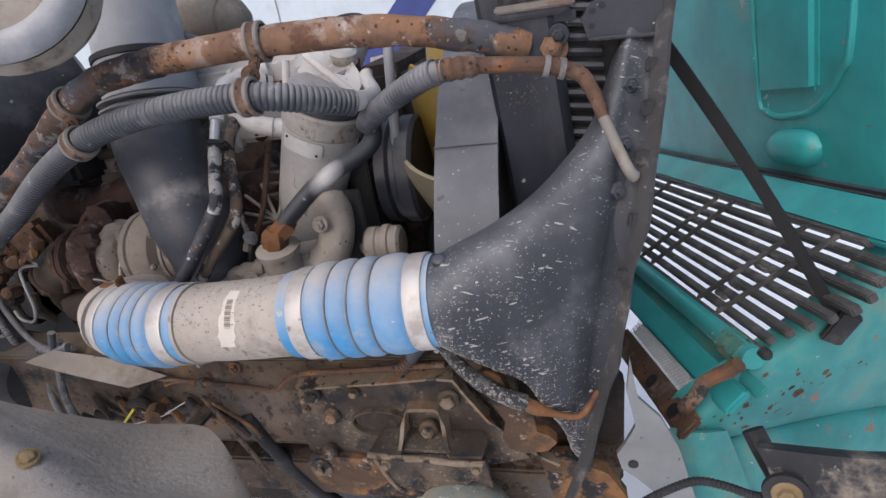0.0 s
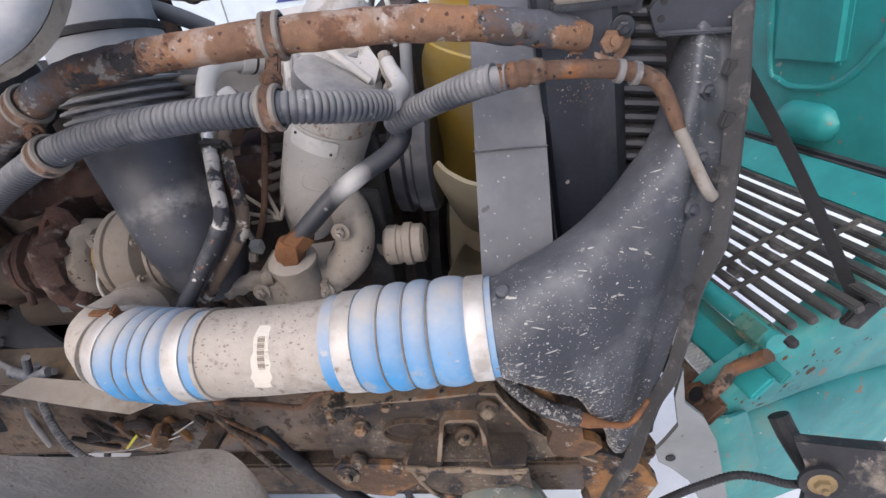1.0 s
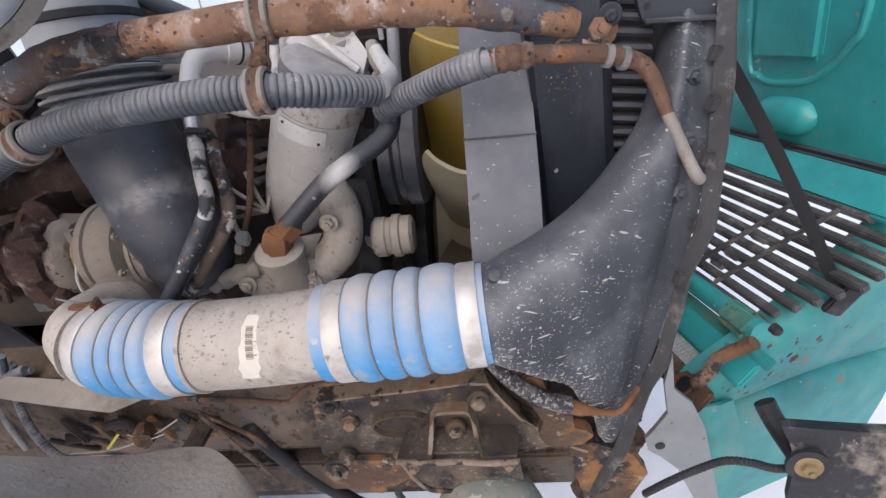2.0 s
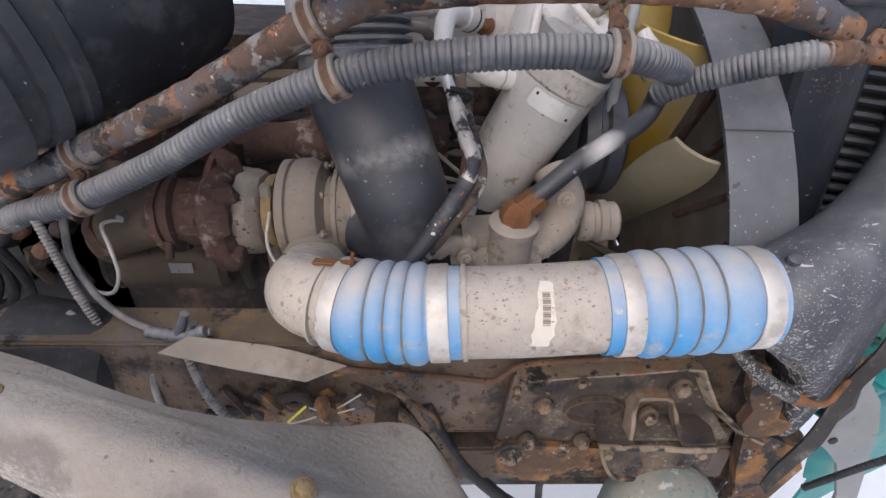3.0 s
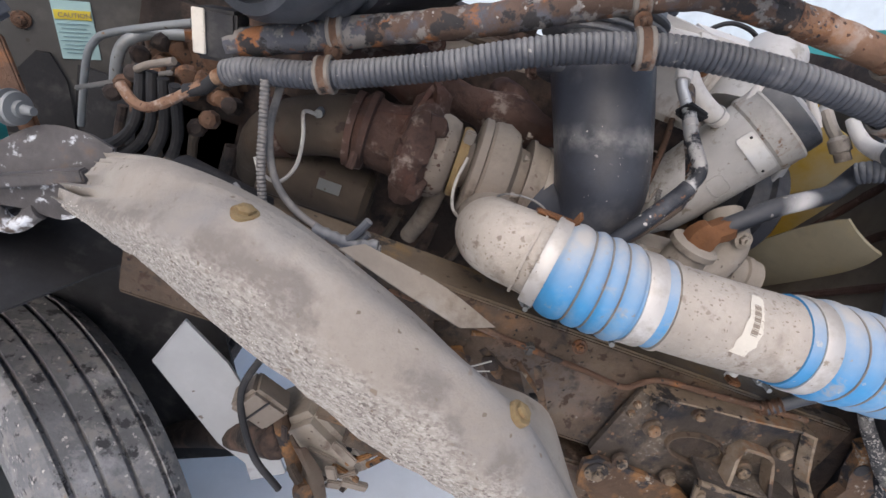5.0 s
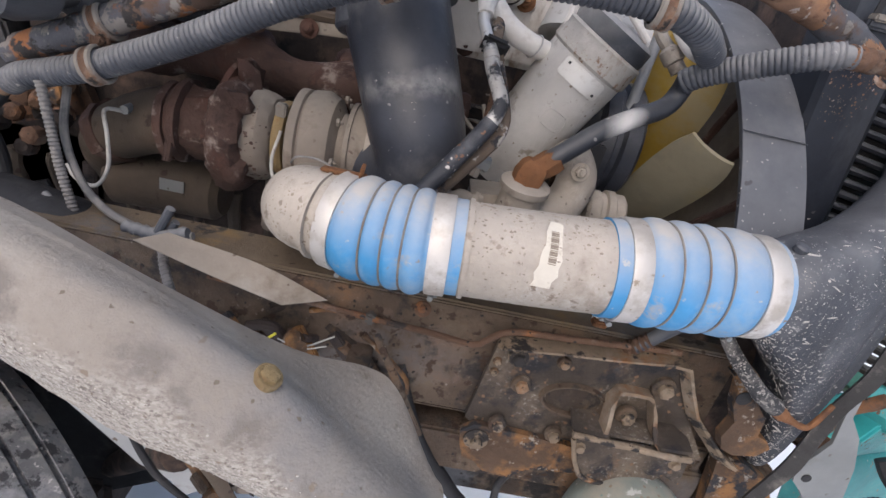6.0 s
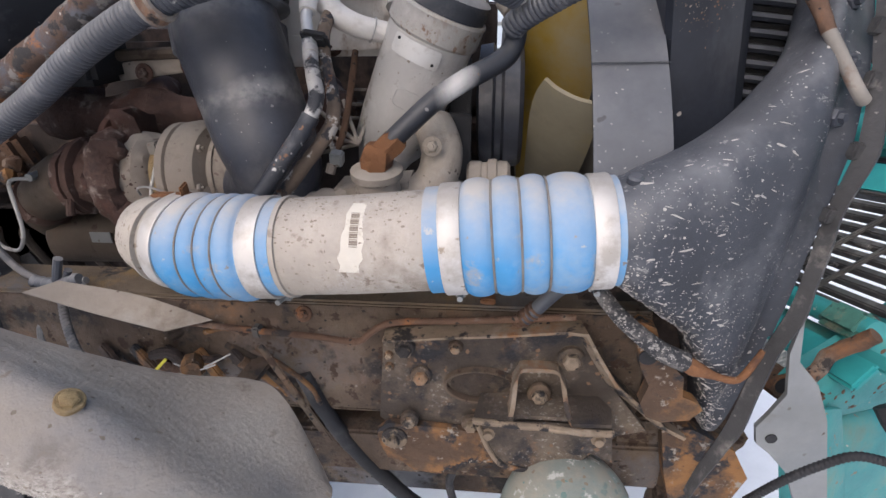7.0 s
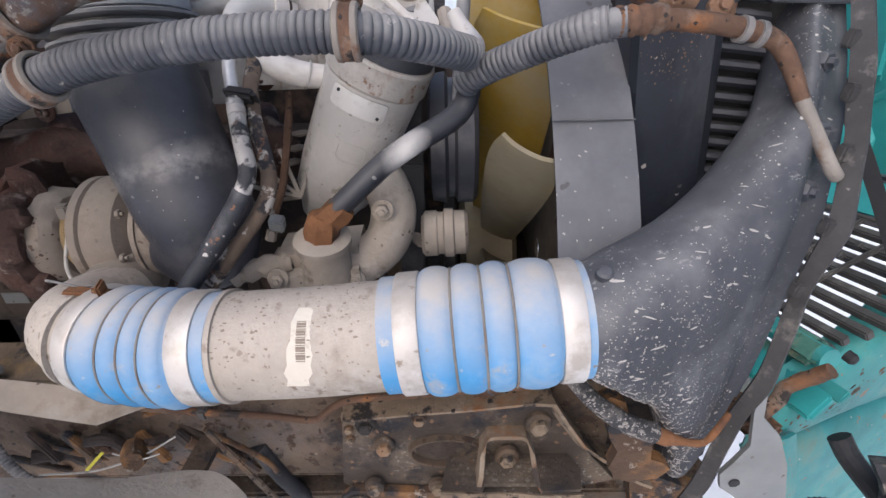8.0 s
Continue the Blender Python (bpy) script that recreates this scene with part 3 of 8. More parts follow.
def part(name, geo, mat, parent=None, label="", sharp=35, base=None):
    """One mesh object from a Geo, under a thing or a part."""
    at = base_of(parent) if parent else V(base if base else (0, 0, 0))
    me = bpy.data.meshes.new(name)
    me.from_pydata([p - at for p in geo.v], [], geo.f)
    me.update()
    bm = bmesh.new()
    bm.from_mesh(me)
    bmesh.ops.recalc_face_normals(bm, faces=bm.faces[:])
    bm.to_mesh(me)
    bm.free()
    for p in me.polygons:
        p.use_smooth = True
    me.set_sharp_from_angle(angle=radians(sharp))
    me.materials.append(mat)
    ob = new(name, me)
    if parent:
        ob.parent = parent
    else:
        ob.location = at
    return tagged(ob, label) if label else ob


def thing(name, label, category, base, group="", kind=""):
    ob = new(name)
    ob.empty_display_size = 0.02
    ob.location = base
    return tagged(ob, label, category, group, kind)


def lettering(text, size, mat, parent, m, depth=0.0005, name="lettering", bold=0.0):
    cu = bpy.data.curves.new(name, "FONT")
    cu.body, cu.size, cu.extrude, cu.offset = text, size, depth, bold
    tmp = bpy.data.objects.new(name, cu)
    me = bpy.data.meshes.new_from_object(tmp)
    bpy.data.objects.remove(tmp)
    me.materials.append(mat)
    ob = new(name, me)
    ob.parent = parent
    ob.matrix_basis = Matrix.Translation(-base_of(parent)) @ m
    return ob


# ---- ground and distance ----
g = Geo()
g.sheet([[(x, y, -0.29 + 0.012 * math.sin(x + 2 * y)) for y in (-600, -60, -8, -2, 0, 2, 8, 60, 600)] for x in (-600, -60, -8, -2, 0, 2, 8, 60, 600)], 0.3, 3)
ground = tagged(part("ground", g, m_snow), "snow-covered ground under the truck", "ground", kind="structure")


def parked_truck():
    t = thing("parked_truck", "pale blue truck body with white lettering and navy stripe", "truck", (0, 4.9, 0))
    g = Geo()
    g.box((-1.0, 6.0, 1.75), (9.0, 2.2, 2.6), bevel=0.05)
    part("body", g, m_truckwhite, t)
    g = Geo()
    for x in (-3.3, -2.10, -0.94, 1.2):
        g.box((x, 4.898, 1.7), (0.012, 0.01, 2.3), bevel=0.002)
    g.box((-1.0, 4.898, 1.265), (8.6, 0.012, 0.03), bevel=0.003)
    part("panel_seam", g, m_steel, t)
    g = Geo().prism([(-1.62, 1.02), (-1.17, 1.02), (-0.45, 1.75), (-0.83, 1.75)], (0, 4.896, 0), (1, 0, 0), (0, 0, 1), 0.004)
    part("stripe", g, m_navy, t, "diagonal navy stripe")
    slant = Matrix(((1.18, 0.28, 0, 0), (0, 1, 0, 0), (0, 0, 1, 0), (0, 0, 0, 1)))
    lettering("UNITÉ DE", 0.20, m_letter, t, pose(-2.64, 4.893, 1.405, 90) @ slant, bold=0.006)
    lettering("E", 0.20, m_letter, t, pose(-2.40, 4.893, 1.155, 90) @ slant, bold=0.006)
    g = Geo()
    for a, b, w, h in ((-0.395, 1.170, 0.03, 0.26), (-0.125, 1.170, 0.03, 0.26), (-0.26, 1.290, 0.30, 0.03), (-0.26, 1.050, 0.30, 0.03)):
        g.box((a, 4.87, b), (w, 0.05, h), bevel=0.012)
    window = part("window_frame", g, m_white, t, "white rounded window frame")
    g = Geo()
    g.box((-0.26, 4.885, 1.170), (0.27, 0.02, 0.25), bevel=0.01)
    part("pane", g, m_glass, window)
    for x in (-4.2, 2.4):
        wheel = part("wheel", Geo().lathe([(0, 0.50), (0.03, 0.52), (0.25, 0.52), (0.28, 0.5)], (x, 5.0, 0.23), (0, 1, 0), 32), m_tyre, t)


parked_truck()


# ---- chassis ----
def frame_rail(name, y, side, label):
    t = thing(name, label, "chassis rail", (-0.6, y, 0.95))
    g = Geo()
    g.box((-0.22, y + side * 0.004, 1.075), (1.0, 0.008, 0.165), bevel=0.002)
    part("web", g, m_railrust, t)
    g = Geo()
    g.box((-0.22, y + side * 0.036, 1.158), (1.0, 0.072, 0.008), bevel=0.003)
    part("top_flange", g, m_railtop, t)
    g = Geo()
    g.box((-0.22, y + side * 0.036, 0.992), (1.0, 0.072, 0.008), bevel=0.003)
    part("bottom_flange", g, m_railrust, t)
    return t


rail = frame_rail("chassis_rail", 0.522, 1, "rusty steel chassis rail beside the engine")
g = Geo().bolt((-0.135, 0.518, 1.145), (0, -1, 0.3), 0.006)
part("bolt", g, m_rust, rail)
frame_rail("chassis_rail", 1.45, -1, "rusty steel chassis rail on the far side")

t = thing("cross_member", "rusty lower steel beam under the chassis", "chassis beam", (0, 0.55, 0.88))
g = Geo()
g.box((-0.05, 0.545, 0.917), (0.75, 0.05, 0.074), bevel=0.004)
g.box((-0.38, 0.545, 0.945), (0.05, 0.03, 0.10), bevel=0.004)
g.box((0.29, 0.545, 0.945), (0.06, 0.03, 0.10), bevel=0.004)
part("beam", g, m_railrust, t)
part("lower_beam", Geo().box((-0.09, 0.585, 0.835), (0.56, 0.04, 0.085), bevel=0.005), m_raildark, t)
g = Geo().box((0.22, 1.0, 0.93), (0.10, 0.90, 0.10), bevel=0.006)
part("tie_beam", g, m_grimeshade, t)


def mount_bracket():
    t = thing("mount_bracket", "rusty bolted steel bracket on the chassis rail", "bracket", (0.07, 0.5, 0.94))
    g = Geo()
    g.prism([(-0.034, 1.126), (-0.047, 1.0), (-0.03, 0.985), (0.06, 0.99), (0.10, 0.975), (0.24, 0.985), (0.29, 1.0), (0.235, 1.075), (0.196, 1.147), (0.10, 1.140), (0.0, 1.133)], (0.0, 0.514, 0.0), (1, 0, 0), (0, 0, 1), 0.010)
    part("plate", g, m_plateblack, t)
    # folded lip round the plate
    g = Geo()
    lip = [(-0.034, 1.128), (0.04, 1.137), (0.10, 1.142), (0.17, 1.150), (0.196, 1.148), (0.212, 1.118), (0.236, 1.078), (0.272, 1.045), (0.300, 1.018), (0.325, 1.004)]
    rows = []
    for x, z in lip:
        w = 0.004 if x < 0.17 else 0.0055
        rows.append([(x - w * 0.3, 0.500, z - w), (x + w * 0.8, 0.486, z + w * 0.3), (x + w * 1.2, 0.486, z + w), (x + w * 0.3, 0.514, z + w)])
    g.rings(rows, True, True)
    part("lip", g, m_platerust, t, "folded tan edge of the plate")
    # lobed foot below
    g = Geo().prism([(-0.047, 0.964), (-0.050, 0.985), (-0.035, 1.000), (0.02, 0.998), (0.10, 0.992), (0.13, 0.975), (0.120, 0.945), (0.06, 0.938), (0.03, 0.915), (-0.005, 0.920), (-0.02, 0.935), (-0.038, 0.940)], (0.0, 0.502, 0.0), (1, 0, 0), (0, 0, 1), 0.010)
    part("foot_plate", g, m_hookrust, t, "rusty lobed foot plate")
    g = Geo()
    g.lathe([(0, 0.017), (0.004, 0.017), (0.006, 0.013)], (-0.027, 0.493, 0.977), (0, -1, 0), 20, rough=0.08)
    part("boss", g, m_platerust, t)
    for x, z, r, b in ((-0.007, 1.117, 0.0085, 0.493), (0.053, 1.117, 0.006, 0.500), (0.010, 1.072, 0.009, 0.500), (0.188, 1.109, 0.0105, 0.498), (0.072, 1.006, 0.008, 0.492), (-0.006, 1.009, 0.008, 0.490), (-0.027, 0.977, 0.0085, 0.488), (0.154, 1.060, 0.0095, 0.492), (-0.029, 1.10, 0.004, 0.502), (-0.029, 1.083, 0.004, 0.502), (0.215, 1.02, 0.009, 0.502), (0.16, 0.99, 0.007, 0.5)):
        g = Geo().lathe([(-0.006, r * 1.5), (0.0, r * 1.5), (0.002, r * 1.3)], (x, b, z), (0, -1, 0), 18, rough=0.1)
        bolt = part("bolt", g, m_railrust if r != 0.0085 else m_platerust, t)
        g = Geo().lathe([(0.001, r), (0.002 + r * 0.7, r * 0.98), (0.002 + r * 0.9, r * 0.7)], (x, b, z), (0.05, -1, 0.03), 6, rough=0.1)
        part("bolt_head", g, m_platerust, bolt)
    g = Geo()
    ring = lambda a, b, y: [(0.083 + a * math.cos(q), y, 1.062 + b * math.sin(q)) for q in [2 * math.pi * i / 28 for i in range(28)]]
    g.rings([ring(0.040, 0.021, 0.505), ring(0.0415, 0.0225, 0.496), ring(0.0440, 0.0250, 0.4955), ring(0.046, 0.027, 0.503)], True, False)
    part("oval_rim", g, m_railrust, t)
    g = Geo()
    g.rings([ring(0.037, 0.020, 0.5025), ring(0.02, 0.011, 0.5), ring(0.002, 0.002, 0.4995)], True, False)
    part("oval_plug", g, m_raildark, t)
    # the bent U-shaped catch and its shelf
    rows = []
    for p in smooth_count([(0.114, 0.452, 1.047), (0.121, 0.460, 1.051), (0.125, 0.470, 1.064), (0.128, 0.486, 1.089), (0.1315, 0.4905, 1.0945), (0.140, 0.492, 1.0955), (0.152, 0.492, 1.0958), (0.164, 0.492, 1.0955), (0.1725, 0.4905, 1.0945), (0.1765, 0.486, 1.089), (0.181, 0.470, 1.062), (0.187, 0.460, 1.049), (0.196, 0.452, 1.045)], 3):
        side = 1 if p.x > 0.152 else -1
        o = V((0.0055 * side, 0, 0)) if p.z < 1.088 else V((0, 0, 0.0055))
        rows.append([p - V((0, 0.004, 0)), p - V((0, 0.004, 0)) + o, p + o + V((0, 0.022, 0)), p + V((0, 0.022, 0))])
    part("catch", Geo().rings(rows, True, True), m_rimtan, t, "bent U-shaped rusty catch")
    g = Geo()
    g.prism([(0.077, 0.004), (0.122, 0.0), (0.126, 0.010), (0.186, 0.010), (0.190, 0.0), (0.233, 0.002), (0.238, 0.03), (0.225, 0.055), (0.085, 0.055)], (0, 0.452, 1.049), (1, 0, 0.0), (0, 1, -0.05), 0.005)
    shelf = part("shelf", g, m_plateblack, t)
    part("shelf_edge", Geo().tube([(0.076, 0.452, 1.051), (0.12, 0.449, 1.050), (0.155, 0.453, 1.046), (0.19, 0.449, 1.046), (0.236, 0.452, 1.043)], 0.0042, 8, rough=0.2), m_platerust, shelf, "tan rusted front edge")
    g = Geo().prism([(0.080, 1.043), (0.236, 1.041), (0.241, 0.992), (0.215, 1.004), (0.19, 0.975), (0.122, 0.974), (0.098, 0.998)], (0, 0.466, 0), (1, 0, 0), (0, 0, 1), 0.008)
    part("skirt", g, m_plateblack, t)
    part("skirt_edge", Geo().tube([(0.082, 0.457, 1.040), (0.098, 0.456, 0.998), (0.122, 0.456, 0.975), (0.19, 0.456, 0.976)], 0.0032, 8, rough=0.2), m_platerust, t)
    for x in (0.094, 0.222):
        part("bolt", Geo().lathe([(0, 0.009), (0.003, 0.009), (0.005, 0.006), (0.009, 0.0055)], (x, 0.461, 1.026), (0, -1, 0.05), 8, rough=0.1), m_platerust, t)


mount_bracket()

t = thing("small_hose", "short grey hose with a rusty clamp on the rail", "hose", (0.14, 0.505, 1.15))
part("hose", Geo().tube([(0.185, 0.495, 1.215), (0.169, 0.50, 1.203), (0.145, 0.505, 1.172), (0.132, 0.508, 1.155)], 0.0085, 12), m_conduit, t)
part("clamp", Geo().tube([(0.146, 0.505, 1.173), (0.124, 0.511, 1.147)], lambda q, n: 0.0095 + 0.0015 * math.sin(q * 900), 12, 0.002, rough=0.1), m_rust, t, "ribbed rusty clamp")
part("plug", Geo().lathe([(0, 0.007), (0.018, 0.007), (0.022, 0.005)], (0.09, 0.545, 1.162), (0, -0.1, 1), 12), m_white, t, "small white plug")
part("plug_foot", Geo().box((0.09, 0.535, 1.164), (0.018, 0.016, 0.010), bevel=0.002), m_orange, t)

t = thing("brake_chamber", "round pale green weathered dome below the bracket", "air chamber", (0.192, 0.44, 0.84))
g = Geo().lathe([(0.0, 0.080), (0.04, 0.084), (0.075, 0.082), (0.105, 0.074), (0.128, 0.060), (0.145, 0.040), (0.153, 0.020), (0.155, 0.001)], (0.192, 0.455, 0.84), (0, -0.12, 1), 40, rough=0.01)
dome_geo = g
dome = part("dome", dome_geo, m_dome, t)
tagged(part("chipped_paint", splatter(dome_geo, 260, (0, 0.2, 0), [(0.192, 0.95, 0.04, 0.03, 0.0008, 0.0045)], random.Random(3), 0.5, 0.0004), m_flaketeal, dome), "flaked dull teal paint spots", kind="stuff")
g = Geo().lathe([(-0.10, 0.07), (0.0, 0.076), (0.012, 0.084), (0.02, 0.078)], (0.192, 0.455, 0.84), (0, -0.12, 1), 32)
part("body", g, m_railrust, t)
g = Geo().box((0.192, 0.50, 0.80), (0.05, 0.10, 0.06), bevel=0.006)
part("foot", g, m_railrust, t)


# ---- charge air pipe and its blue hoses ----
AXIS = [(0.225, 0.462, 1.291), (0.10, 0.460, 1.282), (-0.04, 0.460, 1.269), (-0.16, 0.466, 1.259), (-0.215, 0.475, 1.256), (-0.262, 0.491, 1.256)]


def on_axis(x):
    for a, b in zip(AXIS, AXIS[1:]):
        if b[0] <= x <= a[0]:
            k = (a[0] - x) / (a[0] - b[0])
            return V(a).lerp(V(b), k)
    return V(AXIS[0]) if x > AXIS[0][0] else V(AXIS[-1])


def run(x0, x1, n=6):
    return [on_axis(x0 + (x1 - x0) * i / n) for i in range(n + 1)]


t = thing("charge_air_pipe", "dusty dented aluminium charge air pipe between blue hoses", "pipe", (-0.05, 0.43, 1.245))
part("pipe", Geo().tube(run(0.045, -0.150), 0.0502, 44, 0.01), m_alu, t)
part("bead", Geo().tube(run(-0.1075, -0.1125, 1), 0.0530, 40, 0.002), m_alu, t)
elbow_pts = [on_axis(-0.225), on_axis(-0.245), on_axis(-0.262), V((-0.283, 0.504, 1.252)), V((-0.295, 0.523, 1.246)), V((-0.298, 0.548, 1.238)), V((-0.295, 0.59, 1.226))]
elbow_geo = Geo().tube(elbow_pts, lambda s, n: 0.0475 - 0.003 * min(1, s / n), 36, 0.008)
elbow = part("elbow", elbow_geo, m_alu, t, "mud-flecked cast elbow")
tagged(part("mud_fleck", splatter(elbow_geo, 30, (0, 0.2, 0), [(-0.285, 1.27, 0.022, 0.018, 0.0008, 0.0030)], random.Random(8), 0.4, 0.0007, (0.1, 0, 1)), m_mudbrown, elbow), kind="stuff")
part("elbow_seam", Geo().tube([p + V((0, -0.004, 0.0)) for p in (on_axis(-0.262), on_axis(-0.2625) + V((-0.003, 0.001, 0)))], 0.0490, 36, 0.002), m_alu, t)


def sticker():
    g = Geo()
    rows = []
    x0 = -0.038
    for i in range(11):
        a = radians(-6 + 80 * i / 10)
        w = 0.0105 + 0.0055 * noise.noise(V((i * 1.7, 3.1, 0)))
        c = on_axis(x0 + 0.001 * i)
        r = 0.0507
        rows.append([c + V((s * w + 0.001 * noise.noise(V((i, s * 5, 2))), -r * math.cos(a), r * math.sin(a))) for s in (-1, -0.3, 0.3, 1)])
    g.rings(rows, False, False)
    lab = part("label", g, m_paper, t, "torn white paper label")
    g = Geo()
    for i in range(16):
        a = radians(22 + 2.5 * i)
        c = on_axis(x0 + 0.005)
        q = [(s * 0.004, d) for s in (-1, 1) for d in (-1, 1)]
        pts = [c + V((s, -0.0511 * math.cos(a + d * (0.008 + 0.008 * (i % 3))), 0.0511 * math.sin(a + d * (0.008 + 0.008 * (i % 3))))) for s, d in q]
        g.add(pts, [(0, 1, 3, 2)])
    part("print_bar", g, m_print, lab)


sticker()


def pipe_flecks():
    rnd = random.Random(9)
    g = Geo()
    for _ in range(130):
        x = rnd.uniform(-0.118, 0.018)
        q = radians(rnd.gauss(60, 30))
        if not -30 < math.degrees(q) < 130 or abs(x + 0.042) < 0.014:
            continue
        c, r = on_axis(x), 0.0503
        o = V((0, -math.cos(q), math.sin(q)))
        e = V((0, math.sin(q), math.cos(q)))
        ra, rb = rnd.uniform(0.0005, 0.0022), rnd.uniform(0.0005, 0.0013)
        k = len(g.v)
        g.v += [c + o * (r + 0.0010)] + [c + (o + e * math.sin(s) * rb / r * rnd.uniform(0.6, 1.3)).normalized() * (r + 0.0002) + V((math.cos(s) * ra * rnd.uniform(0.6, 1.3), 0, 0)) for s in [2 * math.pi * n / 8 for n in range(8)]]
        g.f += [(k, k + 1 + n, k + 1 + (n + 1) % 8) for n in range(8)]
    tagged(part("mud_fleck", g, m_mudbrown, t, sharp=60), "dried brown mud flecks", kind="stuff")


pipe_flecks()


def silicone_hose(x_in, x_out, r, bumps, bands, label):
    """Blue bellows hose from x_in to x_out, with ring grooves at bumps and steel bands."""
    t = thing("silicone_hose", label, "hose", tuple(on_axis((x_in + x_out) / 2) - V((0, 0, r))), group="blue charge air hoses")
    lo, hi = min(x_in, x_out), max(x_in, x_out)

    def radius(x):
        for a, b in zip(bumps, bumps[1:]):
            if a <= x <= b:
                return r + 0.0066 * math.sin(math.pi * (x - a) / (b - a)) ** 0.42 - 0.001
        return r
    n = 90
    path = [on_axis(hi + (lo - hi) * i / n) for i in range(n + 1)]
    g = Geo()
    d = (path[-1] - path[0]).normalized()
    side = d.cross(V((0, 0, 1))).normalized()
    up = d.cross(side)

    def heading(x):
        return (on_axis(max(x - 0.02, -0.262)) - on_axis(min(x + 0.02, 0.225))).normalized()

    def round_at(x, k, q):
        h = heading(x)
        a = h.cross(V((0, 0, 1))).normalized()
        return on_axis(x) + (a * math.cos(q) + h.cross(a) * math.sin(q)) * k

    rings = [[round_at(p.x, radius(p.x), 2 * math.pi * j / 44) for j in range(44)] for p in path]
    g.rings(rings, True, True)
    part("bellows", g, m_blue, t, sharp=60)
    for x in bumps[1:-1]:
        c = on_axis(x)
        g = Geo()
        ring = [round_at(x, r + 0.0022, 2 * math.pi * j / 40) for j in range(41)]
        g.tube(ring, 0.0011, 6, 0.004, False)
        part("wire_ring", g, m_clampgrey, t)
    for a, b in bands:
        g = Geo()
        c = on_axis((a + b) / 2)
        w = (b - a) / 2
        g.lathe([(-w, r + 0.0003), (-w, r + 0.0022), (-w * 0.85, r + 0.0028), (w * 0.85, r + 0.0028), (w, r + 0.0022), (w, r + 0.0003)], c, heading(c.x), 44, False)
        band = part("clamp", g, m_band, t, "bright steel band clamp")
        g = Geo().box(c + up * (r + 0.010) + side * 0.012, (0.016, 0.020, 0.014), bevel=0.003)
        g.lathe([(-0.022, 0.0032), (0.022, 0.0032)], c + up * (r + 0.011) + side * 0.012, side, 10)
        part("clamp_screw", g, m_steel, band)
    return t


silicone_hose(0.033, 0.2095, 0.0528, [0.0675, 0.095, 0.120, 0.145, 0.182], [(0.047, 0.067), (0.183, 0.203)], "large blue silicone bellows hose with steel bands, dusty on top")
silicone_hose(-0.114, -0.2495, 0.0510, [-0.232, -0.206, -0.187, -0.169, -0.149], [(-0.147, -0.126), (-0.250, -0.233)], "smaller blue silicone bellows hose at the elbow")

t = thing("hose_bracket", "rusty orange clip on top of the elbow", "clip", (-0.237, 0.49, 1.300))
g = Geo().bar((-0.275, 0.497, 1.305), (-0.225, 0.486, 1.309), 0.012, 0.004, up=(0, 1, 0))
g.bar((-0.232, 0.488, 1.307), (-0.230, 0.484, 1.322), 0.014, 0.004, up=(0, 1, 0))
g.box((-0.262, 0.497, 1.297), (0.012, 0.012, 0.02), bevel=0.002)
part("strip", g, m_orange, t)
g = Geo().tube([(-0.315, 0.53, 1.292), (-0.305, 0.515, 1.305), (-0.280, 0.500, 1.312), (-0.262, 0.503, 1.304), (-0.266, 0.518, 1.294)], 0.0013, 6, 0.004)
part("wire", g, m_wire, t)


# ---- intercooler, radiator, fan ----
def ease(z, table):
    for (a, u), (b, v) in zip(table, table[1:]):
        if z <= b or b == table[-1][0]:
            return u + (v - u) * (z - a) / (b - a)


def edge_y(z):
    """How far in the front edge of the cooler lies at a height."""
    return ease(z, ((0.95, 0.462), (1.015, 0.467), (1.2, 0.480), (1.36, 0.503), (1.43, 0.535), (1.48, 0.572), (1.53, 0.622), (1.66, 0.74)))


def edge_x(z):
    return ease(z, ((0.95, 0.338), (1.015, 0.354), (1.2, 0.388), (1.39, 0.423), (1.48, 0.440), (1.53, 0.452), (1.66, 0.482)))


def lean(p):
    """The radiator leans a little sideways with height."""
    x, y, z = p
    return (x - 0.10 * (z - 1.36), y, z)


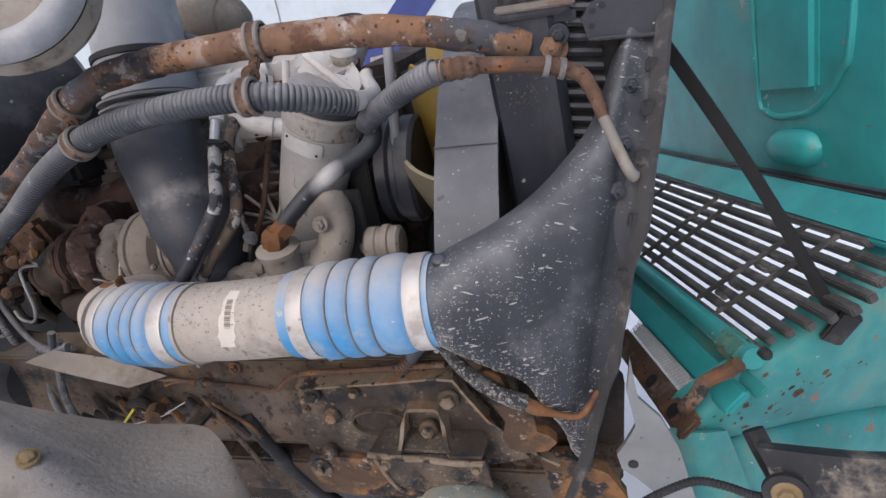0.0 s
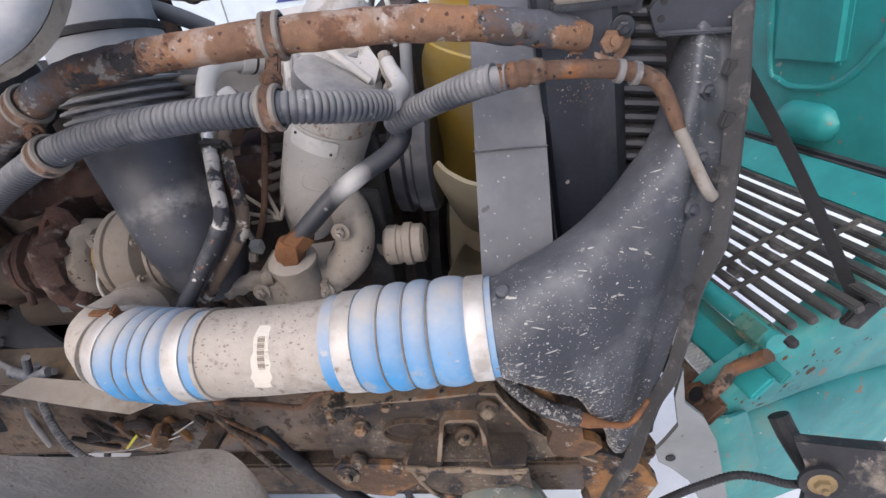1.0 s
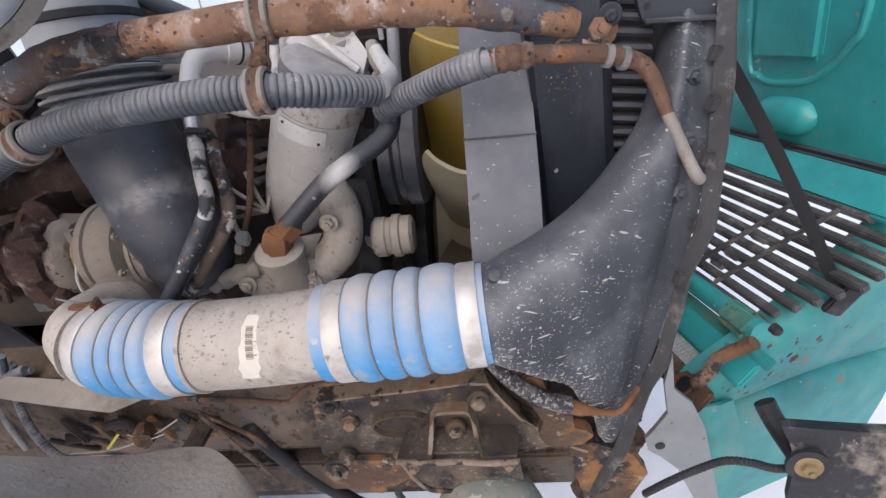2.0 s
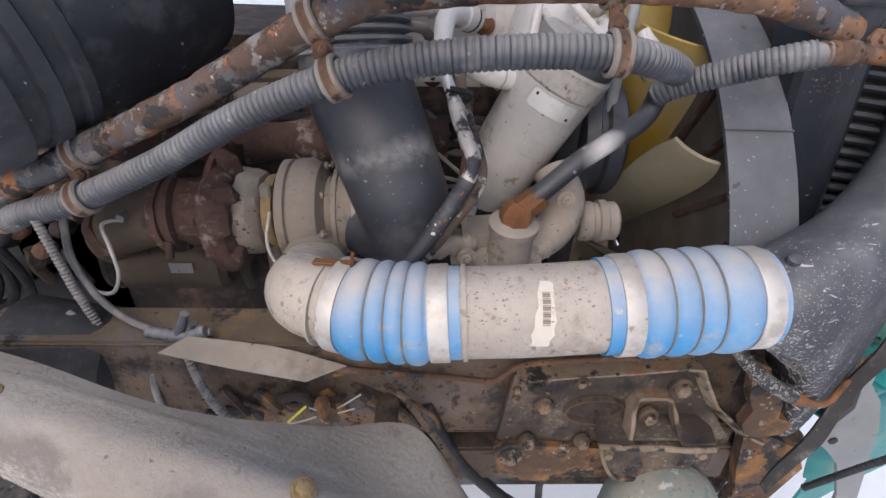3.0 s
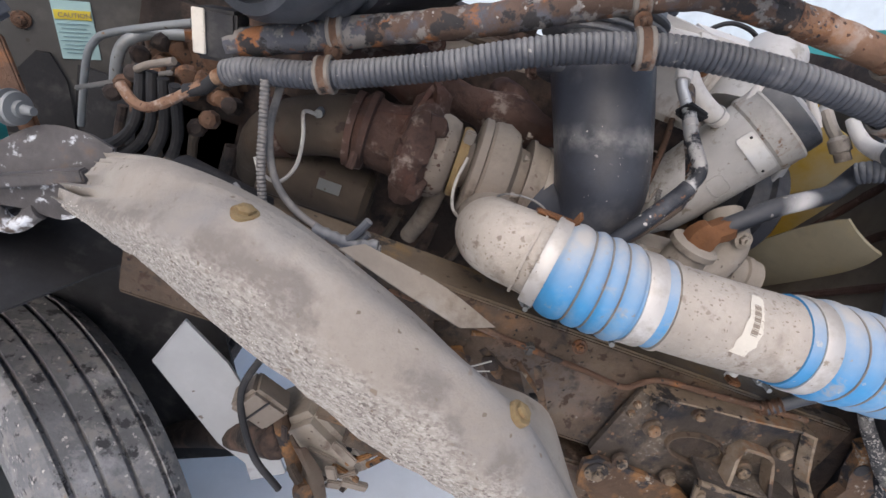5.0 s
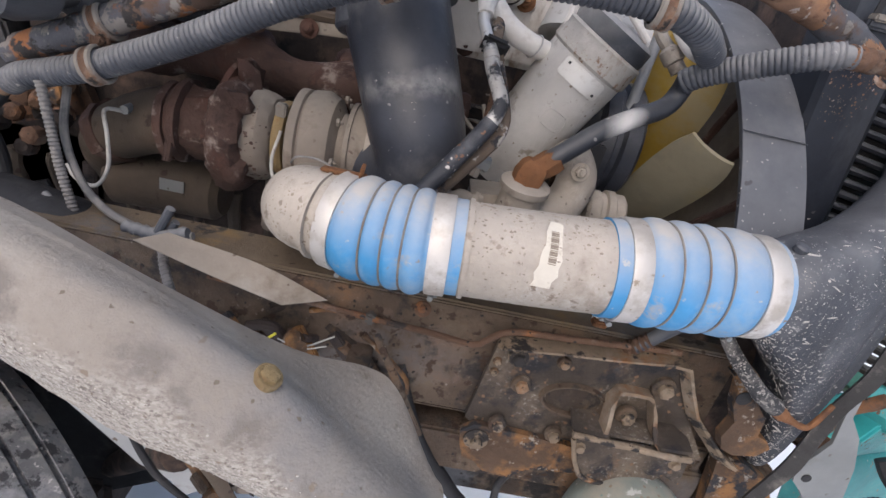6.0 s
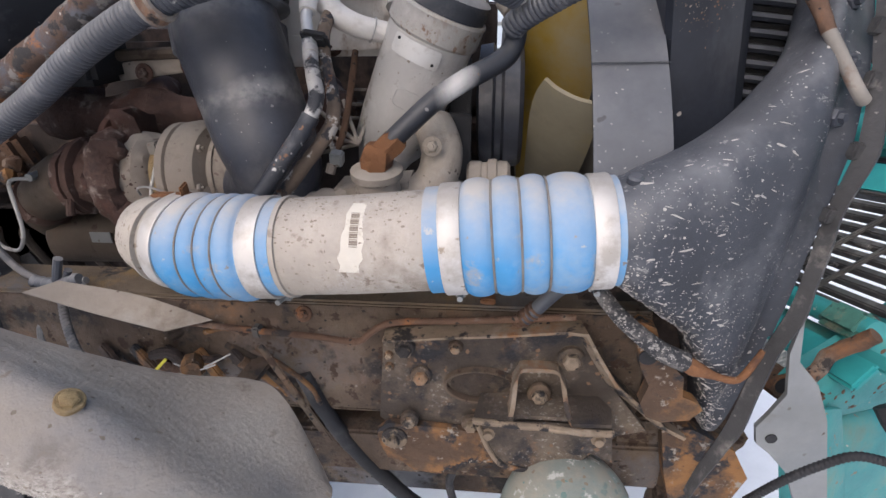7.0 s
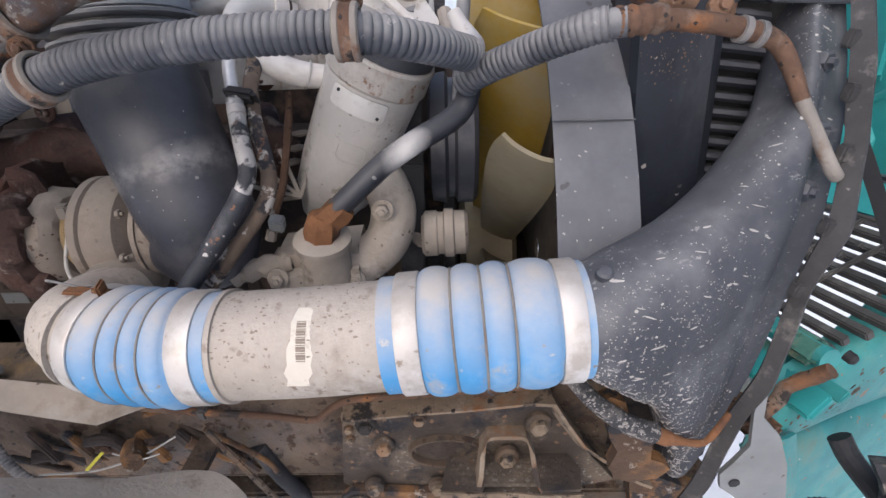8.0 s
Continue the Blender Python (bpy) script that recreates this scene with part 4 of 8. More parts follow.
def intercooler_tank():
    t = thing("intercooler_tank", "mud-splashed black plastic intercooler end tank", "intercooler", (0.40, 0.5, 1.0))
    rows = [  # x, lower z, upper z, front y, back y, roundness, spare
        (0.180, 1.238, 1.338, 0.411, 0.512, 2.0, 0.0),
        (0.2105, 1.239, 1.341, 0.411, 0.513, 2.05, 0.0),
        (0.229, 1.229, 1.349, 0.411, 0.519, 2.25, 0.0),
        (0.272, 1.198, 1.364, 0.424, 0.535, 2.6, 0.0),
        (0.312, 1.168, 1.384, 0.440, 0.555, 2.8, 0.0),
        (0.344, 1.115, 1.410, 0.458, 0.572, 3.0, 0.0),
        (0.376, 1.075, 1.450, 0.474, 0.585, 3.4, 0.0),
        (0.393, 1.045, 1.515, 0.488, 0.595, 4.0, 0.0),
        (0.402, 1.025, 1.575, 0.498, 0.605, 4.5, 0.0),
        (0.415, 1.012, 1.585, 0.503, 0.610, 5.0, 0.0),
        (0.426, 1.008, 1.590, 0.505, 0.610, 5.0, 0.0),
    ]
    fine = [smooth_count([(r[0], r[1], r[2]) for r in rows], 4), smooth_count([(r[3], r[4], 0) for r in rows], 4), smooth_count([(r[5], r[6], 0) for r in rows], 4)]
    g, rings = Geo(), []
    for a, b, c in zip(*fine):
        x, z0, z1 = a
        y0, y1, p, k = b[0], b[1], c[0], c[1]
        ring = []
        w = min(1, max(0, (x - 0.180) / 0.240)) ** 1.3
        for j in range(48):
            q = 2 * math.pi * j / 48
            cy, cz = math.cos(q), math.sin(q)
            sy = math.copysign(abs(cy) ** (2 / p), cy)
            sz = math.copysign(abs(cz) ** (2 / p), cz)
            z = (z0 + z1) / 2 + sz * (z1 - z0) / 2
            y = (y0 + y1) / 2 + sy * (y1 - y0) / 2 + w * (edge_y(z) - edge_y(1.31))
            ring.append((x + w * (edge_x(z) - edge_x(1.36)), y, z))
        rings.append(ring)
    g.rings(rings, True, True)
    part("tank", g, m_splash, t, sharp=50)
    # dried pale mud flung over the funnel
    rnd = random.Random(4)
    g = Geo()
    made = 0
    while made < 2000:
        i, j = 5 + int((len(rings) - 8) * rnd.random() ** 0.8), rnd.randrange(13, 37)
        p, pu, pv = V(rings[i][j]), V(rings[i + 1][j]), V(rings[i][(j + 1) % 48])
        low = max(0.0, (1.365 - p.z) / 0.11)
        if rnd.random() > 0.12 + 0.88 * min(1, low) ** 0.9 * max(0.0, 1 - max(0.0, p.x - 0.27) / 0.12):
            continue
        p = p.lerp(pu, rnd.random()).lerp(pv, rnd.random() * 0.9)
        n = (pu - V(rings[i][j])).cross(pv - V(rings[i][j])).normalized()
        n = n if n.y < 0 else -n
        a = (V((1, 0, -0.25 + rnd.uniform(-0.3, 0.3))) - n * n.dot(V((1, 0, -0.25)))).normalized()
        b = n.cross(a)
        big = rnd.random()
        ra, rb = (rnd.uniform(0.0022, 0.0078), rnd.uniform(0.0006, 0.0013)) if big > 0.950 else ((rnd.uniform(0.0012, 0.0022),) * 2 if big > 0.93 else (rnd.uniform(0.0003, 0.0011), rnd.uniform(0.00025, 0.0006)))
        k = len(g.v)
        g.v += [p + n * 0.0011] + [p + n * 0.0002 + (a * math.cos(q) * ra + b * math.sin(q) * rb) * rnd.uniform(0.7, 1.2) for q in [2 * math.pi * s / 7 for s in range(7)]]
        g.f += [(k, k + 1 + s, k + 1 + (s + 1) % 7) for s in range(7)]
        made += 1
    tagged(part("mud_splash", g, m_mudfleck, t, sharp=60), "dried pale mud flecks", kind="stuff")
    # a moulded boss at the inlet and cast ribs
    g = Geo().lathe([(0, 0.008), (0.005, 0.0075), (0.007, 0.005)], (0.219, 0.452, 1.342), (0, -0.3, 1), 16)
    part("boss", g, m_black, t)
    # crimped header edge with its tabs and studs
    g, rows = Geo(), []
    for i in range(29):
        z = 1.16 + 0.455 * i / 28
        x, y = edge_x(z) - 0.012, edge_y(z)
        rows.append([(x - 0.004, y + 0.010, z), (x + 0.024, y + 0.010, z), (x + 0.024, y + 0.055, z), (x - 0.004, y + 0.055, z)])
    g.rings(rows, True, True)
    part("header", g, m_splash, t)
    for z in (1.482, 1.430, 1.385):
        g = Geo().lathe([(0, 0.010), (0.009, 0.010), (0.012, 0.008), (0.012, 0.005), (0.017, 0.004)], (edge_x(z) - 0.018, edge_y(z) + 0.006, z), (0.45, -1, 0.15), 6)
        part("stud", g, m_black, t)
    # worn rubber strip along the outer edge
    g, rows = Geo(), []
    for i in range(60):
        z = 0.955 + 0.70 * i / 59
        x = edge_x(z) + 0.004 - 0.06 * max(0.0, 1.2 - z)
        y = edge_y(z) - 0.006 + 0.003 * math.sin(z * 40)
        w = (0.010 + 0.003 * math.sin(z * 9) + 0.004 * noise.noise(V((z * 18, 0, 0)))) * min(1.0, max(0.05, (z - 0.95) / 0.10))
        rows.append([(x, y, z), (x + w, y - 0.014, z), (x + w + 0.004, y - 0.011, z), (x + 0.004, y + 0.006, z)])
    g.rings(rows, True, True)
    part("edge_strip", g, m_edge, t, "worn dusty rubber edge strip")
    # upper bracket plate, folded over the tank's top
    outline = [(0.379, 1.551), (0.390, 1.566), (0.415, 1.578), (0.444, 1.574), (0.464, 1.560), (0.472, 1.528), (0.430, 1.526), (0.387, 1.530)]
    g = Geo().prism(outline, (0, 0.636, 0), (1, 0, 0), (0, 0, 1), 0.012)
    g.bar((0.387, 0.622, 1.529), (0.472, 0.618, 1.526), 0.003, 0.018, up=(0, 0, 1))
    for x, z in ((0.392, 1.558), (0.402, 1.563), (0.391, 1.542)):
        part("bracket_hole", Geo().lathe([(0, 0.0035), (0.0010, 0.0034), (0.0012, 0.0005)], (x, 0.6235, z), (0, -1, 0), 12), m_dark, t)
    for z in (1.50, 1.462, 1.418, 1.36, 1.30):
        part("edge_tab", Geo().box((edge_x(z) + 0.004, edge_y(z) - 0.008, z), (0.012, 0.010, 0.016), pose(0, 0, 0, 0, 10, 15).to_3x3(), 0.002), m_edge, t, "dusty folded tab")
    part("top_bracket", g, m_black, t)
    return t


intercooler_tank()


def radiator():
    t = thing("radiator", "dark radiator pack with horizontal cooling fins", "radiator", (0.35, 0.9, 0.9))
    g = Geo()
    rows = [[lean((x, y, z)) for x, y in ((0.284, 0.632), (0.290, 0.624), (0.362, 0.624), (0.374, 0.634), (0.374, 0.69), (0.284, 0.69))] for z in (1.02, 1.3, 1.4, 1.6)]
    g.rings(rows, True, True)
    tank = part("side_tank", g, m_sidetank, t, "smooth dark blue-black side tank with a rust run")
    tagged(part("rust_run", splatter(g, 170, (0, 0.3, 0), [(0.312, 1.508, 0.026, 0.008, 0.0006, 0.0028), (0.306, 1.475, 0.018, 0.014, 0.0004, 0.0014)], random.Random(23), 0.3, 0.0004, (0.1, 0, 1)), m_rusty, tank), "orange rust washed down from the pipe tab", kind="stuff")
    g = Geo()
    rows = [[(min(x, edge_x(z) + 0.025) if x > 0.4 else min(lean((x, y, z))[0], edge_x(z)), y, z) for x, y in ((0.368, 0.648), (0.490, 0.648), (0.490, 0.70), (0.368, 0.70))] for z in (0.98, 1.2, 1.4, 1.62)]
    g.rings(rows, True, True)
    part("fin_backing", g, m_dark, t)
    g = Geo()
    rows = [[(min(lean((x, y, z))[0], edge_x(z) + 0.005 if x > 0.3 else 0.33), y, z) for x, y in ((0.29, 0.682), (0.40, 0.682), (0.40, 1.40), (0.29, 1.40))] for z in (0.95, 1.2, 1.4, 1.62)]
    g.rings(rows, True, True)
    part("core", g, m_grimeshade, t)
    for i in range(26):
        z = 1.175 + 0.0162 * i
        a, b = V(lean((0.370, 0.640, z + 0.002))), V(lean((0.418, 0.640, z - 0.004)))
        rows = []
        for k in range(7):
            p = a.lerp(b, k / 6)
            rows.append([p + V((0, 0.010, 0.0062)), p + V((0, -0.002, 0.0050)), p + V((0, -0.0055, 0.0010)), p + V((0, -0.003, -0.0030)), p + V((0, 0.010, -0.0048))])
        part("fin", Geo().rings(rows, True, True), m_black, t)
    g = Geo().bar((0.404, 0.632, 1.20), (0.452, 0.634, 1.60), 0.026, 0.010, up=(1, 0, 0))
    part("fin_cover", g, m_black, t)
    g = Geo().box(lean((0.345, 0.66, 1.565)), (0.10, 0.06, 0.04), bevel=0.006)
    g.box(lean((0.345, 0.625, 1.566)), (0.085, 0.02, 0.012), bevel=0.003)
    g.box(lean((0.345, 0.66, 1.625)), (0.10, 0.05, 0.06), bevel=0.006)
    part("top_block", g, m_black, t)
    g = Geo()
    for i in range(5):
        g.box(lean((0.315 + 0.016 * i, 0.628, 1.588)), (0.012, 0.010, 0.026), bevel=0.002)
    part("clip_rail", g, m_dark, t)
    part("ledge", Geo().box(lean((0.350, 0.618, 1.572)), (0.088, 0.016, 0.008), bevel=0.002), m_clampgrey, t, "pale dusty ledge strip")
    for x, z in ((0.31, 1.535), (0.372, 1.538), (0.365, 1.622), (0.325, 1.632)):
        part("bolt", Geo().bolt(lean((x, 0.624, z)), (0, -1, 0), 0.007), m_black, t)


radiator()
FAN = V((0.16, 0.98, 1.05))


def fan_shroud():
    t = thing("fan_shroud", "grey dusty fan shroud ring with a joint line", "fan shroud", (0.235, 0.98, 0.53))
    g, rows = Geo(), []
    for i in range(97):
        a = radians(-40 + 192 * i / 96)
        c, s = math.cos(a), math.sin(a)
        r = 0.53
        rows.append([(x, FAN.y + rr * c, FAN.z + rr * s) for x, rr in ((0.196, r), (0.276, r + 0.002), (0.276, r - 0.012), (0.20, r - 0.012), (0.196, r - 0.004))])
    g.rings(rows, True, False)
    part("ring", g, m_shroud, t, sharp=40)
    g, rows = Geo(), []
    for i in range(73):
        a = radians(-35 + 360 * i / 72)
        c, s = math.cos(a), math.sin(a)
        far = 0.522 if i < 37 else 0.40
        rows.append([(x, FAN.y + rr * c, FAN.z + rr * s) for x, rr in ((0.262, far), (0.262, 0.02), (0.268, 0.02), (0.268, far))])
    g.rings(rows, True, False)
    part("back_plate", g, m_fanback, t, "dusty inner plate behind the blades")
    g = Geo().bar((0.194, FAN.y - 0.378, FAN.z + 0.376), (0.278, FAN.y - 0.378, FAN.z + 0.376), 0.0016, 0.003)
    part("joint", g, m_conduit, t)


fan_shroud()


def cooling_fan():
    t = thing("cooling_fan", "yellow plastic engine cooling fan, dusty blades at rest", "fan", tuple(FAN - V((0, 0, 0.5))))
    g = Geo().lathe([(-0.05, 0.09), (-0.04, 0.12), (0.04, 0.12), (0.05, 0.10)], FAN, (1, 0, 0), 32)
    part("hub", g, m_fandust, t)
    for i in range(18):
        a = radians(115 + 20 * i)
        radial = V((0, math.cos(a), math.sin(a)))
        tang = V((0, -math.sin(a), math.cos(a)))
        reach = 0.84 if 150 < (115 + 20 * i) % 360 < 240 else 1.0
        rows = []
        for r, half, twist, back in ((0.11, 0.045, 66, 0.0), (0.20, 0.054, 64, 0.004), (0.31, 0.062, 62, 0.010), (0.42, 0.066, 60, 0.016), (0.475, 0.060, 59, 0.018), (0.505, 0.048, 58, 0.018)):
            e = V((math.sin(radians(twist)), 0, 0)) + tang * math.cos(radians(twist))
            nrm = e.cross(radial).normalized()
            c = FAN + V((0.014, 0, 0)) + radial * r * reach + tang * back
            rows.append([c + e * half * (0.95 if i in (0, 17) else 0.66) * s + nrm * 0.006 * (1 - s * s) for s in (-1, -0.4, 0.4, 1)])
        part("blade", Geo().sheet(rows, 0.005, 4), m_yellow if i in (0, 17) else m_fandust, t)
    for k in (0.30, 1.0, 1.7):
        q = radians(118 + 14 * k)
        part("stay_rod", Geo().tube([FAN + V((0.085, math.cos(q) * 0.30, math.sin(q) * 0.30)), FAN + V((0.085, math.cos(q) * 0.50, math.sin(q) * 0.50))], 0.006, 8, rough=0.15), m_manifold, t, "thin rusty rod")


cooling_fan()

# black speckled support arm and rusty link under the tank
t = thing("braided_hose", "mud-flecked braided hose with a rusty ferrule", "hose", (0.25, 0.46, 1.07))
arm_geo = Geo().tube([(0.196, 0.470, 1.232), (0.210, 0.463, 1.213), (0.226, 0.456, 1.196), (0.245, 0.451, 1.180), (0.270, 0.452, 1.160), (0.296, 0.454, 1.146)], lambda q, n: 0.0075 + 0.0035 * q / n, 16)
arm = part("arm", arm_geo, m_braid, t)
tagged(part("mud_fleck", splatter(arm_geo, 400, (0, 0.2, 0), [(0.22, 1.20, 0.02, 0.02, 0.0004, 0.0014), (0.26, 1.167, 0.02, 0.015, 0.0004, 0.0014)], random.Random(2), 0.4, 0.0004), m_mudfleck, arm), kind="stuff")
g = Geo().tube([(0.290, 0.453, 1.150), (0.305, 0.455, 1.139), (0.33, 0.458, 1.127), (0.352, 0.462, 1.119), (0.364, 0.466, 1.122), (0.382, 0.474, 1.150)], lambda s, n: 0.0085 if s < 0.02 else 0.0085 - 0.0045 * min(1, (s - 0.02) / 0.03), 10, rough=0.2)
part("link", g, m_orange, t)
t = thing("front_hanger", "rusty curved steel hanger at the rail end", "bracket", (0.27, 0.49, 1.0))
# this dark sheet stands in for the darkness between the hook and tank
g = Geo().prism([(0.195, 1.16), (0.26, 1.20), (0.36, 1.18), (0.42, 1.10), (0.42, 0.99), (0.36, 0.93), (0.30, 0.90), (0.20, 0.90)], (0, 0.566, 0), (1, 0, 0), (0, 0, 1), 0.02)
part("plate", g, m_grimeshade, t, "dark plate added for the shade behind the hook")
outer = [(0.236, 1.172), (0.249, 1.160), (0.256, 1.128), (0.268, 1.105), (0.262, 1.080), (0.270, 1.062), (0.288, 1.055), (0.318, 1.060), (0.330, 1.075), (0.322, 1.085), (0.306, 1.092), (0.303, 1.118), (0.288, 1.133), (0.276, 1.150), (0.266, 1.178), (0.250, 1.186)]
part("hook", Geo().prism(outer, (0, 0.446, 0), (1, 0, 0), (0, 0.03, 1), 0.016), m_hookrust, t, "orange and black curved hook")
part("hole", Geo().lathe([(0, 0.010), (0.001, 0.0095), (0.0015, 0.001)], (0.262, 0.4635, 1.143), (0, -1, 0.0), 18), m_dark, t)
part("beam", Geo().prism([(0.305, 1.01), (0.340, 1.015), (0.395, 0.985), (0.42, 0.94), (0.375, 0.80), (0.32, 0.80), (0.335, 0.88), (0.318, 0.94)], (0, 0.515, 0), (1, 0, 0), (0, 0, 1), 0.02), m_hookrust, t, "rusty lower beam end")
part("beam_leg", Geo().tube([(0.40, 0.53, 0.985), (0.39, 0.54, 0.93), (0.36, 0.56, 0.86), (0.35, 0.57, 0.78)], 0.022, 12, rough=0.2), m_railrust, t)


# ---- engine side: block, turbo, intake ----
def engine():
    t = thing("engine_block", "oily dark diesel engine block and head", "engine", (-0.4, 1.05, 0.75))
    g = Geo().box((-0.42, 1.08, 1.08), (1.0, 0.46, 0.50), bevel=0.03)
    part("block", g, m_grimeshade, t)
    # two unseen boxes, added to shade the ground and block the far side
    part("unseen_sump", Geo().box((-0.42, 1.08, 0.74), (0.95, 0.36, 0.22), bevel=0.04), m_grimeshade, t)
    part("unseen_gearbox", Geo().box((-1.35, 1.30, 0.85), (0.9, 0.5, 0.5), bevel=0.05), m_grimeshade, t)
    g = Geo().box((-0.46, 1.10, 1.37), (0.87, 0.36, 0.16), bevel=0.02)
    part("head", g, m_grimeshade, t)
    # dark box added beside the head to close a gap of bright sky
    part("sky_gap_box", Geo().box((0.035, 1.10, 1.40), (0.11, 0.36, 0.20), bevel=0.02), m_grimeshade, t)
    part("head_ledge", Geo().bar((-0.60, 0.80, 1.383), (-0.14, 0.79, 1.436), 0.026, 0.010), m_cast, t, "pale dusty casting ledge")
    for i in range(6):
        x = -0.52 + 0.075 * i
        part("ledge_bolt", Geo().bolt((x, 0.785, 1.378 + 0.115 * (x + 0.60)), (0, -1, 0.1), 0.008), m_manifold, t)
    # unseen dark drum and foot, added to close a bright gap past the fan
    part("far_filler", Geo().lathe([(-0.09, 0.08), (-0.08, 0.11), (0.07, 0.11), (0.08, 0.09)], (0.15, 1.38, 1.24), (1, 0, 0), 28), m_grimeshade, t)
    part("far_filler_foot", Geo().box((0.13, 1.40, 1.08), (0.16, 0.10, 0.30), bevel=0.02), m_grimeshade, t)
    for i in range(4):
        x = -0.60 + 0.14 * i
        g = Geo().tube([(x, 0.86, 1.36), (x + 0.02, 0.80, 1.36), (x + 0.05, 0.79, 1.33)], 0.022, 12, rough=0.1)
        part("exhaust_port", g, m_manifold, t)
    g = Geo().tube([(-0.62, 0.785, 1.33), (-0.5, 0.775, 1.335), (-0.12, 0.775, 1.33)], lambda s, n: 0.034 + 0.007 * math.sin(s * 44), 14, rough=0.1)
    part("manifold", g, m_manifold, t, "brown rusted exhaust manifold")
    g = Geo().tube([(-0.64, 0.80, 1.415), (-0.5, 0.79, 1.42), (-0.15, 0.80, 1.43)], 0.009, 8)
    part("rail_pipe", g, m_exhaust, t)
    for i in range(14):
        x = -0.9 + 0.06 * i
        g = Geo().tube([(x, 0.84, 1.02), (x + 0.01, 0.80, 1.06 + 0.02 * (i % 3)), (x + 0.012, 0.80, 1.12)], 0.008 + 0.003 * (i % 2), 8, rough=0.1)
        part("stud", g, m_exhaust if i % 3 else m_grimeshade, t)


engine()


def turbocharger():
    t = thing("turbocharger", "dusty turbocharger with beige compressor and rusty turbine", "turbocharger", (-0.36, 0.67, 1.2))
    c = V((-0.294, 0.668, 1.276))
    ax = V((-1, 0.04, -0.05))
    part("compressor", Geo().lathe([(-0.030, 0.030), (-0.028, 0.044), (-0.012, 0.047), (-0.004, 0.064), (0.012, 0.072), (0.030, 0.070), (0.034, 0.066), (0.036, 0.070), (0.046, 0.070), (0.049, 0.064), (0.050, 0.03)], c, ax, 40), m_turbo, t, "beige cast compressor housing")
    part("bell_ring", Geo().lathe([(-0.030, 0.060), (-0.030, 0.0630), (-0.024, 0.0630), (-0.024, 0.060)], c, ax, 36, False), m_turbo, t)
    part("inlet_neck", Geo().lathe([(-0.115, 0.054), (-0.10, 0.058), (-0.055, 0.058), (-0.04, 0.059), (-0.025, 0.061)], c, ax, 32), m_turbo, t)
    part("inlet_clamp", Geo().lathe([(-0.068, 0.057), (-0.068, 0.0605), (-0.050, 0.0605), (-0.050, 0.057)], c, ax, 32), m_cast, t)
    part("outlet", Geo().tube([c + V((-0.005, -0.03, -0.04)), c + V((-0.006, -0.07, -0.042)), c + V((-0.006, -0.11, -0.040))], 0.040, 24), m_turbo, t)
    for q in range(8):
        a = 2 * math.pi * q / 8
        part("bolt", Geo().bolt(c + ax * -0.006 + V((0, math.cos(a) * 0.066, math.sin(a) * 0.066)), -ax, 0.005, False), m_turbo, t)
    part("centre_housing", Geo().lathe([(0.045, 0.030), (0.055, 0.034), (0.070, 0.032)], c, ax, 24, rough=0.1), m_turbo, t)
    part("band", Geo().lathe([(0.058, 0.040), (0.058, 0.048), (0.063, 0.050), (0.067, 0.050), (0.071, 0.048), (0.071, 0.040)], c, ax, 32), m_tan, t, "worn steel band clamp")
    part("band_lug", Geo().box(c + ax * 0.066 + V((0, -0.03, 0.045)), (0.014, 0.012, 0.018), bevel=0.002), m_clampgrey, t)
    shell = Geo().lathe([(0.072, 0.040), (0.076, 0.052), (0.088, 0.060), (0.108, 0.061), (0.126, 0.057), (0.132, 0.044)], c, ax, 36, rough=0.10)
    shield = part("turbine_shield", shell, m_turbo, t, "dusty spotted heat shield")
    tagged(part("rust_spot", splatter(shell, 90, (0, 0.3, 0), [(c.x - 0.098, c.z + 0.01, 0.012, 0.030, 0.0008, 0.0034), (c.x - 0.124, c.z, 0.006, 0.035, 0.002, 0.009), (c.x - 0.10, c.z - 0.045, 0.015, 0.010, 0.002, 0.009)], random.Random(5), 0.5, 0.0006), m_manifold, shield), "dark rust spots", kind="stuff")
    part("turbine", Geo().lathe([(0.118, 0.044), (0.124, 0.060), (0.134, 0.062), (0.144, 0.054), (0.156, 0.048), (0.176, 0.046), (0.190, 0.045)], c, ax, 32, rough=0.22), m_manifold, t, "brown rusted turbine housing")
    part("turbine_rib", Geo().lathe([(0.136, 0.050), (0.139, 0.062), (0.145, 0.062), (0.149, 0.050)], c, ax + V((0, 0.12, 0.22)), 28, rough=0.15), m_manifold, t)
    for dx, dy, dz, r in ((-0.112, -0.045, 0.045, 0.014), (-0.112, -0.052, -0.040, 0.015), (-0.120, -0.02, -0.062, 0.018), (-0.140, -0.054, 0.004, 0.012), (-0.118, 0.0, 0.066, 0.016)):
        part("turbine_lug", Geo().tube([c + V((dx, dy * 0.5, dz * 0.6)), c + V((dx, dy, dz)), c + V((dx - 0.012, dy - 0.006, dz * 1.02))], r, 10, 0.004, rough=0.5), m_manifold, t)
    part("scroll", Geo().tube([c + V((-0.130, 0.02, 0.05)), c + V((-0.128, -0.040, 0.040)), c + V((-0.128, -0.056, -0.008)), c + V((-0.125, -0.035, -0.055)), c + V((-0.122, 0.02, -0.070))], 0.021, 14, rough=0.3), m_manifold, t)
    for k in range(6):
        a = 0.6 + 1.05 * k
        part("turbine_bolt", Geo().bolt(c + ax * 0.122 + V((0, -math.cos(a) * 0.050, math.sin(a) * 0.050)), -ax, 0.006), m_manifold, t)
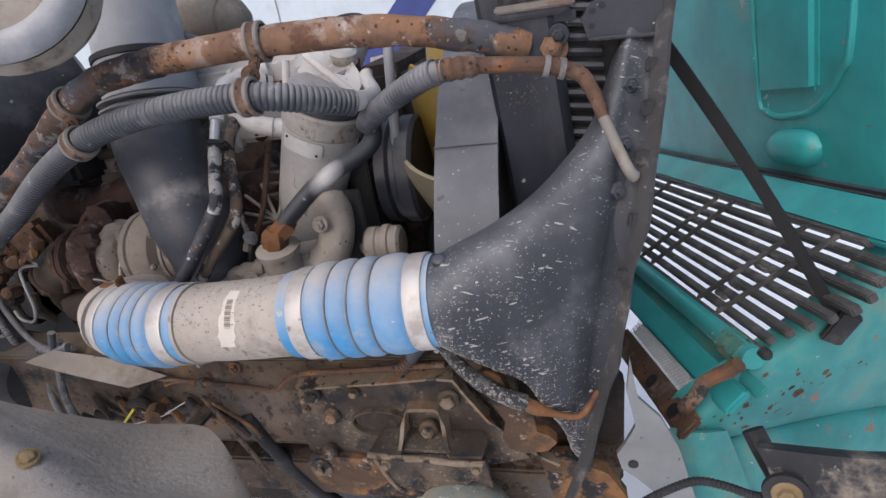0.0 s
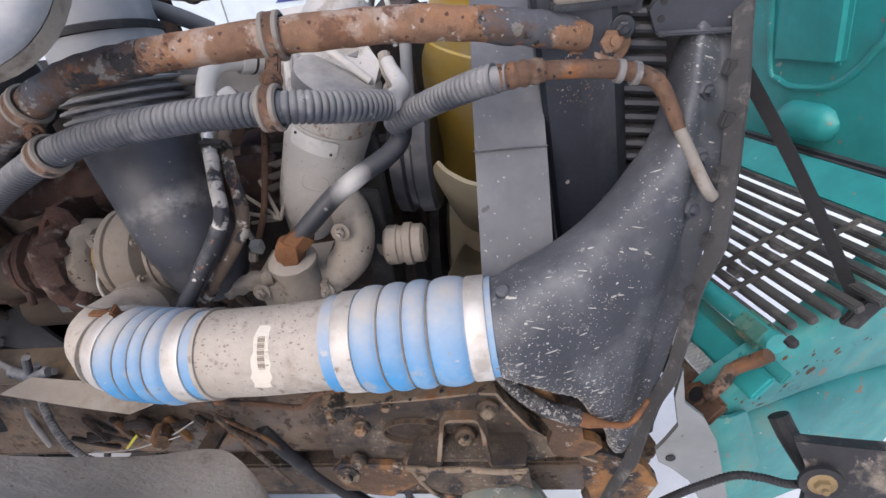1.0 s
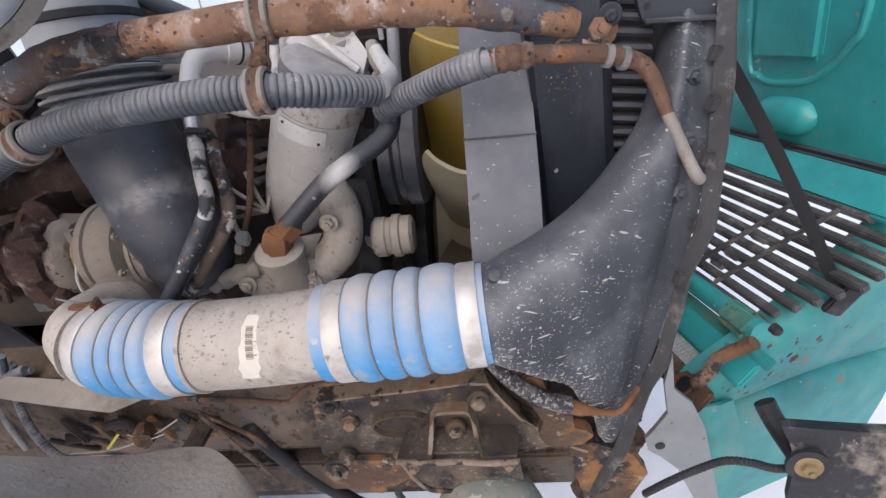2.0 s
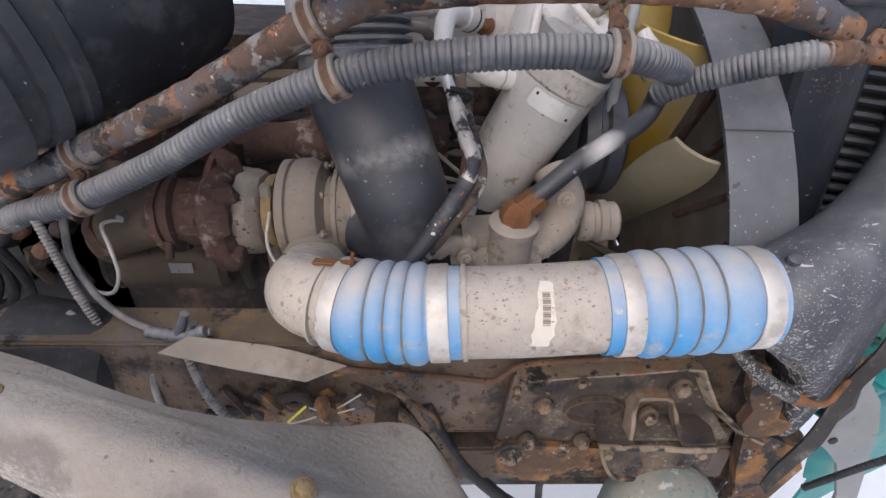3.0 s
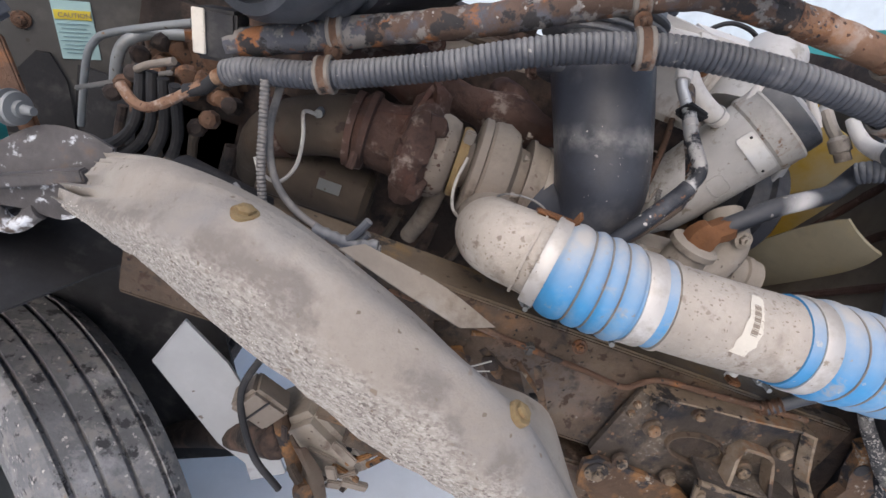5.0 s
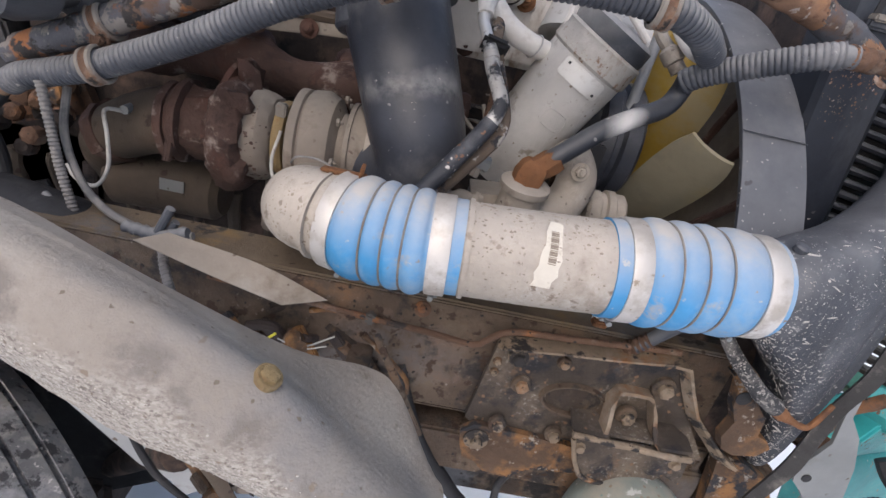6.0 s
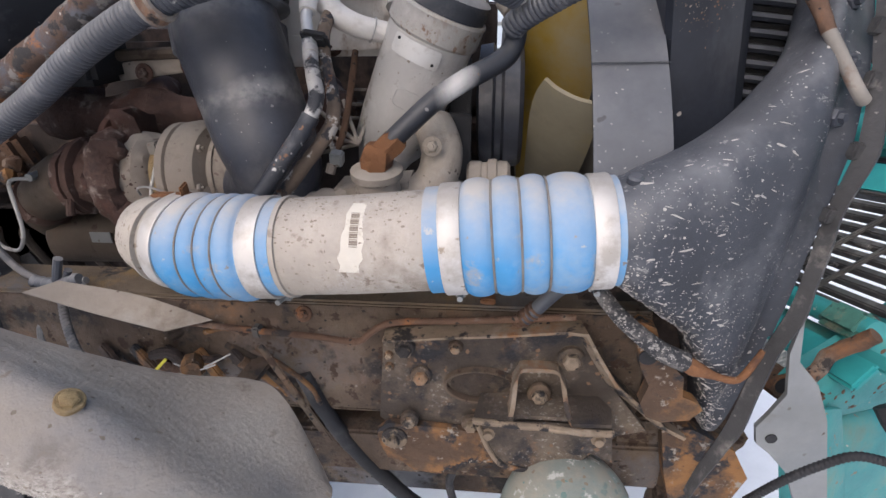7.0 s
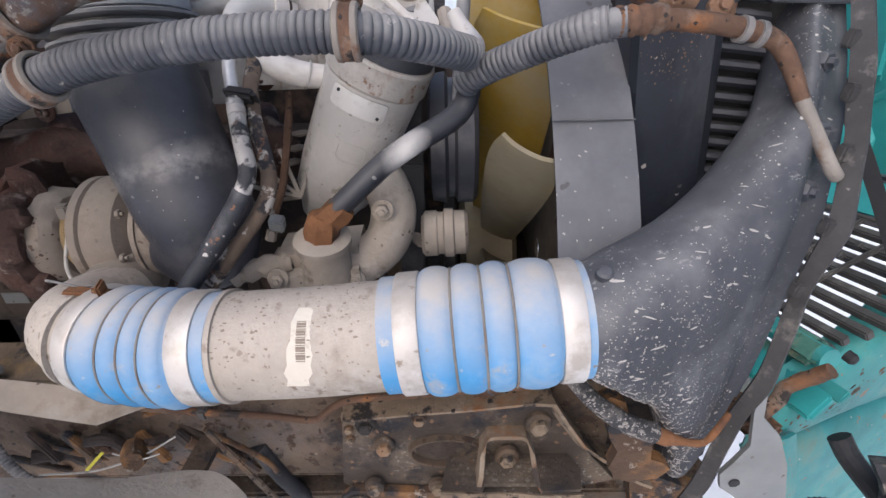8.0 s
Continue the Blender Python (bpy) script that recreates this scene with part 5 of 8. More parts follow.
    part("v_band", Geo().lathe([(0.190, 0.044), (0.192, 0.055), (0.200, 0.056), (0.206, 0.050), (0.212, 0.044)], c, ax, 32, False, rough=0.05), m_manifold, t)
    part("v_band_bolt", Geo().tube([c + ax * 0.200 + V((0, -0.05, -0.018)), c + ax * 0.200 + V((0, -0.058, -0.040))], 0.006, 8, rough=0.2), m_manifold, t)
    part("drain", Geo().tube([c + V((-0.075, 0.01, -0.03)), c + V((-0.08, 0.02, -0.10)), c + V((-0.09, 0.05, -0.16))], 0.014, 12), m_turbo, t)
    part("oil_pipe", Geo().tube([c + V((-0.06, -0.045, 0.02)), c + V((-0.064, -0.062, -0.015)), c + V((-0.055, -0.066, -0.045)), c + V((-0.035, -0.06, -0.06))], 0.0022, 8), m_cable, t)


turbocharger()

t = thing("exhaust_pipe", "dusty brown exhaust pipe behind the turbocharger", "exhaust pipe", (-0.7, 0.72, 1.12))
part("pipe", Geo().tube([(-0.505, 0.677, 1.262), (-0.535, 0.682, 1.255), (-0.575, 0.692, 1.236), (-0.612, 0.706, 1.214)], lambda s, n: 0.046 - 0.007 * s / n, 28, rough=0.02), m_exhaust, t)
part("joint_ring", Geo().tube([(-0.598, 0.701, 1.223), (-0.606, 0.704, 1.218), (-0.616, 0.708, 1.212)], 0.0425, 24, 0.003, rough=0.15), m_manifold, t, "rusted ring round the pipe joint")
part("rear_pipe", Geo().tube([(-0.608, 0.705, 1.216), (-0.632, 0.732, 1.186), (-0.655, 0.79, 1.14), (-0.68, 0.88, 1.06), (-0.70, 0.98, 0.95)], 0.039, 24, rough=0.03), m_exhaust, t)
part("flange", Geo().lathe([(0, 0.04), (0.0, 0.052), (0.010, 0.053), (0.012, 0.04)], (-0.503, 0.677, 1.262), (-1, 0.05, -0.1), 28, rough=0.06), m_manifold, t)
part("sensor_wire", Geo().tube([(-0.555, 0.64, 1.272), (-0.57, 0.62, 1.275), (-0.56, 0.605, 1.25), (-0.558, 0.60, 1.21), (-0.575, 0.60, 1.18), (-0.60, 0.60, 1.185), (-0.612, 0.605, 1.20)], 0.0026, 8), m_cable, t, "pale sensor cable")
part("sensor", Geo().lathe([(0, 0.006), (0.04, 0.006)], (-0.555, 0.675, 1.275), (0, -1, 0.0), 8), m_steel, t)

t = thing("starter_motor", "dusty starter motor low beside the block", "starter", (-0.5, 0.75, 1.05))
part("body", Geo().lathe([(0, 0.035), (0.01, 0.045), (0.16, 0.045), (0.17, 0.035)], (-0.46, 0.735, 1.145), (-1, 0, -0.02), 24), m_exhaust, t)
part("plate", Geo().box((-0.522, 0.689, 1.160), (0.035, 0.002, 0.018), bevel=0.0005), m_steel, t)
part("bracket", Geo().box((-0.54, 0.79, 1.13), (0.1, 0.12, 0.05), bevel=0.01), m_grimeshade, t)


def intake_hose():
    t = thing("intake_hose", "large black rubber air intake elbow with bellows", "hose", (-0.21, 0.63, 1.24))
    path = [(-0.250, 0.684, 1.490), (-0.236, 0.658, 1.455), (-0.214, 0.634, 1.405), (-0.192, 0.612, 1.352), (-0.180, 0.606, 1.315), (-0.184, 0.614, 1.288), (-0.206, 0.632, 1.274), (-0.240, 0.654, 1.272)]
    g = Geo().tube(path, lambda s, n: 0.0660 - 0.009 * (1 - min(1, s / n / 0.13)) ** 2 - 0.011 * s / n - 0.008 * max(0, (s / n - 0.6) / 0.4), 44, 0.004)
    elbow = part("elbow", g, m_rubber, t, sharp=60)
    # dust on the shoulder and along the sides, and a pale scuffed belt below the middle
    worn = elbow.data.attributes.new("worn", "FLOAT", "POINT")
    ring_count = len(g.v) // 44
    for k, p in enumerate(g.v[:ring_count * 44]):
        q = (k // 44) / (ring_count - 1)
        belt = max(0.0, 1 - abs(q - 0.46 - 0.25 * (p.x + 0.2)) / 0.085)
        worn.data[k].value = max(1.0 - q / 0.26, (0.62 if p.x < -0.19 else 0.85) * belt)
    rnd = random.Random(21)
    tagged(part("dust_speck", splatter(g, 30, (0, 0.3, 0), [(-0.205, 1.36, 0.04, 0.06, 0.0005, 0.0016)], rnd, 0.5, 0.0004), m_mudfleck, elbow), kind="stuff")
    d = V((-0.10, 0.28, 1)).normalized()
    o = V((-0.246, 0.684, 1.477))
    part("collar", Geo().lathe([(-0.050, 0.066), (-0.046, 0.0695), (-0.018, 0.0705), (-0.014, 0.066)], o, d, 44), m_conduit, t, "dusty grey collar")
    prof = [(-0.004, 0.060)]
    for i in range(4):
        a = 0.011 * i
        prof += [(a, 0.066), (a + 0.0030, 0.077), (a + 0.0060, 0.077), (a + 0.0092, 0.066)]
    part("bellows", Geo().lathe(prof, o, d, 44), m_bellows, t, "ribbed dusty rubber bellows")
    part("upper_sleeve", Geo().lathe([(0.040, 0.060), (0.044, 0.068), (0.095, 0.068), (0.097, 0.062)], o, d, 44), m_ductgrey, t, "pale dusty grey sleeve")
    part("sleeve_band", Geo().lathe([(0.095, 0.066), (0.096, 0.071), (0.104, 0.071), (0.106, 0.066)], o, d, 44), m_dark, t)
    part("duct", Geo().lathe([(0.09, 0.062), (0.094, 0.066), (0.20, 0.063), (0.32, 0.062)], o, d, 40), m_ductgrey, t, "pale dusty grey duct")
    return t


intake_hose()


def air_filter():
    t = thing("air_filter_housing", "large dusty black plastic air filter canister", "air filter", (-0.6, 0.70, 1.36))
    c = V((-0.680, 0.540, 1.484))
    ax = V((0.58, 0.79, 0.20)).normalized()
    prof = [(0.006, 0.004), (0.006, 0.020), (0.000, 0.024), (0.002, 0.060), (0.008, 0.064), (0.008, 0.068), (-0.002, 0.072), (0.000, 0.094), (0.016, 0.099), (0.022, 0.103), (0.014, 0.108), (0.016, 0.120), (0.030, 0.127), (0.062, 0.129),
            (0.064, 0.120), (0.086, 0.119), (0.088, 0.128), (0.104, 0.129), (0.108, 0.121), (0.122, 0.121), (0.126, 0.127), (0.138, 0.127), (0.142, 0.120), (0.300, 0.114), (0.340, 0.104), (0.352, 0.06)]
    part("canister", Geo().lathe(prof, c, ax, 72), m_canister, t, sharp=40)
    side = ax.cross(V((0, 0, 1))).normalized()
    up = side.cross(ax)
    for i in range(5):
        a = 2 * math.pi * i / 5 + 0.55
        o = side * math.cos(a) + up * math.sin(a)
        part("rib", Geo().tube([c + o * 0.020 + ax * 0.003, c + o * 0.064 + ax * 0.005], 0.0028, 8), m_canister, t)
    part("face_boss", Geo().lathe([(0.004, 0.018), (-0.004, 0.017), (-0.006, 0.012)], c, ax, 24), m_canister, t)
    low = c + ax * 0.150 - up * 0.118
    part("clip", Geo().tube([low + side * 0.03, low + side * 0.022 - up * 0.014, low - up * 0.018, low - side * 0.020 - up * 0.008, low - side * 0.004 + up * 0.004, low + side * 0.016 - up * 0.004], 0.0022, 8), m_rust, t, "rusty wire clip")
    part("clip_boss", Geo().box(low + ax * 0.008, (0.050, 0.030, 0.026), bevel=0.008), m_rust, t, "rusted clip lug")
    side_clip = c + ax * 0.010 - side * 0.126
    part("wire_latch", Geo().tube([side_clip, side_clip - side * 0.016 - up * 0.010, side_clip - side * 0.014 - up * 0.026, side_clip - up * 0.022], 0.0018, 8), m_cable, t, "thin wire latch")
    part("mount_foot", Geo().box(c + ax * 0.27 + V((0, 0.02, -0.12)), (0.08, 0.10, 0.07), bevel=0.01), m_dark, t)
    return t


air_filter()
t = thing("intake_duct", "pale grey round-edged air duct mouth", "air duct", (-0.36, 0.66, 1.62))
DC, DN = V((-0.205, 0.475, 1.682)), V((0.30, -0.80, 0.45)).normalized()
DU = V((1, 0.3, 0))
DU = (DU - DN * DU.dot(DN)).normalized()
DW = DN.cross(DU)
ring = [DC + (DU * math.cos(q) + DW * math.sin(q)) * 0.080 for q in [2 * math.pi * i / 44 for i in range(45)]]
part("rim", Geo().tube(ring, 0.0155, 18, 0.01, False), m_ductgrey, t)
part("collar", Geo().lathe([(-0.012, 0.092), (-0.03, 0.096), (-0.034, 0.085)], DC, DN, 40, False), m_cast, t)
part("throat", Geo().lathe([(0.0, 0.078), (-0.04, 0.07), (-0.065, 0.04), (-0.068, 0.002)], DC, DN, 36, False), m_dark, t)
part("back", Geo().lathe([(-0.03, 0.090), (-0.05, 0.085), (-0.075, 0.04), (-0.08, 0.005)], DC, DN, 30), m_cast, t)


# ---- filter housing, tubes and hoses ----
def filter_housing():
    t = thing("filter_housing", "tilted grey cast filter housing with a name plate", "filter housing", (-0.03, 0.70, 1.27))
    top, bot = V((0.026, 0.690, 1.482)), V((-0.060, 0.716, 1.300))
    d = (bot - top).normalized()
    n = (bot - top).length
    part("body", Geo().lathe([(0.028, 0.050), (0.030, 0.0552), (0.045, 0.0555), (n - 0.05, 0.0515), (n - 0.01, 0.048), (n, 0.042), (n + 0.03, 0.032)], top, d, 44), m_silver, t)
    part("rim", Geo().lathe([(-0.001, 0.050), (0.0, 0.0575), (0.003, 0.059), (0.006, 0.058), (0.03, 0.0585), (0.034, 0.0553)], top, d, 44, False, rough=0.008), m_rimrust, t, "rust-streaked collar")
    part("cap", Geo().lathe([(0.0, 0.054), (-0.006, 0.055), (-0.022, 0.054), (-0.027, 0.045), (-0.028, 0.02)], top, d, 40), m_capdust, t, "dark cap ring")
    face = V((-0.06, -1, 0.12)).normalized()
    face = (face - d * face.dot(d)).normalized()
    u = d.cross(face)
    if u.x < 0:
        u = -u
    c = top + d * 0.048 + face * 0.0562
    g = Geo()
    for i in range(15):
        s = math.sin(math.pi / 2 * (i - 7) / 7) * 0.0305
        h = 0.0115 - 0.004 + math.sqrt(max(0.0, 0.004 ** 2 - max(0.0, abs(s) - 0.0265) ** 2))
        depth = math.sqrt(0.0575 ** 2 - s * s) - 0.0562
        p = c + u * s + face * (depth + 0.0)
        g.v += [p - d * h, p + d * h, p - d * h + face * 0.0015, p + d * h + face * 0.0015]
    for i in range(14):
        a = 4 * i
        g.f += [(a + 2, a + 3, a + 7, a + 6), (a, a + 2, a + 6, a + 4), (a + 1, a + 5, a + 7, a + 3)]
    g.f += [(0, 1, 3, 2), (56, 58, 59, 57)]
    plate = part("name_plate", g, m_plate, t, "riveted metal name plate")
    for s in (-0.024, 0.024):
        part("rivet", Geo().lathe([(0, 0.002), (0.0012, 0.0018), (0.0018, 0.0004)], c + u * s + face * (math.sqrt(0.0575 ** 2 - s * s) - 0.0562 + 0.0014) + d * (0.006 if s > 0 else -0.006), face, 10), m_dark, plate)
    # a raised cast outline below the plate
    c2 = top + d * 0.108 + u * 0.010
    line = [c2 + u * (0.016 * math.copysign(abs(math.cos(q)) ** 0.5, math.cos(q))) + d * (0.012 * math.copysign(abs(math.sin(q)) ** 0.5, math.sin(q))) for q in [2 * math.pi * k / 32 for k in range(33)]]
    line = [p + face * math.sqrt(max(0, 0.0537 ** 2 - (p - top).dot(u) ** 2)) for p in line]
    part("cast_outline", Geo().tube(line, 0.0007, 6, 0.002, False), m_silver, t)
    for i in range(3):
        p = bot - d * (0.02 + 0.022 * i) - u * 0.052
        part("rib", Geo().bar(p, p - u * 0.022 + V((0, 0.01, -0.010)), 0.0025, 0.03, up=tuple(-d)), m_turbo, t)
    # cast body above the conduit
    part("cast_top", Geo().prism([(-0.024, 1.548), (0.010, 1.552), (0.036, 1.527), (0.076, 1.492), (0.080, 1.470), (-0.032, 1.470)], (0, 0.700, 0), (1, 0, 0), (0, 0.25, 1), -0.05), m_palecast, t, "pale dusty cast top")
    part("cast_ridge", Geo().tube([(-0.022, 0.698, 1.546), (-0.026, 0.690, 1.51), (-0.030, 0.686, 1.475)], 0.006, 10, rough=0.05), m_palecast, t)
    part("cast_lip", Geo().tube([(0.010, 0.694, 1.550), (0.036, 0.688, 1.527), (0.074, 0.682, 1.493)], 0.005, 10, rough=0.05), m_palecast, t)
    part("neck", Geo().tube([(0.0, 0.74, 1.47), (0.01, 0.76, 1.52), (0.03, 0.80, 1.56)], lambda s, m: 0.055 - 0.012 * s / m, 20), m_silver, t)
    part("top_cover", Geo().prism([(-0.045, 0.012), (-0.035, -0.03), (0.045, -0.04), (0.055, 0.0), (0.03, 0.04), (-0.02, 0.045)], (0.028, 0.715, 1.500), (1, 0.05, -0.14), (0, 0.6, 0.6), 0.02), m_silver, t, "grey tilted cover plate")
    part("cover_block", Geo().box((0.045, 0.722, 1.520), (0.035, 0.03, 0.014), pose(0, 0, 0, 35, 10, -8).to_3x3(), 0.003), m_conduit, t)
    part("filler_plug", Geo().lathe([(0, 0.02), (0.015, 0.02), (0.02, 0.014)], (0.05, 0.735, 1.53), (0.2, -0.3, 1), 20), m_silver, t)
    return t


filter_housing()

t = thing("intake_cover", "pale dusty cast intake cover with ribs", "engine cover", (-0.13, 0.8, 1.42))
part("wall", Geo().box((-0.135, 0.79, 1.485), (0.24, 0.05, 0.135), pose(0, 0, 0, 8, 0, 3).to_3x3(), 0.012), m_palecast, t)
part("flange", Geo().box((-0.20, 0.775, 1.43), (0.05, 0.03, 0.05), bevel=0.008), m_palecast, t)
for x in (-0.205, -0.185, -0.06, -0.048):
    part("rib", Geo().bar((x, 0.768, 1.535), (x, 0.772, 1.47), 0.010, 0.012, up=(1, 0, 0)), m_palecast, t)
part("grey_pipe", Geo().tube([(-0.215, 0.700, 1.503), (-0.193, 0.701, 1.509), (-0.172, 0.704, 1.511), (-0.157, 0.713, 1.506), (-0.150, 0.724, 1.494)], 0.0068, 12), m_turbo, t)
part("rust_stain_bolt", Geo().bolt((-0.078, 0.765, 1.505), (0, -1, 0.2), 0.008), m_orange, t)
part("ledge", Geo().box((-0.02, 0.80, 1.545), (0.16, 0.08, 0.03), pose(0, 0, 0, 10, -4, 0).to_3x3(), 0.01), m_palecast, t)

t = thing("breather_pipe", "pale cast pipe elbow with clamps above the conduit", "pipe", (-0.08, 0.72, 1.5))
part("cross_pipe", Geo().tube([(-0.300, 0.780, 1.510), (-0.25, 0.772, 1.513), (-0.211, 0.766, 1.518), (-0.15, 0.765, 1.525), (-0.085, 0.760, 1.534)], lambda q, n: 0.0085 if q < 0.092 else 0.0118, 16, 0.004), m_palecast, t)
part("elbow", Geo().tube([(-0.098, 0.758, 1.514), (-0.112, 0.742, 1.520), (-0.126, 0.716, 1.524), (-0.133, 0.696, 1.516), (-0.135, 0.676, 1.498), (-0.134, 0.662, 1.480)], lambda q, n: 0.0150 - 0.0048 * q / n, 20), m_palecast, t)
part("elbow_collar", Geo().tube([(-0.094, 0.764, 1.512), (-0.103, 0.752, 1.517), (-0.110, 0.744, 1.520)], 0.0185, 24, 0.003), m_palecast, t, "ribbed pale collar")
part("joint_line", Geo().tube([(-0.0985, 0.758, 1.5145), (-0.1005, 0.7555, 1.5155)], 0.0190, 24, 0.001), m_grimeshade, t)
for c, d, w, r in (((-0.216, 0.767, 1.517), (1, -0.08, 0.1), 0.012, 0.0175), ((-0.150, 0.765, 1.525), (1, -0.05, 0.12), 0.004, 0.0150), ((-0.092, 0.760, 1.534), (1, -0.05, 0.12), 0.012, 0.0135)):
    part("clamp", Geo().lathe([(-w, r - 0.003), (-w, r), (-w * 0.2, r + 0.0004), (w * 0.2, r - 0.0004), (w, r), (w, r - 0.003)], c, d, 22), m_palecast, t)
part("dark_seal", Geo().lathe([(-0.002, 0.012), (-0.002, 0.0183), (0.002, 0.0183), (0.002, 0.012)], (-0.2275, 0.768, 1.516), (1, -0.08, 0.1), 22), m_dark, t)
part("branch", Geo().tube([(-0.122, 0.694, 1.490), (-0.104, 0.686, 1.474), (-0.076, 0.684, 1.461), (-0.040, 0.693, 1.452)], lambda q, m: 0.0150 - 0.002 * q / m, 18), m_palecast, t)
part("branch_wire", Geo().tube([V((-0.062, 0.687, 1.4570)) + (V((0.35, 0, 0.94)) * math.cos(q) + V((0.3, -0.94, -0.1)) * math.sin(q)) * 0.0150 for q in [2 * math.pi * k / 24 for k in range(25)]], 0.0010, 6, 0.003, False), m_cable, t, "thin bright wire clamp")

t = thing("coolant_tube", "pair of chipped silver and black tubes with a clip", "tube", (-0.16, 0.52, 1.28))
part("top_tube", Geo().tube([(-0.128, 0.680, 1.500), (-0.135, 0.660, 1.478), (-0.129, 0.638, 1.462), (-0.1215, 0.618, 1.447)], 0.0070, 16), m_tube, t, "bright silver tube")
part("front_tube", Geo().tube([(-0.1225, 0.620, 1.449), (-0.116, 0.600, 1.430), (-0.106, 0.574, 1.411), (-0.101, 0.562, 1.400), (-0.103, 0.556, 1.388), (-0.109, 0.551, 1.375)], 0.0086, 16), m_tubemix, t, "silver tube flaked with black")
part("lower_tube", Geo().tube([(-0.1070, 0.5525, 1.379), (-0.116, 0.547, 1.364), (-0.142, 0.532, 1.328), (-0.172, 0.518, 1.288)], 0.0100, 18), m_tubeblack, t, "flaking black tube")
part("rear_tube", Geo().tube([(-0.115, 0.705, 1.49), (-0.114, 0.650, 1.455), (-0.107, 0.622, 1.428), (-0.096, 0.600, 1.400), (-0.090, 0.582, 1.378), (-0.096, 0.570, 1.356), (-0.128, 0.552, 1.316), (-0.158, 0.540, 1.280)], 0.0082, 16, rough=0.12), m_flaked, t, "rust-flaked rear tube")
part("silver_band", Geo().tube([(-0.1200, 0.613, 1.4425), (-0.1175, 0.606, 1.4365)], 0.0091, 16, 0.003), m_band, t, "bright bare ring")
part("clip", Geo().box((-0.117, 0.627, 1.450), (0.032, 0.030, 0.011), pose(0, 0, 0, -40, 10, 0).to_3x3(), 0.004), m_dark, t)
part("connector", Geo().box((-0.098, 0.600, 1.318), (0.016, 0.014, 0.018), pose(0, 0, 0, 20, 10, 0).to_3x3(), 0.002), m_steel, t)
part("connector_nut", Geo().lathe([(0, 0.006), (0.012, 0.006)], (-0.104, 0.598, 1.311), (-0.3, -0.3, -1), 6), m_turbo, t)
part("ribbed_lead", Geo().tube([(-0.108, 0.612, 1.352), (-0.106, 0.606, 1.338), (-0.101, 0.602, 1.325)], lambda q, m: 0.0032 + 0.0008 * math.sin(q * 1600), 8, 0.001), m_wire, t)

t = thing("thermostat_housing", "dusty cast coolant elbow below the filter", "coolant housing", (-0.02, 0.62, 1.24))
part("stub", Geo().lathe([(-0.05, 0.030), (0.0, 0.027), (0.012, 0.026), (0.014, 0.031), (0.022, 0.031), (0.026, 0.022)], (-0.045, 0.580, 1.290), (0.02, -0.15, 1), 24), m_cast, t)
part("elbow", Geo().tube([(-0.04, 0.60, 1.262), (-0.01, 0.61, 1.262), (0.018, 0.617, 1.283), (0.028, 0.628, 1.318), (0.015, 0.66, 1.345)], 0.026, 20), m_cast, t)
part("body", Geo().box((-0.055, 0.62, 1.255), (0.13, 0.09, 0.06), pose(0, 0, 0, 0, -6, 0).to_3x3(), 0.018), m_cast, t)
part("side_pipe", Geo().tube([(-0.09, 0.60, 1.268), (-0.125, 0.592, 1.266), (-0.155, 0.59, 1.258)], lambda s, n: 0.013 + 0.002 * math.sin(s * 300), 14), m_cast, t)
for p in ((-0.10, 0.575, 1.262), (0.02, 0.595, 1.335), (-0.015, 0.58, 1.255)):
    part("bolt", Geo().bolt(p, (0, -1, 0.2), 0.007), m_cast, t)
part("rust_fitting", Geo().lathe([(-0.006, 0.017), (0.012, 0.020), (0.026, 0.019), (0.032, 0.014)], (-0.046, 0.576, 1.310), (0.25, -0.05, 1), 7, rough=0.25), m_orange, t, "orange rusted brass fitting")
part("fitting_nut", Geo().lathe([(-0.018, 0.014), (0.012, 0.016), (0.022, 0.013)], (-0.032, 0.576, 1.336), (0.8, 0.05, 0.7), 6, rough=0.2), m_orange, t)

t = thing("coolant_hose", "black hose worn pale, rising from a rusty fitting", "hose", (0.03, 0.59, 1.33))
hose_geo = Geo().tube([(-0.026, 0.576, 1.344), (-0.004, 0.580, 1.364), (0.028, 0.588, 1.391), (0.060, 0.597, 1.410), (0.090, 0.612, 1.423), (0.106, 0.622, 1.434), (0.113, 0.624, 1.450), (0.112, 0.616, 1.466)], 0.0120, 20, 0.004)
hose = part("hose", hose_geo, m_hose2, t)
worn = hose.data.attributes.new("worn", "FLOAT", "POINT")
for k, p in enumerate(hose_geo.v):
    worn.data[k].value = 1.1 - abs(p.x - 0.050) / 0.026 - 0.8 * max(0.0, p.y - 0.592) / 0.012
part("fibre_sleeve", Geo().tube([(0.108, 0.616, 1.460), (0.116, 0.608, 1.469), (0.134, 0.596, 1.481), (0.166, 0.574, 1.499), (0.205, 0.550, 1.518), (0.224, 0.542, 1.524)], lambda s, n: 0.0122 + 0.0022 * abs(math.sin(math.pi * s / 0.0058)) ** 0.45, 16, 0.0007), m_conduit, t, "grey corrugated sleeve")
part("sleeve_end", Geo().tube([(0.208, 0.546, 1.521), (0.235, 0.540, 1.525)], 0.0118, 16), m_conduit, t)

t = thing("refrigerant_line", "rusty metal line with crimped fitting and cable ties", "pipe", (0.33, 0.54, 1.40))
part("crimp", Geo().tube([(0.226, 0.541, 1.5245), (0.268, 0.549, 1.5255)], lambda s, n: 0.0118 + 0.0009 * math.sin(2 * math.pi * s / 0.011), 14, 0.002, rough=0.05), m_rust, t, "rusty crimped ferrule")
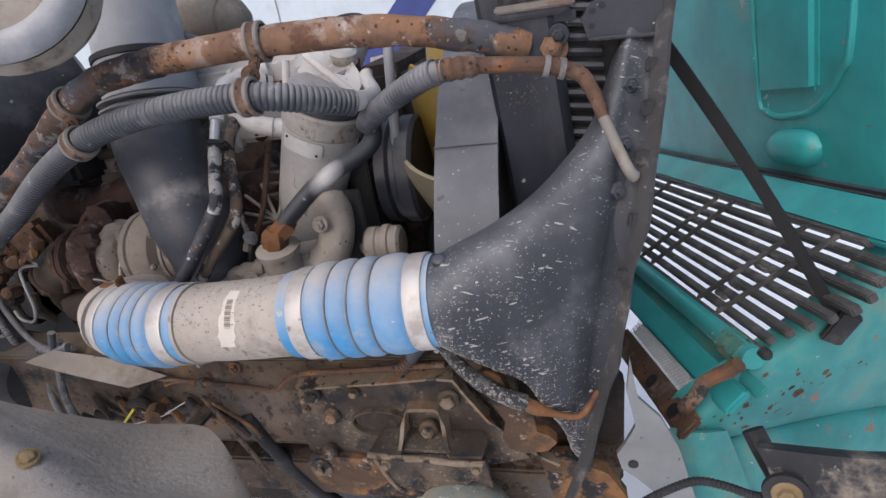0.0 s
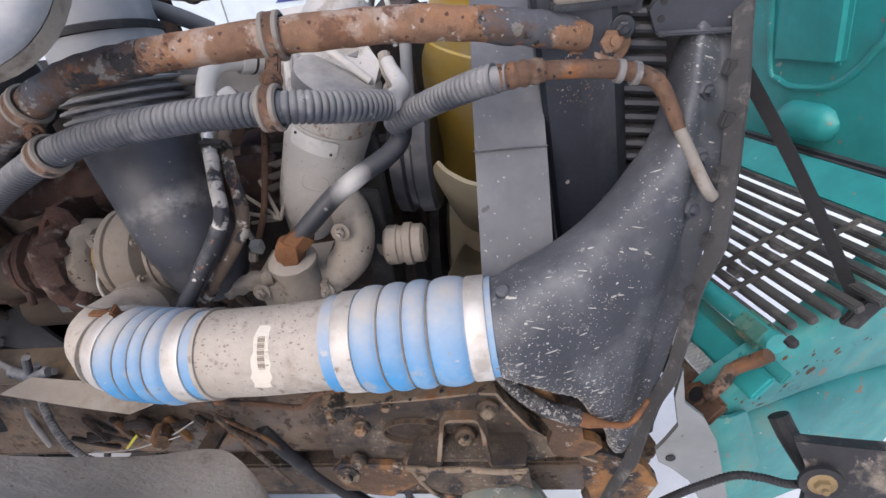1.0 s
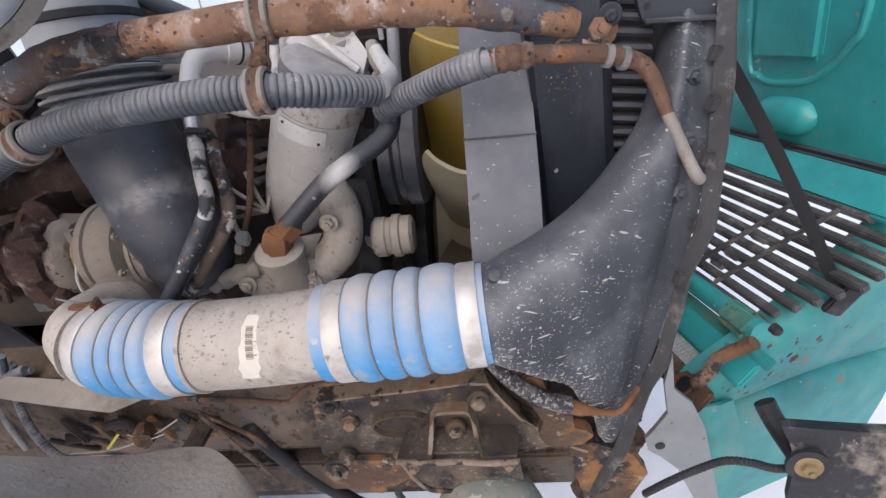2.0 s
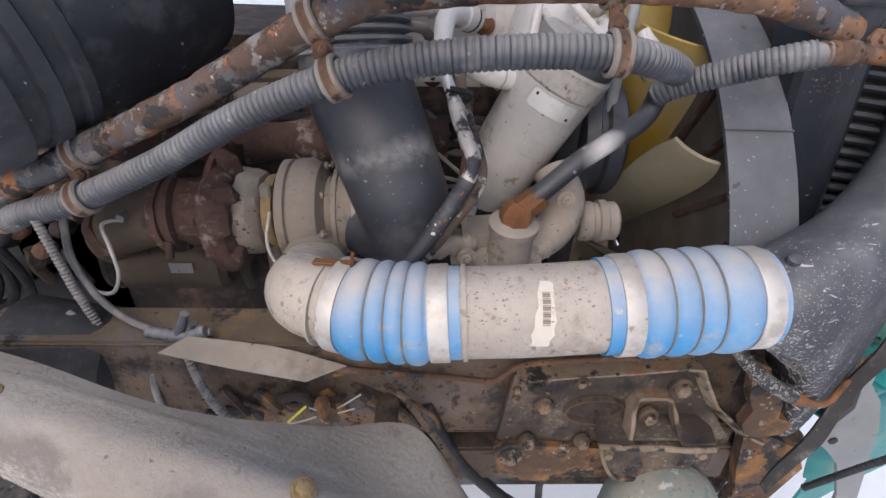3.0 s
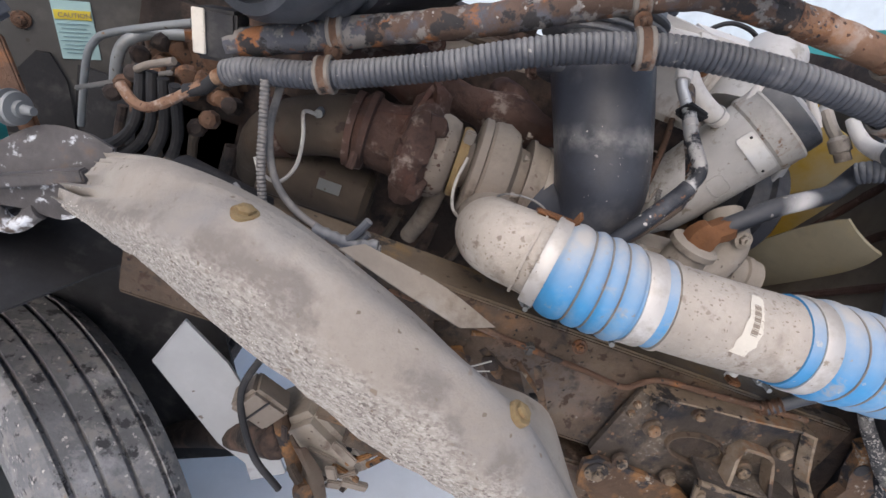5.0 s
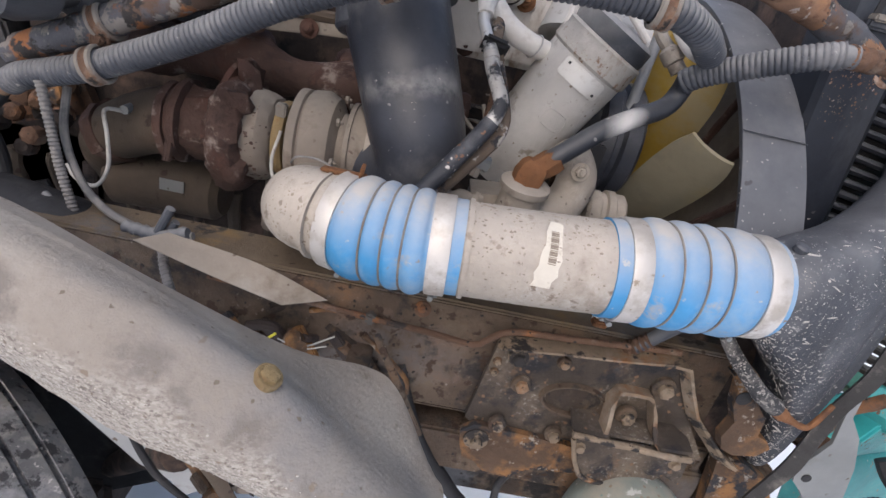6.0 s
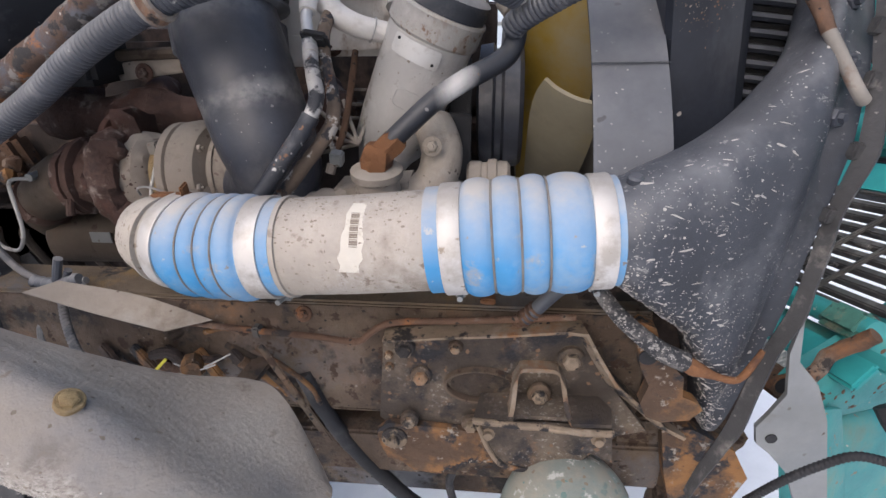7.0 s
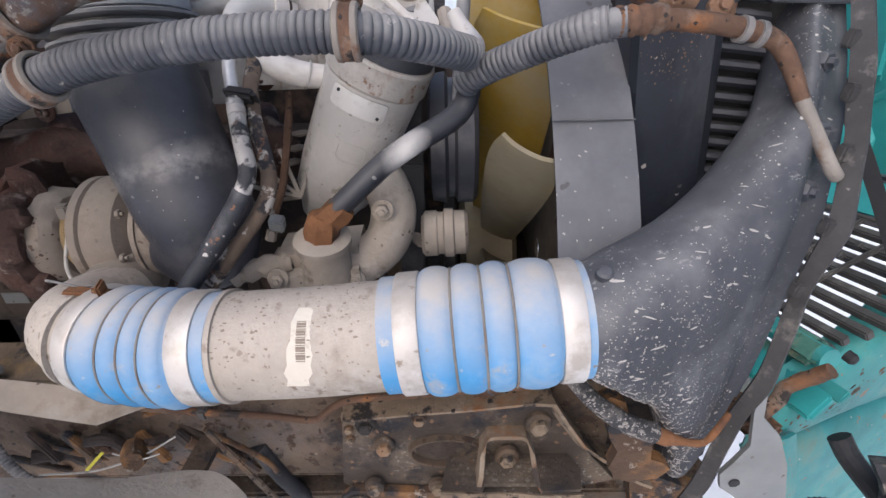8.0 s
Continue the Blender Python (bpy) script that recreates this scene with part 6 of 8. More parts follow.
part("line", Geo().tube([(0.262, 0.548, 1.5255), (0.315, 0.560, 1.519), (0.355, 0.566, 1.510), (0.376, 0.566, 1.500), (0.388, 0.556, 1.480), (0.396, 0.543, 1.458)], lambda q, n: 0.0088 - 0.0022 * max(0.0, q / n - 0.6) / 0.4, 14, rough=0.05), m_rust, t)
part("lower_line", Geo().tube([(0.395, 0.545, 1.461), (0.404, 0.530, 1.440), (0.414, 0.515, 1.417), (0.420, 0.509, 1.406), (0.424, 0.510, 1.402)], 0.0062, 14), m_clampgrey, t, "beige dusty tube end")
for x, y, z in ((0.340, 0.563, 1.5135), (0.356, 0.566, 1.509)):
    part("cable_tie", Geo().lathe([(-0.003, 0.009), (-0.003, 0.0112), (0.003, 0.0112), (0.003, 0.009)], (x, y, z), (1, 0.1, -0.25), 18), m_wire, t, "grey cable tie")

CONDUIT = [(-0.664, 0.596, 1.292), (-0.640, 0.588, 1.306), (-0.600, 0.580, 1.320), (-0.546, 0.571, 1.340), (-0.44, 0.556, 1.392), (-0.34, 0.542, 1.450), (-0.240, 0.528, 1.494), (-0.16, 0.519, 1.514), (-0.07, 0.512, 1.525), (0.020, 0.512, 1.526), (0.070, 0.535, 1.514), (0.110, 0.580, 1.496)]
t = thing("corrugated_conduit", "long grey corrugated conduit held by clamps", "conduit", (-0.3, 0.55, 1.30))
part("conduit", Geo().tube(CONDUIT, lambda s, n: 0.0134 + 0.0026 * abs(math.sin(math.pi * s / 0.0064)) ** 0.45, 24, 0.0006), m_conduit, t, sharp=80)
part("end_sleeve", Geo().tube([(0.100, 0.568, 1.501), (0.112, 0.590, 1.496), (0.118, 0.620, 1.494), (0.116, 0.646, 1.497), (0.106, 0.662, 1.508), (0.100, 0.672, 1.518)], lambda q, n: 0.0138 - 0.006 * q / n, 16), m_palecast, t, "beige elbow end")
part("copper_end", Geo().tube([(-0.658, 0.594, 1.296), (-0.676, 0.600, 1.281)], 0.0095, 14, 0.003, rough=0.06), m_orange, t, "bare coppery end")
part("core_hose", Geo().tube([(-0.674, 0.600, 1.283), (-0.690, 0.604, 1.262), (-0.712, 0.608, 1.250)], 0.0082, 14), m_dark, t)


def p_clamp(c, axis, r, link=None, label="rusty steel pipe clamp"):
    t = thing("pipe_clamp", label, "clamp", tuple(V(c) - V((0, 0, r))), group="pipe clamps")
    part("strap", Geo().lathe([(-0.009, r + 0.0003), (-0.010, r + 0.002), (-0.0085, r + 0.0048), (-0.005, r + 0.0052), (-0.003, r + 0.0030), (0.003, r + 0.0030), (0.005, r + 0.0052), (0.0085, r + 0.0048), (0.010, r + 0.002), (0.009, r + 0.0003)], c, axis, 30, False), m_clampgrey, t, "dull beige edged strap")
    part("strap_band", Geo().lathe([(-0.0048, r + 0.0028), (-0.0045, r + 0.0044), (0.0045, r + 0.0044), (0.0048, r + 0.0028)], c, axis, 30, False), m_rust, t)
    if link:
        a, b = V(c), V(link)
        d = (b - a).normalized()
        part("link", Geo().bar(a + d * (r + 0.002), b - d * 0.015, 0.014, 0.006, up=(1, 0, 0)), m_rust, t)
        part("link_bolt", Geo().bolt(a + d * (r + 0.012) + V((0, -0.004, 0)), (0.3, -1, 0.2), 0.006), m_rust, t)


PIPE = [(-0.672, 0.618, 1.322), (-0.62, 0.608, 1.348), (-0.552, 0.597, 1.382), (-0.40, 0.575, 1.458), (-0.300, 0.562, 1.516), (-0.250, 0.556, 1.542), (-0.195, 0.554, 1.563), (-0.11, 0.556, 1.574), (0.02, 0.560, 1.578), (0.14, 0.578, 1.573), (0.22, 0.602, 1.559), (0.285, 0.622, 1.542), (0.318, 0.634, 1.532)]
t = thing("heater_pipe", "thick flaking rusted steel pipe over the engine", "pipe", (-0.3, 0.57, 1.35))
part("pipe", Geo().tube(PIPE[:8], 0.0172, 30, 0.004, rough=0.11), m_rustpipe, t, "dark flaking stretch with orange patches")
part("bare_pipe", Geo().tube(PIPE[7:], 0.0170, 36, 0.003, rough=0.10), m_rusty, t, "evenly orange rusted stretch")
part("end_tab", Geo().box((0.328, 0.636, 1.524), (0.064, 0.016, 0.036), pose(0, 0, 0, 0, 12, 16).to_3x3(), 0.006), m_rusty, t, "flattened rusty end tab")
part("end_bolt", Geo().bolt((0.344, 0.630, 1.524), (0.1, -1, 0.25), 0.012), m_rusty, t)
part("tab_bracket", Geo().box((0.318, 0.650, 1.503), (0.085, 0.030, 0.026), pose(0, 0, 0, 0, 8, 5).to_3x3(), 0.004), m_rust, t)
part("dark_scale", Geo().tube([(0.205, 0.598, 1.563), (0.26, 0.614, 1.549), (0.305, 0.630, 1.537)], 0.0176, 30, 0.004, rough=0.14), m_rustpipe, t, "dark scaled stretch near the tab")
flake_geo = Geo().tube(PIPE[6:9], 0.0171, 24, 0.006)
tagged(part("rust_scale", splatter(flake_geo, 160, (0, 0.3, 0), [(-0.135, 1.57, 0.025, 0.010, 0.0008, 0.005), (-0.10, 1.574, 0.02, 0.010, 0.0005, 0.003)], random.Random(12), 0.4, 0.0009), m_rustpipe, t), "flakes of dark scale", kind="stuff")
p_clamp((-0.242, 0.528, 1.493), (0.9, -0.1, 0.4), 0.0166, (-0.262, 0.556, 1.536))
p_clamp((0.018, 0.512, 1.526), (1, 0.02, 0.0), 0.0166, (0.020, 0.559, 1.577))
p_clamp((-0.546, 0.571, 1.340), (0.9, -0.1, 0.4), 0.0166, (-0.548, 0.597, 1.384))
p_clamp((-0.262, 0.557, 1.537), (0.85, -0.1, 0.42), 0.0178)
p_clamp((0.020, 0.560, 1.578), (1, 0.1, 0), 0.0178)
p_clamp((-0.548, 0.597, 1.384), (0.9, -0.15, 0.45), 0.0178)


t = thing("dipstick_tube", "thin rusty rods and a grey dipstick tube by the filter", "rod", (-0.10, 0.66, 1.28))
part("rusty_rod", Geo().tube([(-0.118, 0.64, 1.300), (-0.105, 0.66, 1.335), (-0.098, 0.69, 1.385), (-0.095, 0.72, 1.43)], 0.0045, 8, rough=0.15), m_rust, t)
for k, (dx, dz) in enumerate(((-0.055, 0.012), (-0.05, 0.04), (-0.02, 0.055), (0.02, 0.05), (-0.06, -0.02))):
    part("wire_prong", Geo().tube([(-0.088, 0.668, 1.318), (-0.088 + dx, 0.672 + 0.006 * k, 1.318 + dz)], 0.0028, 6), m_cast, t)
part("tube", Geo().tube([(0.104, 0.74, 1.40), (0.108, 0.748, 1.47), (0.113, 0.752, 1.53), (0.114, 0.76, 1.56)], 0.008, 12), m_ductgrey, t)
part("upright", Geo().tube([(0.060, 0.735, 1.45), (0.062, 0.745, 1.49), (0.060, 0.76, 1.53)], 0.006, 8, rough=0.2), m_rust, t)
part("sender", Geo().lathe([(0, 0.010), (0.012, 0.010), (0.014, 0.013), (0.03, 0.013), (0.034, 0.008)], (0.118, 0.66, 1.468), (-0.5, 0.3, 0.6), 14), m_cast, t)
part("sender_head", Geo().tube([(0.108, 0.672, 1.485), (0.095, 0.69, 1.50), (0.09, 0.71, 1.515)], 0.008, 10), m_cast, t)


t = thing("coolant_canister", "dusty tan rounded metal canister behind the heater pipe", "canister", (-0.26, 0.92, 1.40))
part("shell", Geo().lathe([(-0.075, 0.006), (-0.070, 0.022), (-0.055, 0.035), (-0.03, 0.040), (0.10, 0.041), (0.20, 0.040)], (-0.255, 0.92, 1.617), (-1, 0.1, 0.18), 32, rough=0.02), m_heatshield, t)
part("seam", Geo().lathe([(-0.034, 0.0405), (-0.032, 0.0425), (-0.028, 0.0425), (-0.026, 0.0405)], (-0.255, 0.92, 1.617), (-1, 0.1, 0.18), 32, False), m_heatshield, t)
part("stand", Geo().bar((-0.30, 0.94, 1.60), (-0.31, 0.96, 1.40), 0.03, 0.008, up=(1, 0, 0)), m_grimeshade, t)
t = thing("vent_hose", "grey rubber vent hose beside the air sleeve", "hose", (-0.20, 0.78, 1.48))
part("hose", Geo().tube([(-0.285, 0.70, 1.640), (-0.262, 0.72, 1.625), (-0.225, 0.74, 1.603), (-0.185, 0.76, 1.580), (-0.150, 0.78, 1.553)], 0.011, 14), m_conduit, t)
part("collar", Geo().tube([(-0.270, 0.714, 1.631), (-0.248, 0.728, 1.617)], lambda q, n: 0.0135 + 0.0012 * math.sin(q * 900), 14, 0.0015), m_conduit, t)
t = thing("grab_handle", "thin black arched handle with a pale end", "handle", (0.02, 0.90, 1.50))
part("arch", Geo().tube([(-0.055, 0.90, 1.545), (-0.035, 0.90, 1.570), (-0.012, 0.90, 1.586), (0.020, 0.90, 1.588), (0.045, 0.90, 1.580)], 0.0038, 10), m_dark, t)
part("arm", Geo().tube([(0.043, 0.90, 1.581), (0.060, 0.90, 1.566), (0.070, 0.90, 1.545), (0.072, 0.90, 1.48)], 0.0040, 10), m_white, t, "pale end of the handle")
part("lever", Geo().bar((-0.008, 0.905, 1.565), (0.050, 0.905, 1.545), 0.016, 0.010), m_exhaust, t)

# ---- belt drive ----
t = thing("belt_drive", "black ribbed belt and pulleys ahead of the engine", "belt drive", (0.09, 0.75, 1.05))
part("belt", Geo().bar((0.048, 0.66, 1.36), (0.042, 0.66, 1.14), 0.03, 0.010, up=(1, 0, 0)), m_dark, t)
part("belt_run", Geo().bar((0.045, 0.72, 1.42), (0.045, 0.72, 1.10), 0.03, 0.010, up=(1, 0, 0)), m_dark, t)
part("pulley", Geo().lathe([(-0.035, 0.05), (-0.03, 0.085), (-0.012, 0.088), (-0.008, 0.080), (0.0, 0.080), (0.004, 0.088), (0.024, 0.088), (0.03, 0.082), (0.03, 0.03)], (0.10, 0.79, 1.345), (1, 0, 0), 40), m_rubber, t, "dark grooved pulley")
part("crank_pulley", Geo().lathe([(-0.03, 0.05), (-0.03, 0.13), (0.0, 0.13), (0.002, 0.12), (0.01, 0.12), (0.012, 0.13), (0.03, 0.13), (0.035, 0.05)], (0.07, 0.98, 1.05), (1, 0, 0), 48), m_dark, t)
part("fan_shaft", Geo().lathe([(0, 0.05), (0.12, 0.05)], (0.05, 0.98, 1.05), (1, 0, 0), 24), m_grimeshade, t)
part("pedestal", Geo().box((0.02, 0.80, 1.24), (0.05, 0.12, 0.26), bevel=0.02), m_railrust, t)
t = thing("belt_tensioner", "dusty beige cup-shaped tensioner cap", "tensioner", (0.09, 0.65, 1.24))
part("cup", Geo().lathe([(-0.03, 0.024), (-0.026, 0.028), (-0.012, 0.028), (-0.010, 0.026), (-0.004, 0.026), (-0.002, 0.030), (0.008, 0.030), (0.010, 0.027), (0.022, 0.027), (0.026, 0.022), (0.027, 0.003)], (0.088, 0.655, 1.272), (1, 0, 0.03), 32), m_cast, t)
part("arm", Geo().tube([(0.06, 0.655, 1.27), (0.05, 0.70, 1.24), (0.045, 0.76, 1.22)], 0.016, 12), m_cast, t)


# ---- mudguard and wheel ----
def mudguard():
    t = thing("mudguard", "scuffed grey plastic mudguard with rusty bolts", "mudguard", (-0.4, 0.35, 1.0))
    rows = [
        [(-0.775, 0.512, 1.095), (-0.765, 0.500, 1.125), (-0.752, 0.512, 1.150), (-0.747, 0.524, 1.163), (-0.740, 0.538, 1.168)],
        [(-0.690, 0.448, 1.120), (-0.665, 0.410, 1.195), (-0.652, 0.418, 1.222), (-0.648, 0.432, 1.228), (-0.645, 0.452, 1.226)],
        [(-0.615, 0.385, 1.148), (-0.550, 0.346, 1.250), (-0.535, 0.368, 1.254), (-0.530, 0.382, 1.250), (-0.525, 0.398, 1.244)],
        [(-0.478, 0.318, 1.142), (-0.415, 0.314, 1.232), (-0.402, 0.347, 1.226), (-0.398, 0.358, 1.220), (-0.392, 0.370, 1.212)],
        [(-0.362, 0.284, 1.122), (-0.275, 0.300, 1.190), (-0.264, 0.335, 1.166), (-0.264, 0.372, 1.142), (-0.268, 0.425, 1.118)],
        [(-0.262, 0.272, 1.098), (-0.192, 0.290, 1.126), (-0.182, 0.350, 1.098), (-0.182, 0.396, 1.090), (-0.190, 0.458, 1.086)],
        [(-0.185, 0.275, 1.050), (-0.122, 0.300, 1.058), (-0.116, 0.368, 1.032), (-0.130, 0.410, 1.045), (-0.150, 0.452, 1.068)],
        [(-0.135, 0.290, 0.985), (-0.082, 0.320, 0.990), (-0.077, 0.376, 0.998), (-0.086, 0.394, 0.998), (-0.098, 0.410, 1.003)],
    ]
    # the skirt bulges outwards between its rolled top and the lower edge
    for k, r in enumerate(rows):
        bulge = 0.4 if k in (0, 7) else 1.0
        r.insert(1, tuple((V(r[0]) + V(r[1])) / 2 + V((-0.008, -0.024, 0.012)) * bulge))
    g = Geo().sheet(rows, 0.004, 6)
    # torn, wavy lower edge and curled end
    count = len(smooth_count([r[0] for r in rows], 6))
    half = len(g.v) // 2
    for k in range(half):
        i, j = divmod(k, count)
        if i < 5:
            out = (g.v[j] - g.v[6 * count + j]).normalized()
            shift = out * (0.012 * noise.noise(V((j * 0.55, 3.0, 0))) + 0.007 * noise.noise(V((j * 1.7, 9.0, 0)))) * (1 - i / 5)
        else:
            shift = V((0, 0, 0))
        if j < 5:
            shift = shift + V((0.020 * noise.noise(V((i * 0.42, 5.0, 1.0))) - 0.006, 0, 0.010 * noise.noise(V((i * 0.5, 1.0, 4.0))))) * (1 - j / 5)
        g.v[k] = g.v[k] + shift
        g.v[half + k] = g.v[half + k] + shift
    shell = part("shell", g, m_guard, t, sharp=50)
    rnd = random.Random(17)
    crust = []
    for k in range(7):
        a, b = rows[k], rows[k + 1]
        for w in (0.2, 0.5, 0.8):
            lo, hi = V(a[0]).lerp(V(b[0]), w), V(a[2]).lerp(V(b[2]), w)
            for q in (0.12, 0.3, 0.48):
                c = lo.lerp(hi, q)
                crust.append((c.x, c.z, 0.018, 0.010, 0.0004, 0.0016))
    guard_tree = BVHTree.FromPolygons(g.v, g.f)
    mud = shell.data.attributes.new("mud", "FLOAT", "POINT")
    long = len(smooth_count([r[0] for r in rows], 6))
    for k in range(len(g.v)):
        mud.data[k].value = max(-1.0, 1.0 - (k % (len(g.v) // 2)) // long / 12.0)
    tagged(part("mud_crust", splatter(g, 1500, (0, 0.0, 0), crust, rnd, 0.4, 0.0010, (1, 0, -0.3)), m_crust, shell, sharp=60), "crust of dried pale mud", kind="stuff")
    edge = [(a + 0.012, b + 0.018, 0.02, 0.014, 0.0004, 0.0022) for a, b, c, d, e, f in crust]
    tagged(part("mud_drop", splatter(g, 160, (0, 0.0, 0), edge, rnd, 0.4, 0.0005), m_crustdark, shell), "brown mud drops", kind="stuff")
    part("ridge", Geo().tube([r[3] for r in rows], lambda s, n: 0.0036, 10, 0.01), m_guard, t)
    for p in ((-0.538, 0.352, 1.254), (-0.262, 0.303, 1.186)):
        at, n, _k, _q = guard_tree.find_nearest(V(p))
        n = n if n.z > 0 else -n
        at = at + n * 0.0032
        bolt = part("bolt", Geo().lathe([(-0.005, 0.012), (0.0012, 0.012), (0.002, 0.011)], at, n, 24, rough=0.05), m_tan, t, "rust-stained bolt and washer")
        part("bolt_head", Geo().lathe([(0.001, 0.0085), (0.005, 0.0085), (0.0065, 0.0065), (0.007, 0.002)], at, n, 6, rough=0.05), m_tan, bolt)
    g = Geo().bar((-0.20, 0.44, 1.08), (-0.20, 0.525, 1.07), 0.03, 0.006, up=(1, 0, 0))
    part("stay", g, m_railrust, t)


mudguard()


def wheel():
    t = thing("steer_wheel_assembly", "dusty grooved truck tyre on a steel wheel", "wheel", (-0.905, 0.652, -0.29))
    c = V((-0.905, 0.652, 0.210))
    ax = V((0.55, 0.83, 0.0)).normalized()
    r, w = 0.50, 0.112
    v = 0.078
    prof = [(-v + 0.01, 0.30), (-v - 0.004, 0.36), (-v - 0.006, 0.42), (-v, 0.475), (-v + 0.008, r - 0.010), (-v + 0.014, r - 0.002)]
    for k in range(4):
        a = -0.052 + 0.042 * k
        prof += [(a - 0.005, r), (a - 0.004, r - 0.014), (a + 0.004, r - 0.014), (a + 0.005, r)]
    prof += [(w - 0.035, r - 0.002), (w - 0.02, r - 0.010), (w, 0.475), (w + 0.006, 0.42), (w + 0.004, 0.36), (w - 0.01, 0.30)]
    part("tyre", Geo().lathe(prof, c, ax, 96, False), m_tyre, t, sharp=30)
    part("rim", Geo().lathe([(-w + 0.02, 0.30), (-w + 0.03, 0.28), (-0.05, 0.26), (-0.04, 0.15), (-0.06, 0.10), (-0.06, 0.02)], c, ax, 48), m_steel, t)


wheel()


# ---- tilted cab ahead ----
CO, CU, CV = V((0.612, 0.646, 1.085)), V((-0.19, 0.96, -0.19)).normalized(), V((0.656, 0.26, 0.656)).normalized()
CN = CU.cross(CV).normalized()
SO, SW = V((0.799, 0.784, 1.251)), V((-0.15, -0.03, 0.98)).normalized()
SN = CU.cross(SW).normalized()


def cab():
    t = thing("truck_cab", "teal painted truck cab tilted forward, seen from behind", "truck cab", (0.75, 0.9, 0.95))
    # front panel frame round the grille
    g = Geo()
    for a0, a1, b0, b1 in ((-0.12, 1.0, 0.198, 0.26),):
        m = Matrix((CU, CV, CN)).transposed()
        g.box(CO + CU * (a0 + a1) / 2 + CV * (b0 + b1) / 2, (a1 - a0, b1 - b0, 0.018), m, 0.004)
    part("front_panel", g, m_teal, t)
    # grille
    m = Matrix((CU, CV, CN)).transposed()
    g = Geo()
    g.box(CO + CU * 0.45 + CV * 0.0, (0.92, 0.008, 0.02), m, 0.002)
    g.box(CO + CU * 0.45 + CV * 0.196, (0.92, 0.008, 0.02), m, 0.002)
    grille = part("grille", g, m_grille, t, "dark slatted grille with snow light between the slats")
    for i in range(8):
        b = 0.018 + 0.0225 * i
        a0 = -0.75 * b if b < 0.11 else -0.09 + 0.3 * (b - 0.11)
        g = Geo().box(CO + CU * (a0 + 0.9) / 2 + CV * b, (0.9 - a0, 0.0130, 0.014), m @ pose(0, 0, 0, 18).to_3x3(), 0.002)
        part("slat", g, m_grille, grille)
    for a in (0.112, 0.180, 0.40, 0.46, 0.70):
        g = Geo().bar(CO + CU * a + CV * 0.004 - CN * 0.008, CO + CU * (a - 0.078) + CV * 0.192 - CN * 0.008, 0.008, 0.008, up=tuple(CU))
        part("crossbar", g, m_grille, grille)
    for b in (0.03, 0.055, 0.10, 0.125, 0.15):
        a = 0.146 - 0.41 * b
        g = Geo().box(CO + CU * a + CV * b - CN * 0.010, (0.03, 0.008, 0.010), m, 0.002)
        part("clip", g, m_grille, grille)
    # bulkhead
    m2 = Matrix((CU, SW, SN)).transposed()
    g = Geo()
    g.box(SO + CU * 0.4 + SW * 0.32, (1.4, 0.66, 0.02), m2, 0.004)
    part("bulkhead", g, m_teal, t)
    g = Geo()
    a, b = CO + CV * 0.255, SO
    rows = [[a + CU * s, a.lerp(b, 0.5) + CU * s + V((0.0, 0, -0.01)), b + CU * s] for s in (-0.3, 0.1, 0.5, 1.0)]
    g.sheet(rows, 0.008, 4)
    part("sill", g, m_teal, t)
    g = Geo().box(SO + CU * 0.4 + SW * 0.0 - V((0.015, 0, 0)), (1.4, 0.022, 0.022), m2, 0.006)
    part("seal", g, m_rubber, t, "dusty rubber seal strip")
    # pressed recess, bump and rivets of the bulkhead
    side = -1 if SN.x > 0 else 1
    n = SN * side
    g = Geo()
    g.tube([SO + CU * 0.04 + SW * 0.62 + n * 0.010, SO + CU * 0.05 + SW * 0.25 + n * 0.010, SO + CU * 0.07 + SW * 0.185 + n * 0.010, SO + CU * 0.12 + SW * 0.135 + n * 0.010, SO + CU * 0.18 + SW * 0.120 + n * 0.010, SO + CU * 0.25 + SW * 0.125 + n * 0.010, SO + CU * 0.285 + SW * 0.19 + n * 0.010, SO + CU * 0.29 + SW * 0.62 + n * 0.010], 0.006, 10)
    part("pressed_rib", g, m_teal, t)
    g = Geo().box(SO + CU * 0.19 + SW * 0.39 + n * 0.012, (0.15, 0.46, 0.02), m2, 0.010)
    part("pressed_panel", g, m_teal, t)
    g = Geo()
    rows = []
    for i in range(13):
        q = -1 + i / 6
        r = 0.034 * max(0.05, 1 - abs(q) ** 4) ** 0.5
        c = SO + CU * (0.175 + 0.066 * q) + SW * 0.062 + n * 0.008
        rows.append([c + SW * r * math.cos(a) + n * 0.9 * r * math.sin(a) for a in [2 * math.pi * k / 20 for k in range(20)]])
    g.rings(rows, True, True)
    part("bump", g, m_teal, t, "rounded pressed bump")
    # lower beams below the grille
    P = lambda a, b, up=0.0: CO + CU * a + CV * b - CN * up
    g = Geo().tube([P(-0.02, -0.016, 0.004), P(0.2, -0.018, 0.004), P(0.9, -0.02, 0.004)], 0.017, 14)
    part("lower_beam", g, m_teal, t)
    g = Geo().box(P(0.02, -0.020, 0.012), (0.07, 0.042, 0.022), m, 0.008)
    part("corroded_block", g, m_corroded, t, "green corroded block")
    g = Geo().box(P(0.42, -0.076, 0.002), (0.96, 0.044, 0.012), m, 0.004)
    part("inner_beam", g, m_teal, t)
    g = Geo().box(P(0.42, -0.045, -0.012), (0.96, 0.02, 0.008), m, 0.002)
    part("groove", g, m_tealdirty, t)
    # corner pillar: a broad pressed face with a folded lower lip
    face = V((0.40, -0.91, -0.10))
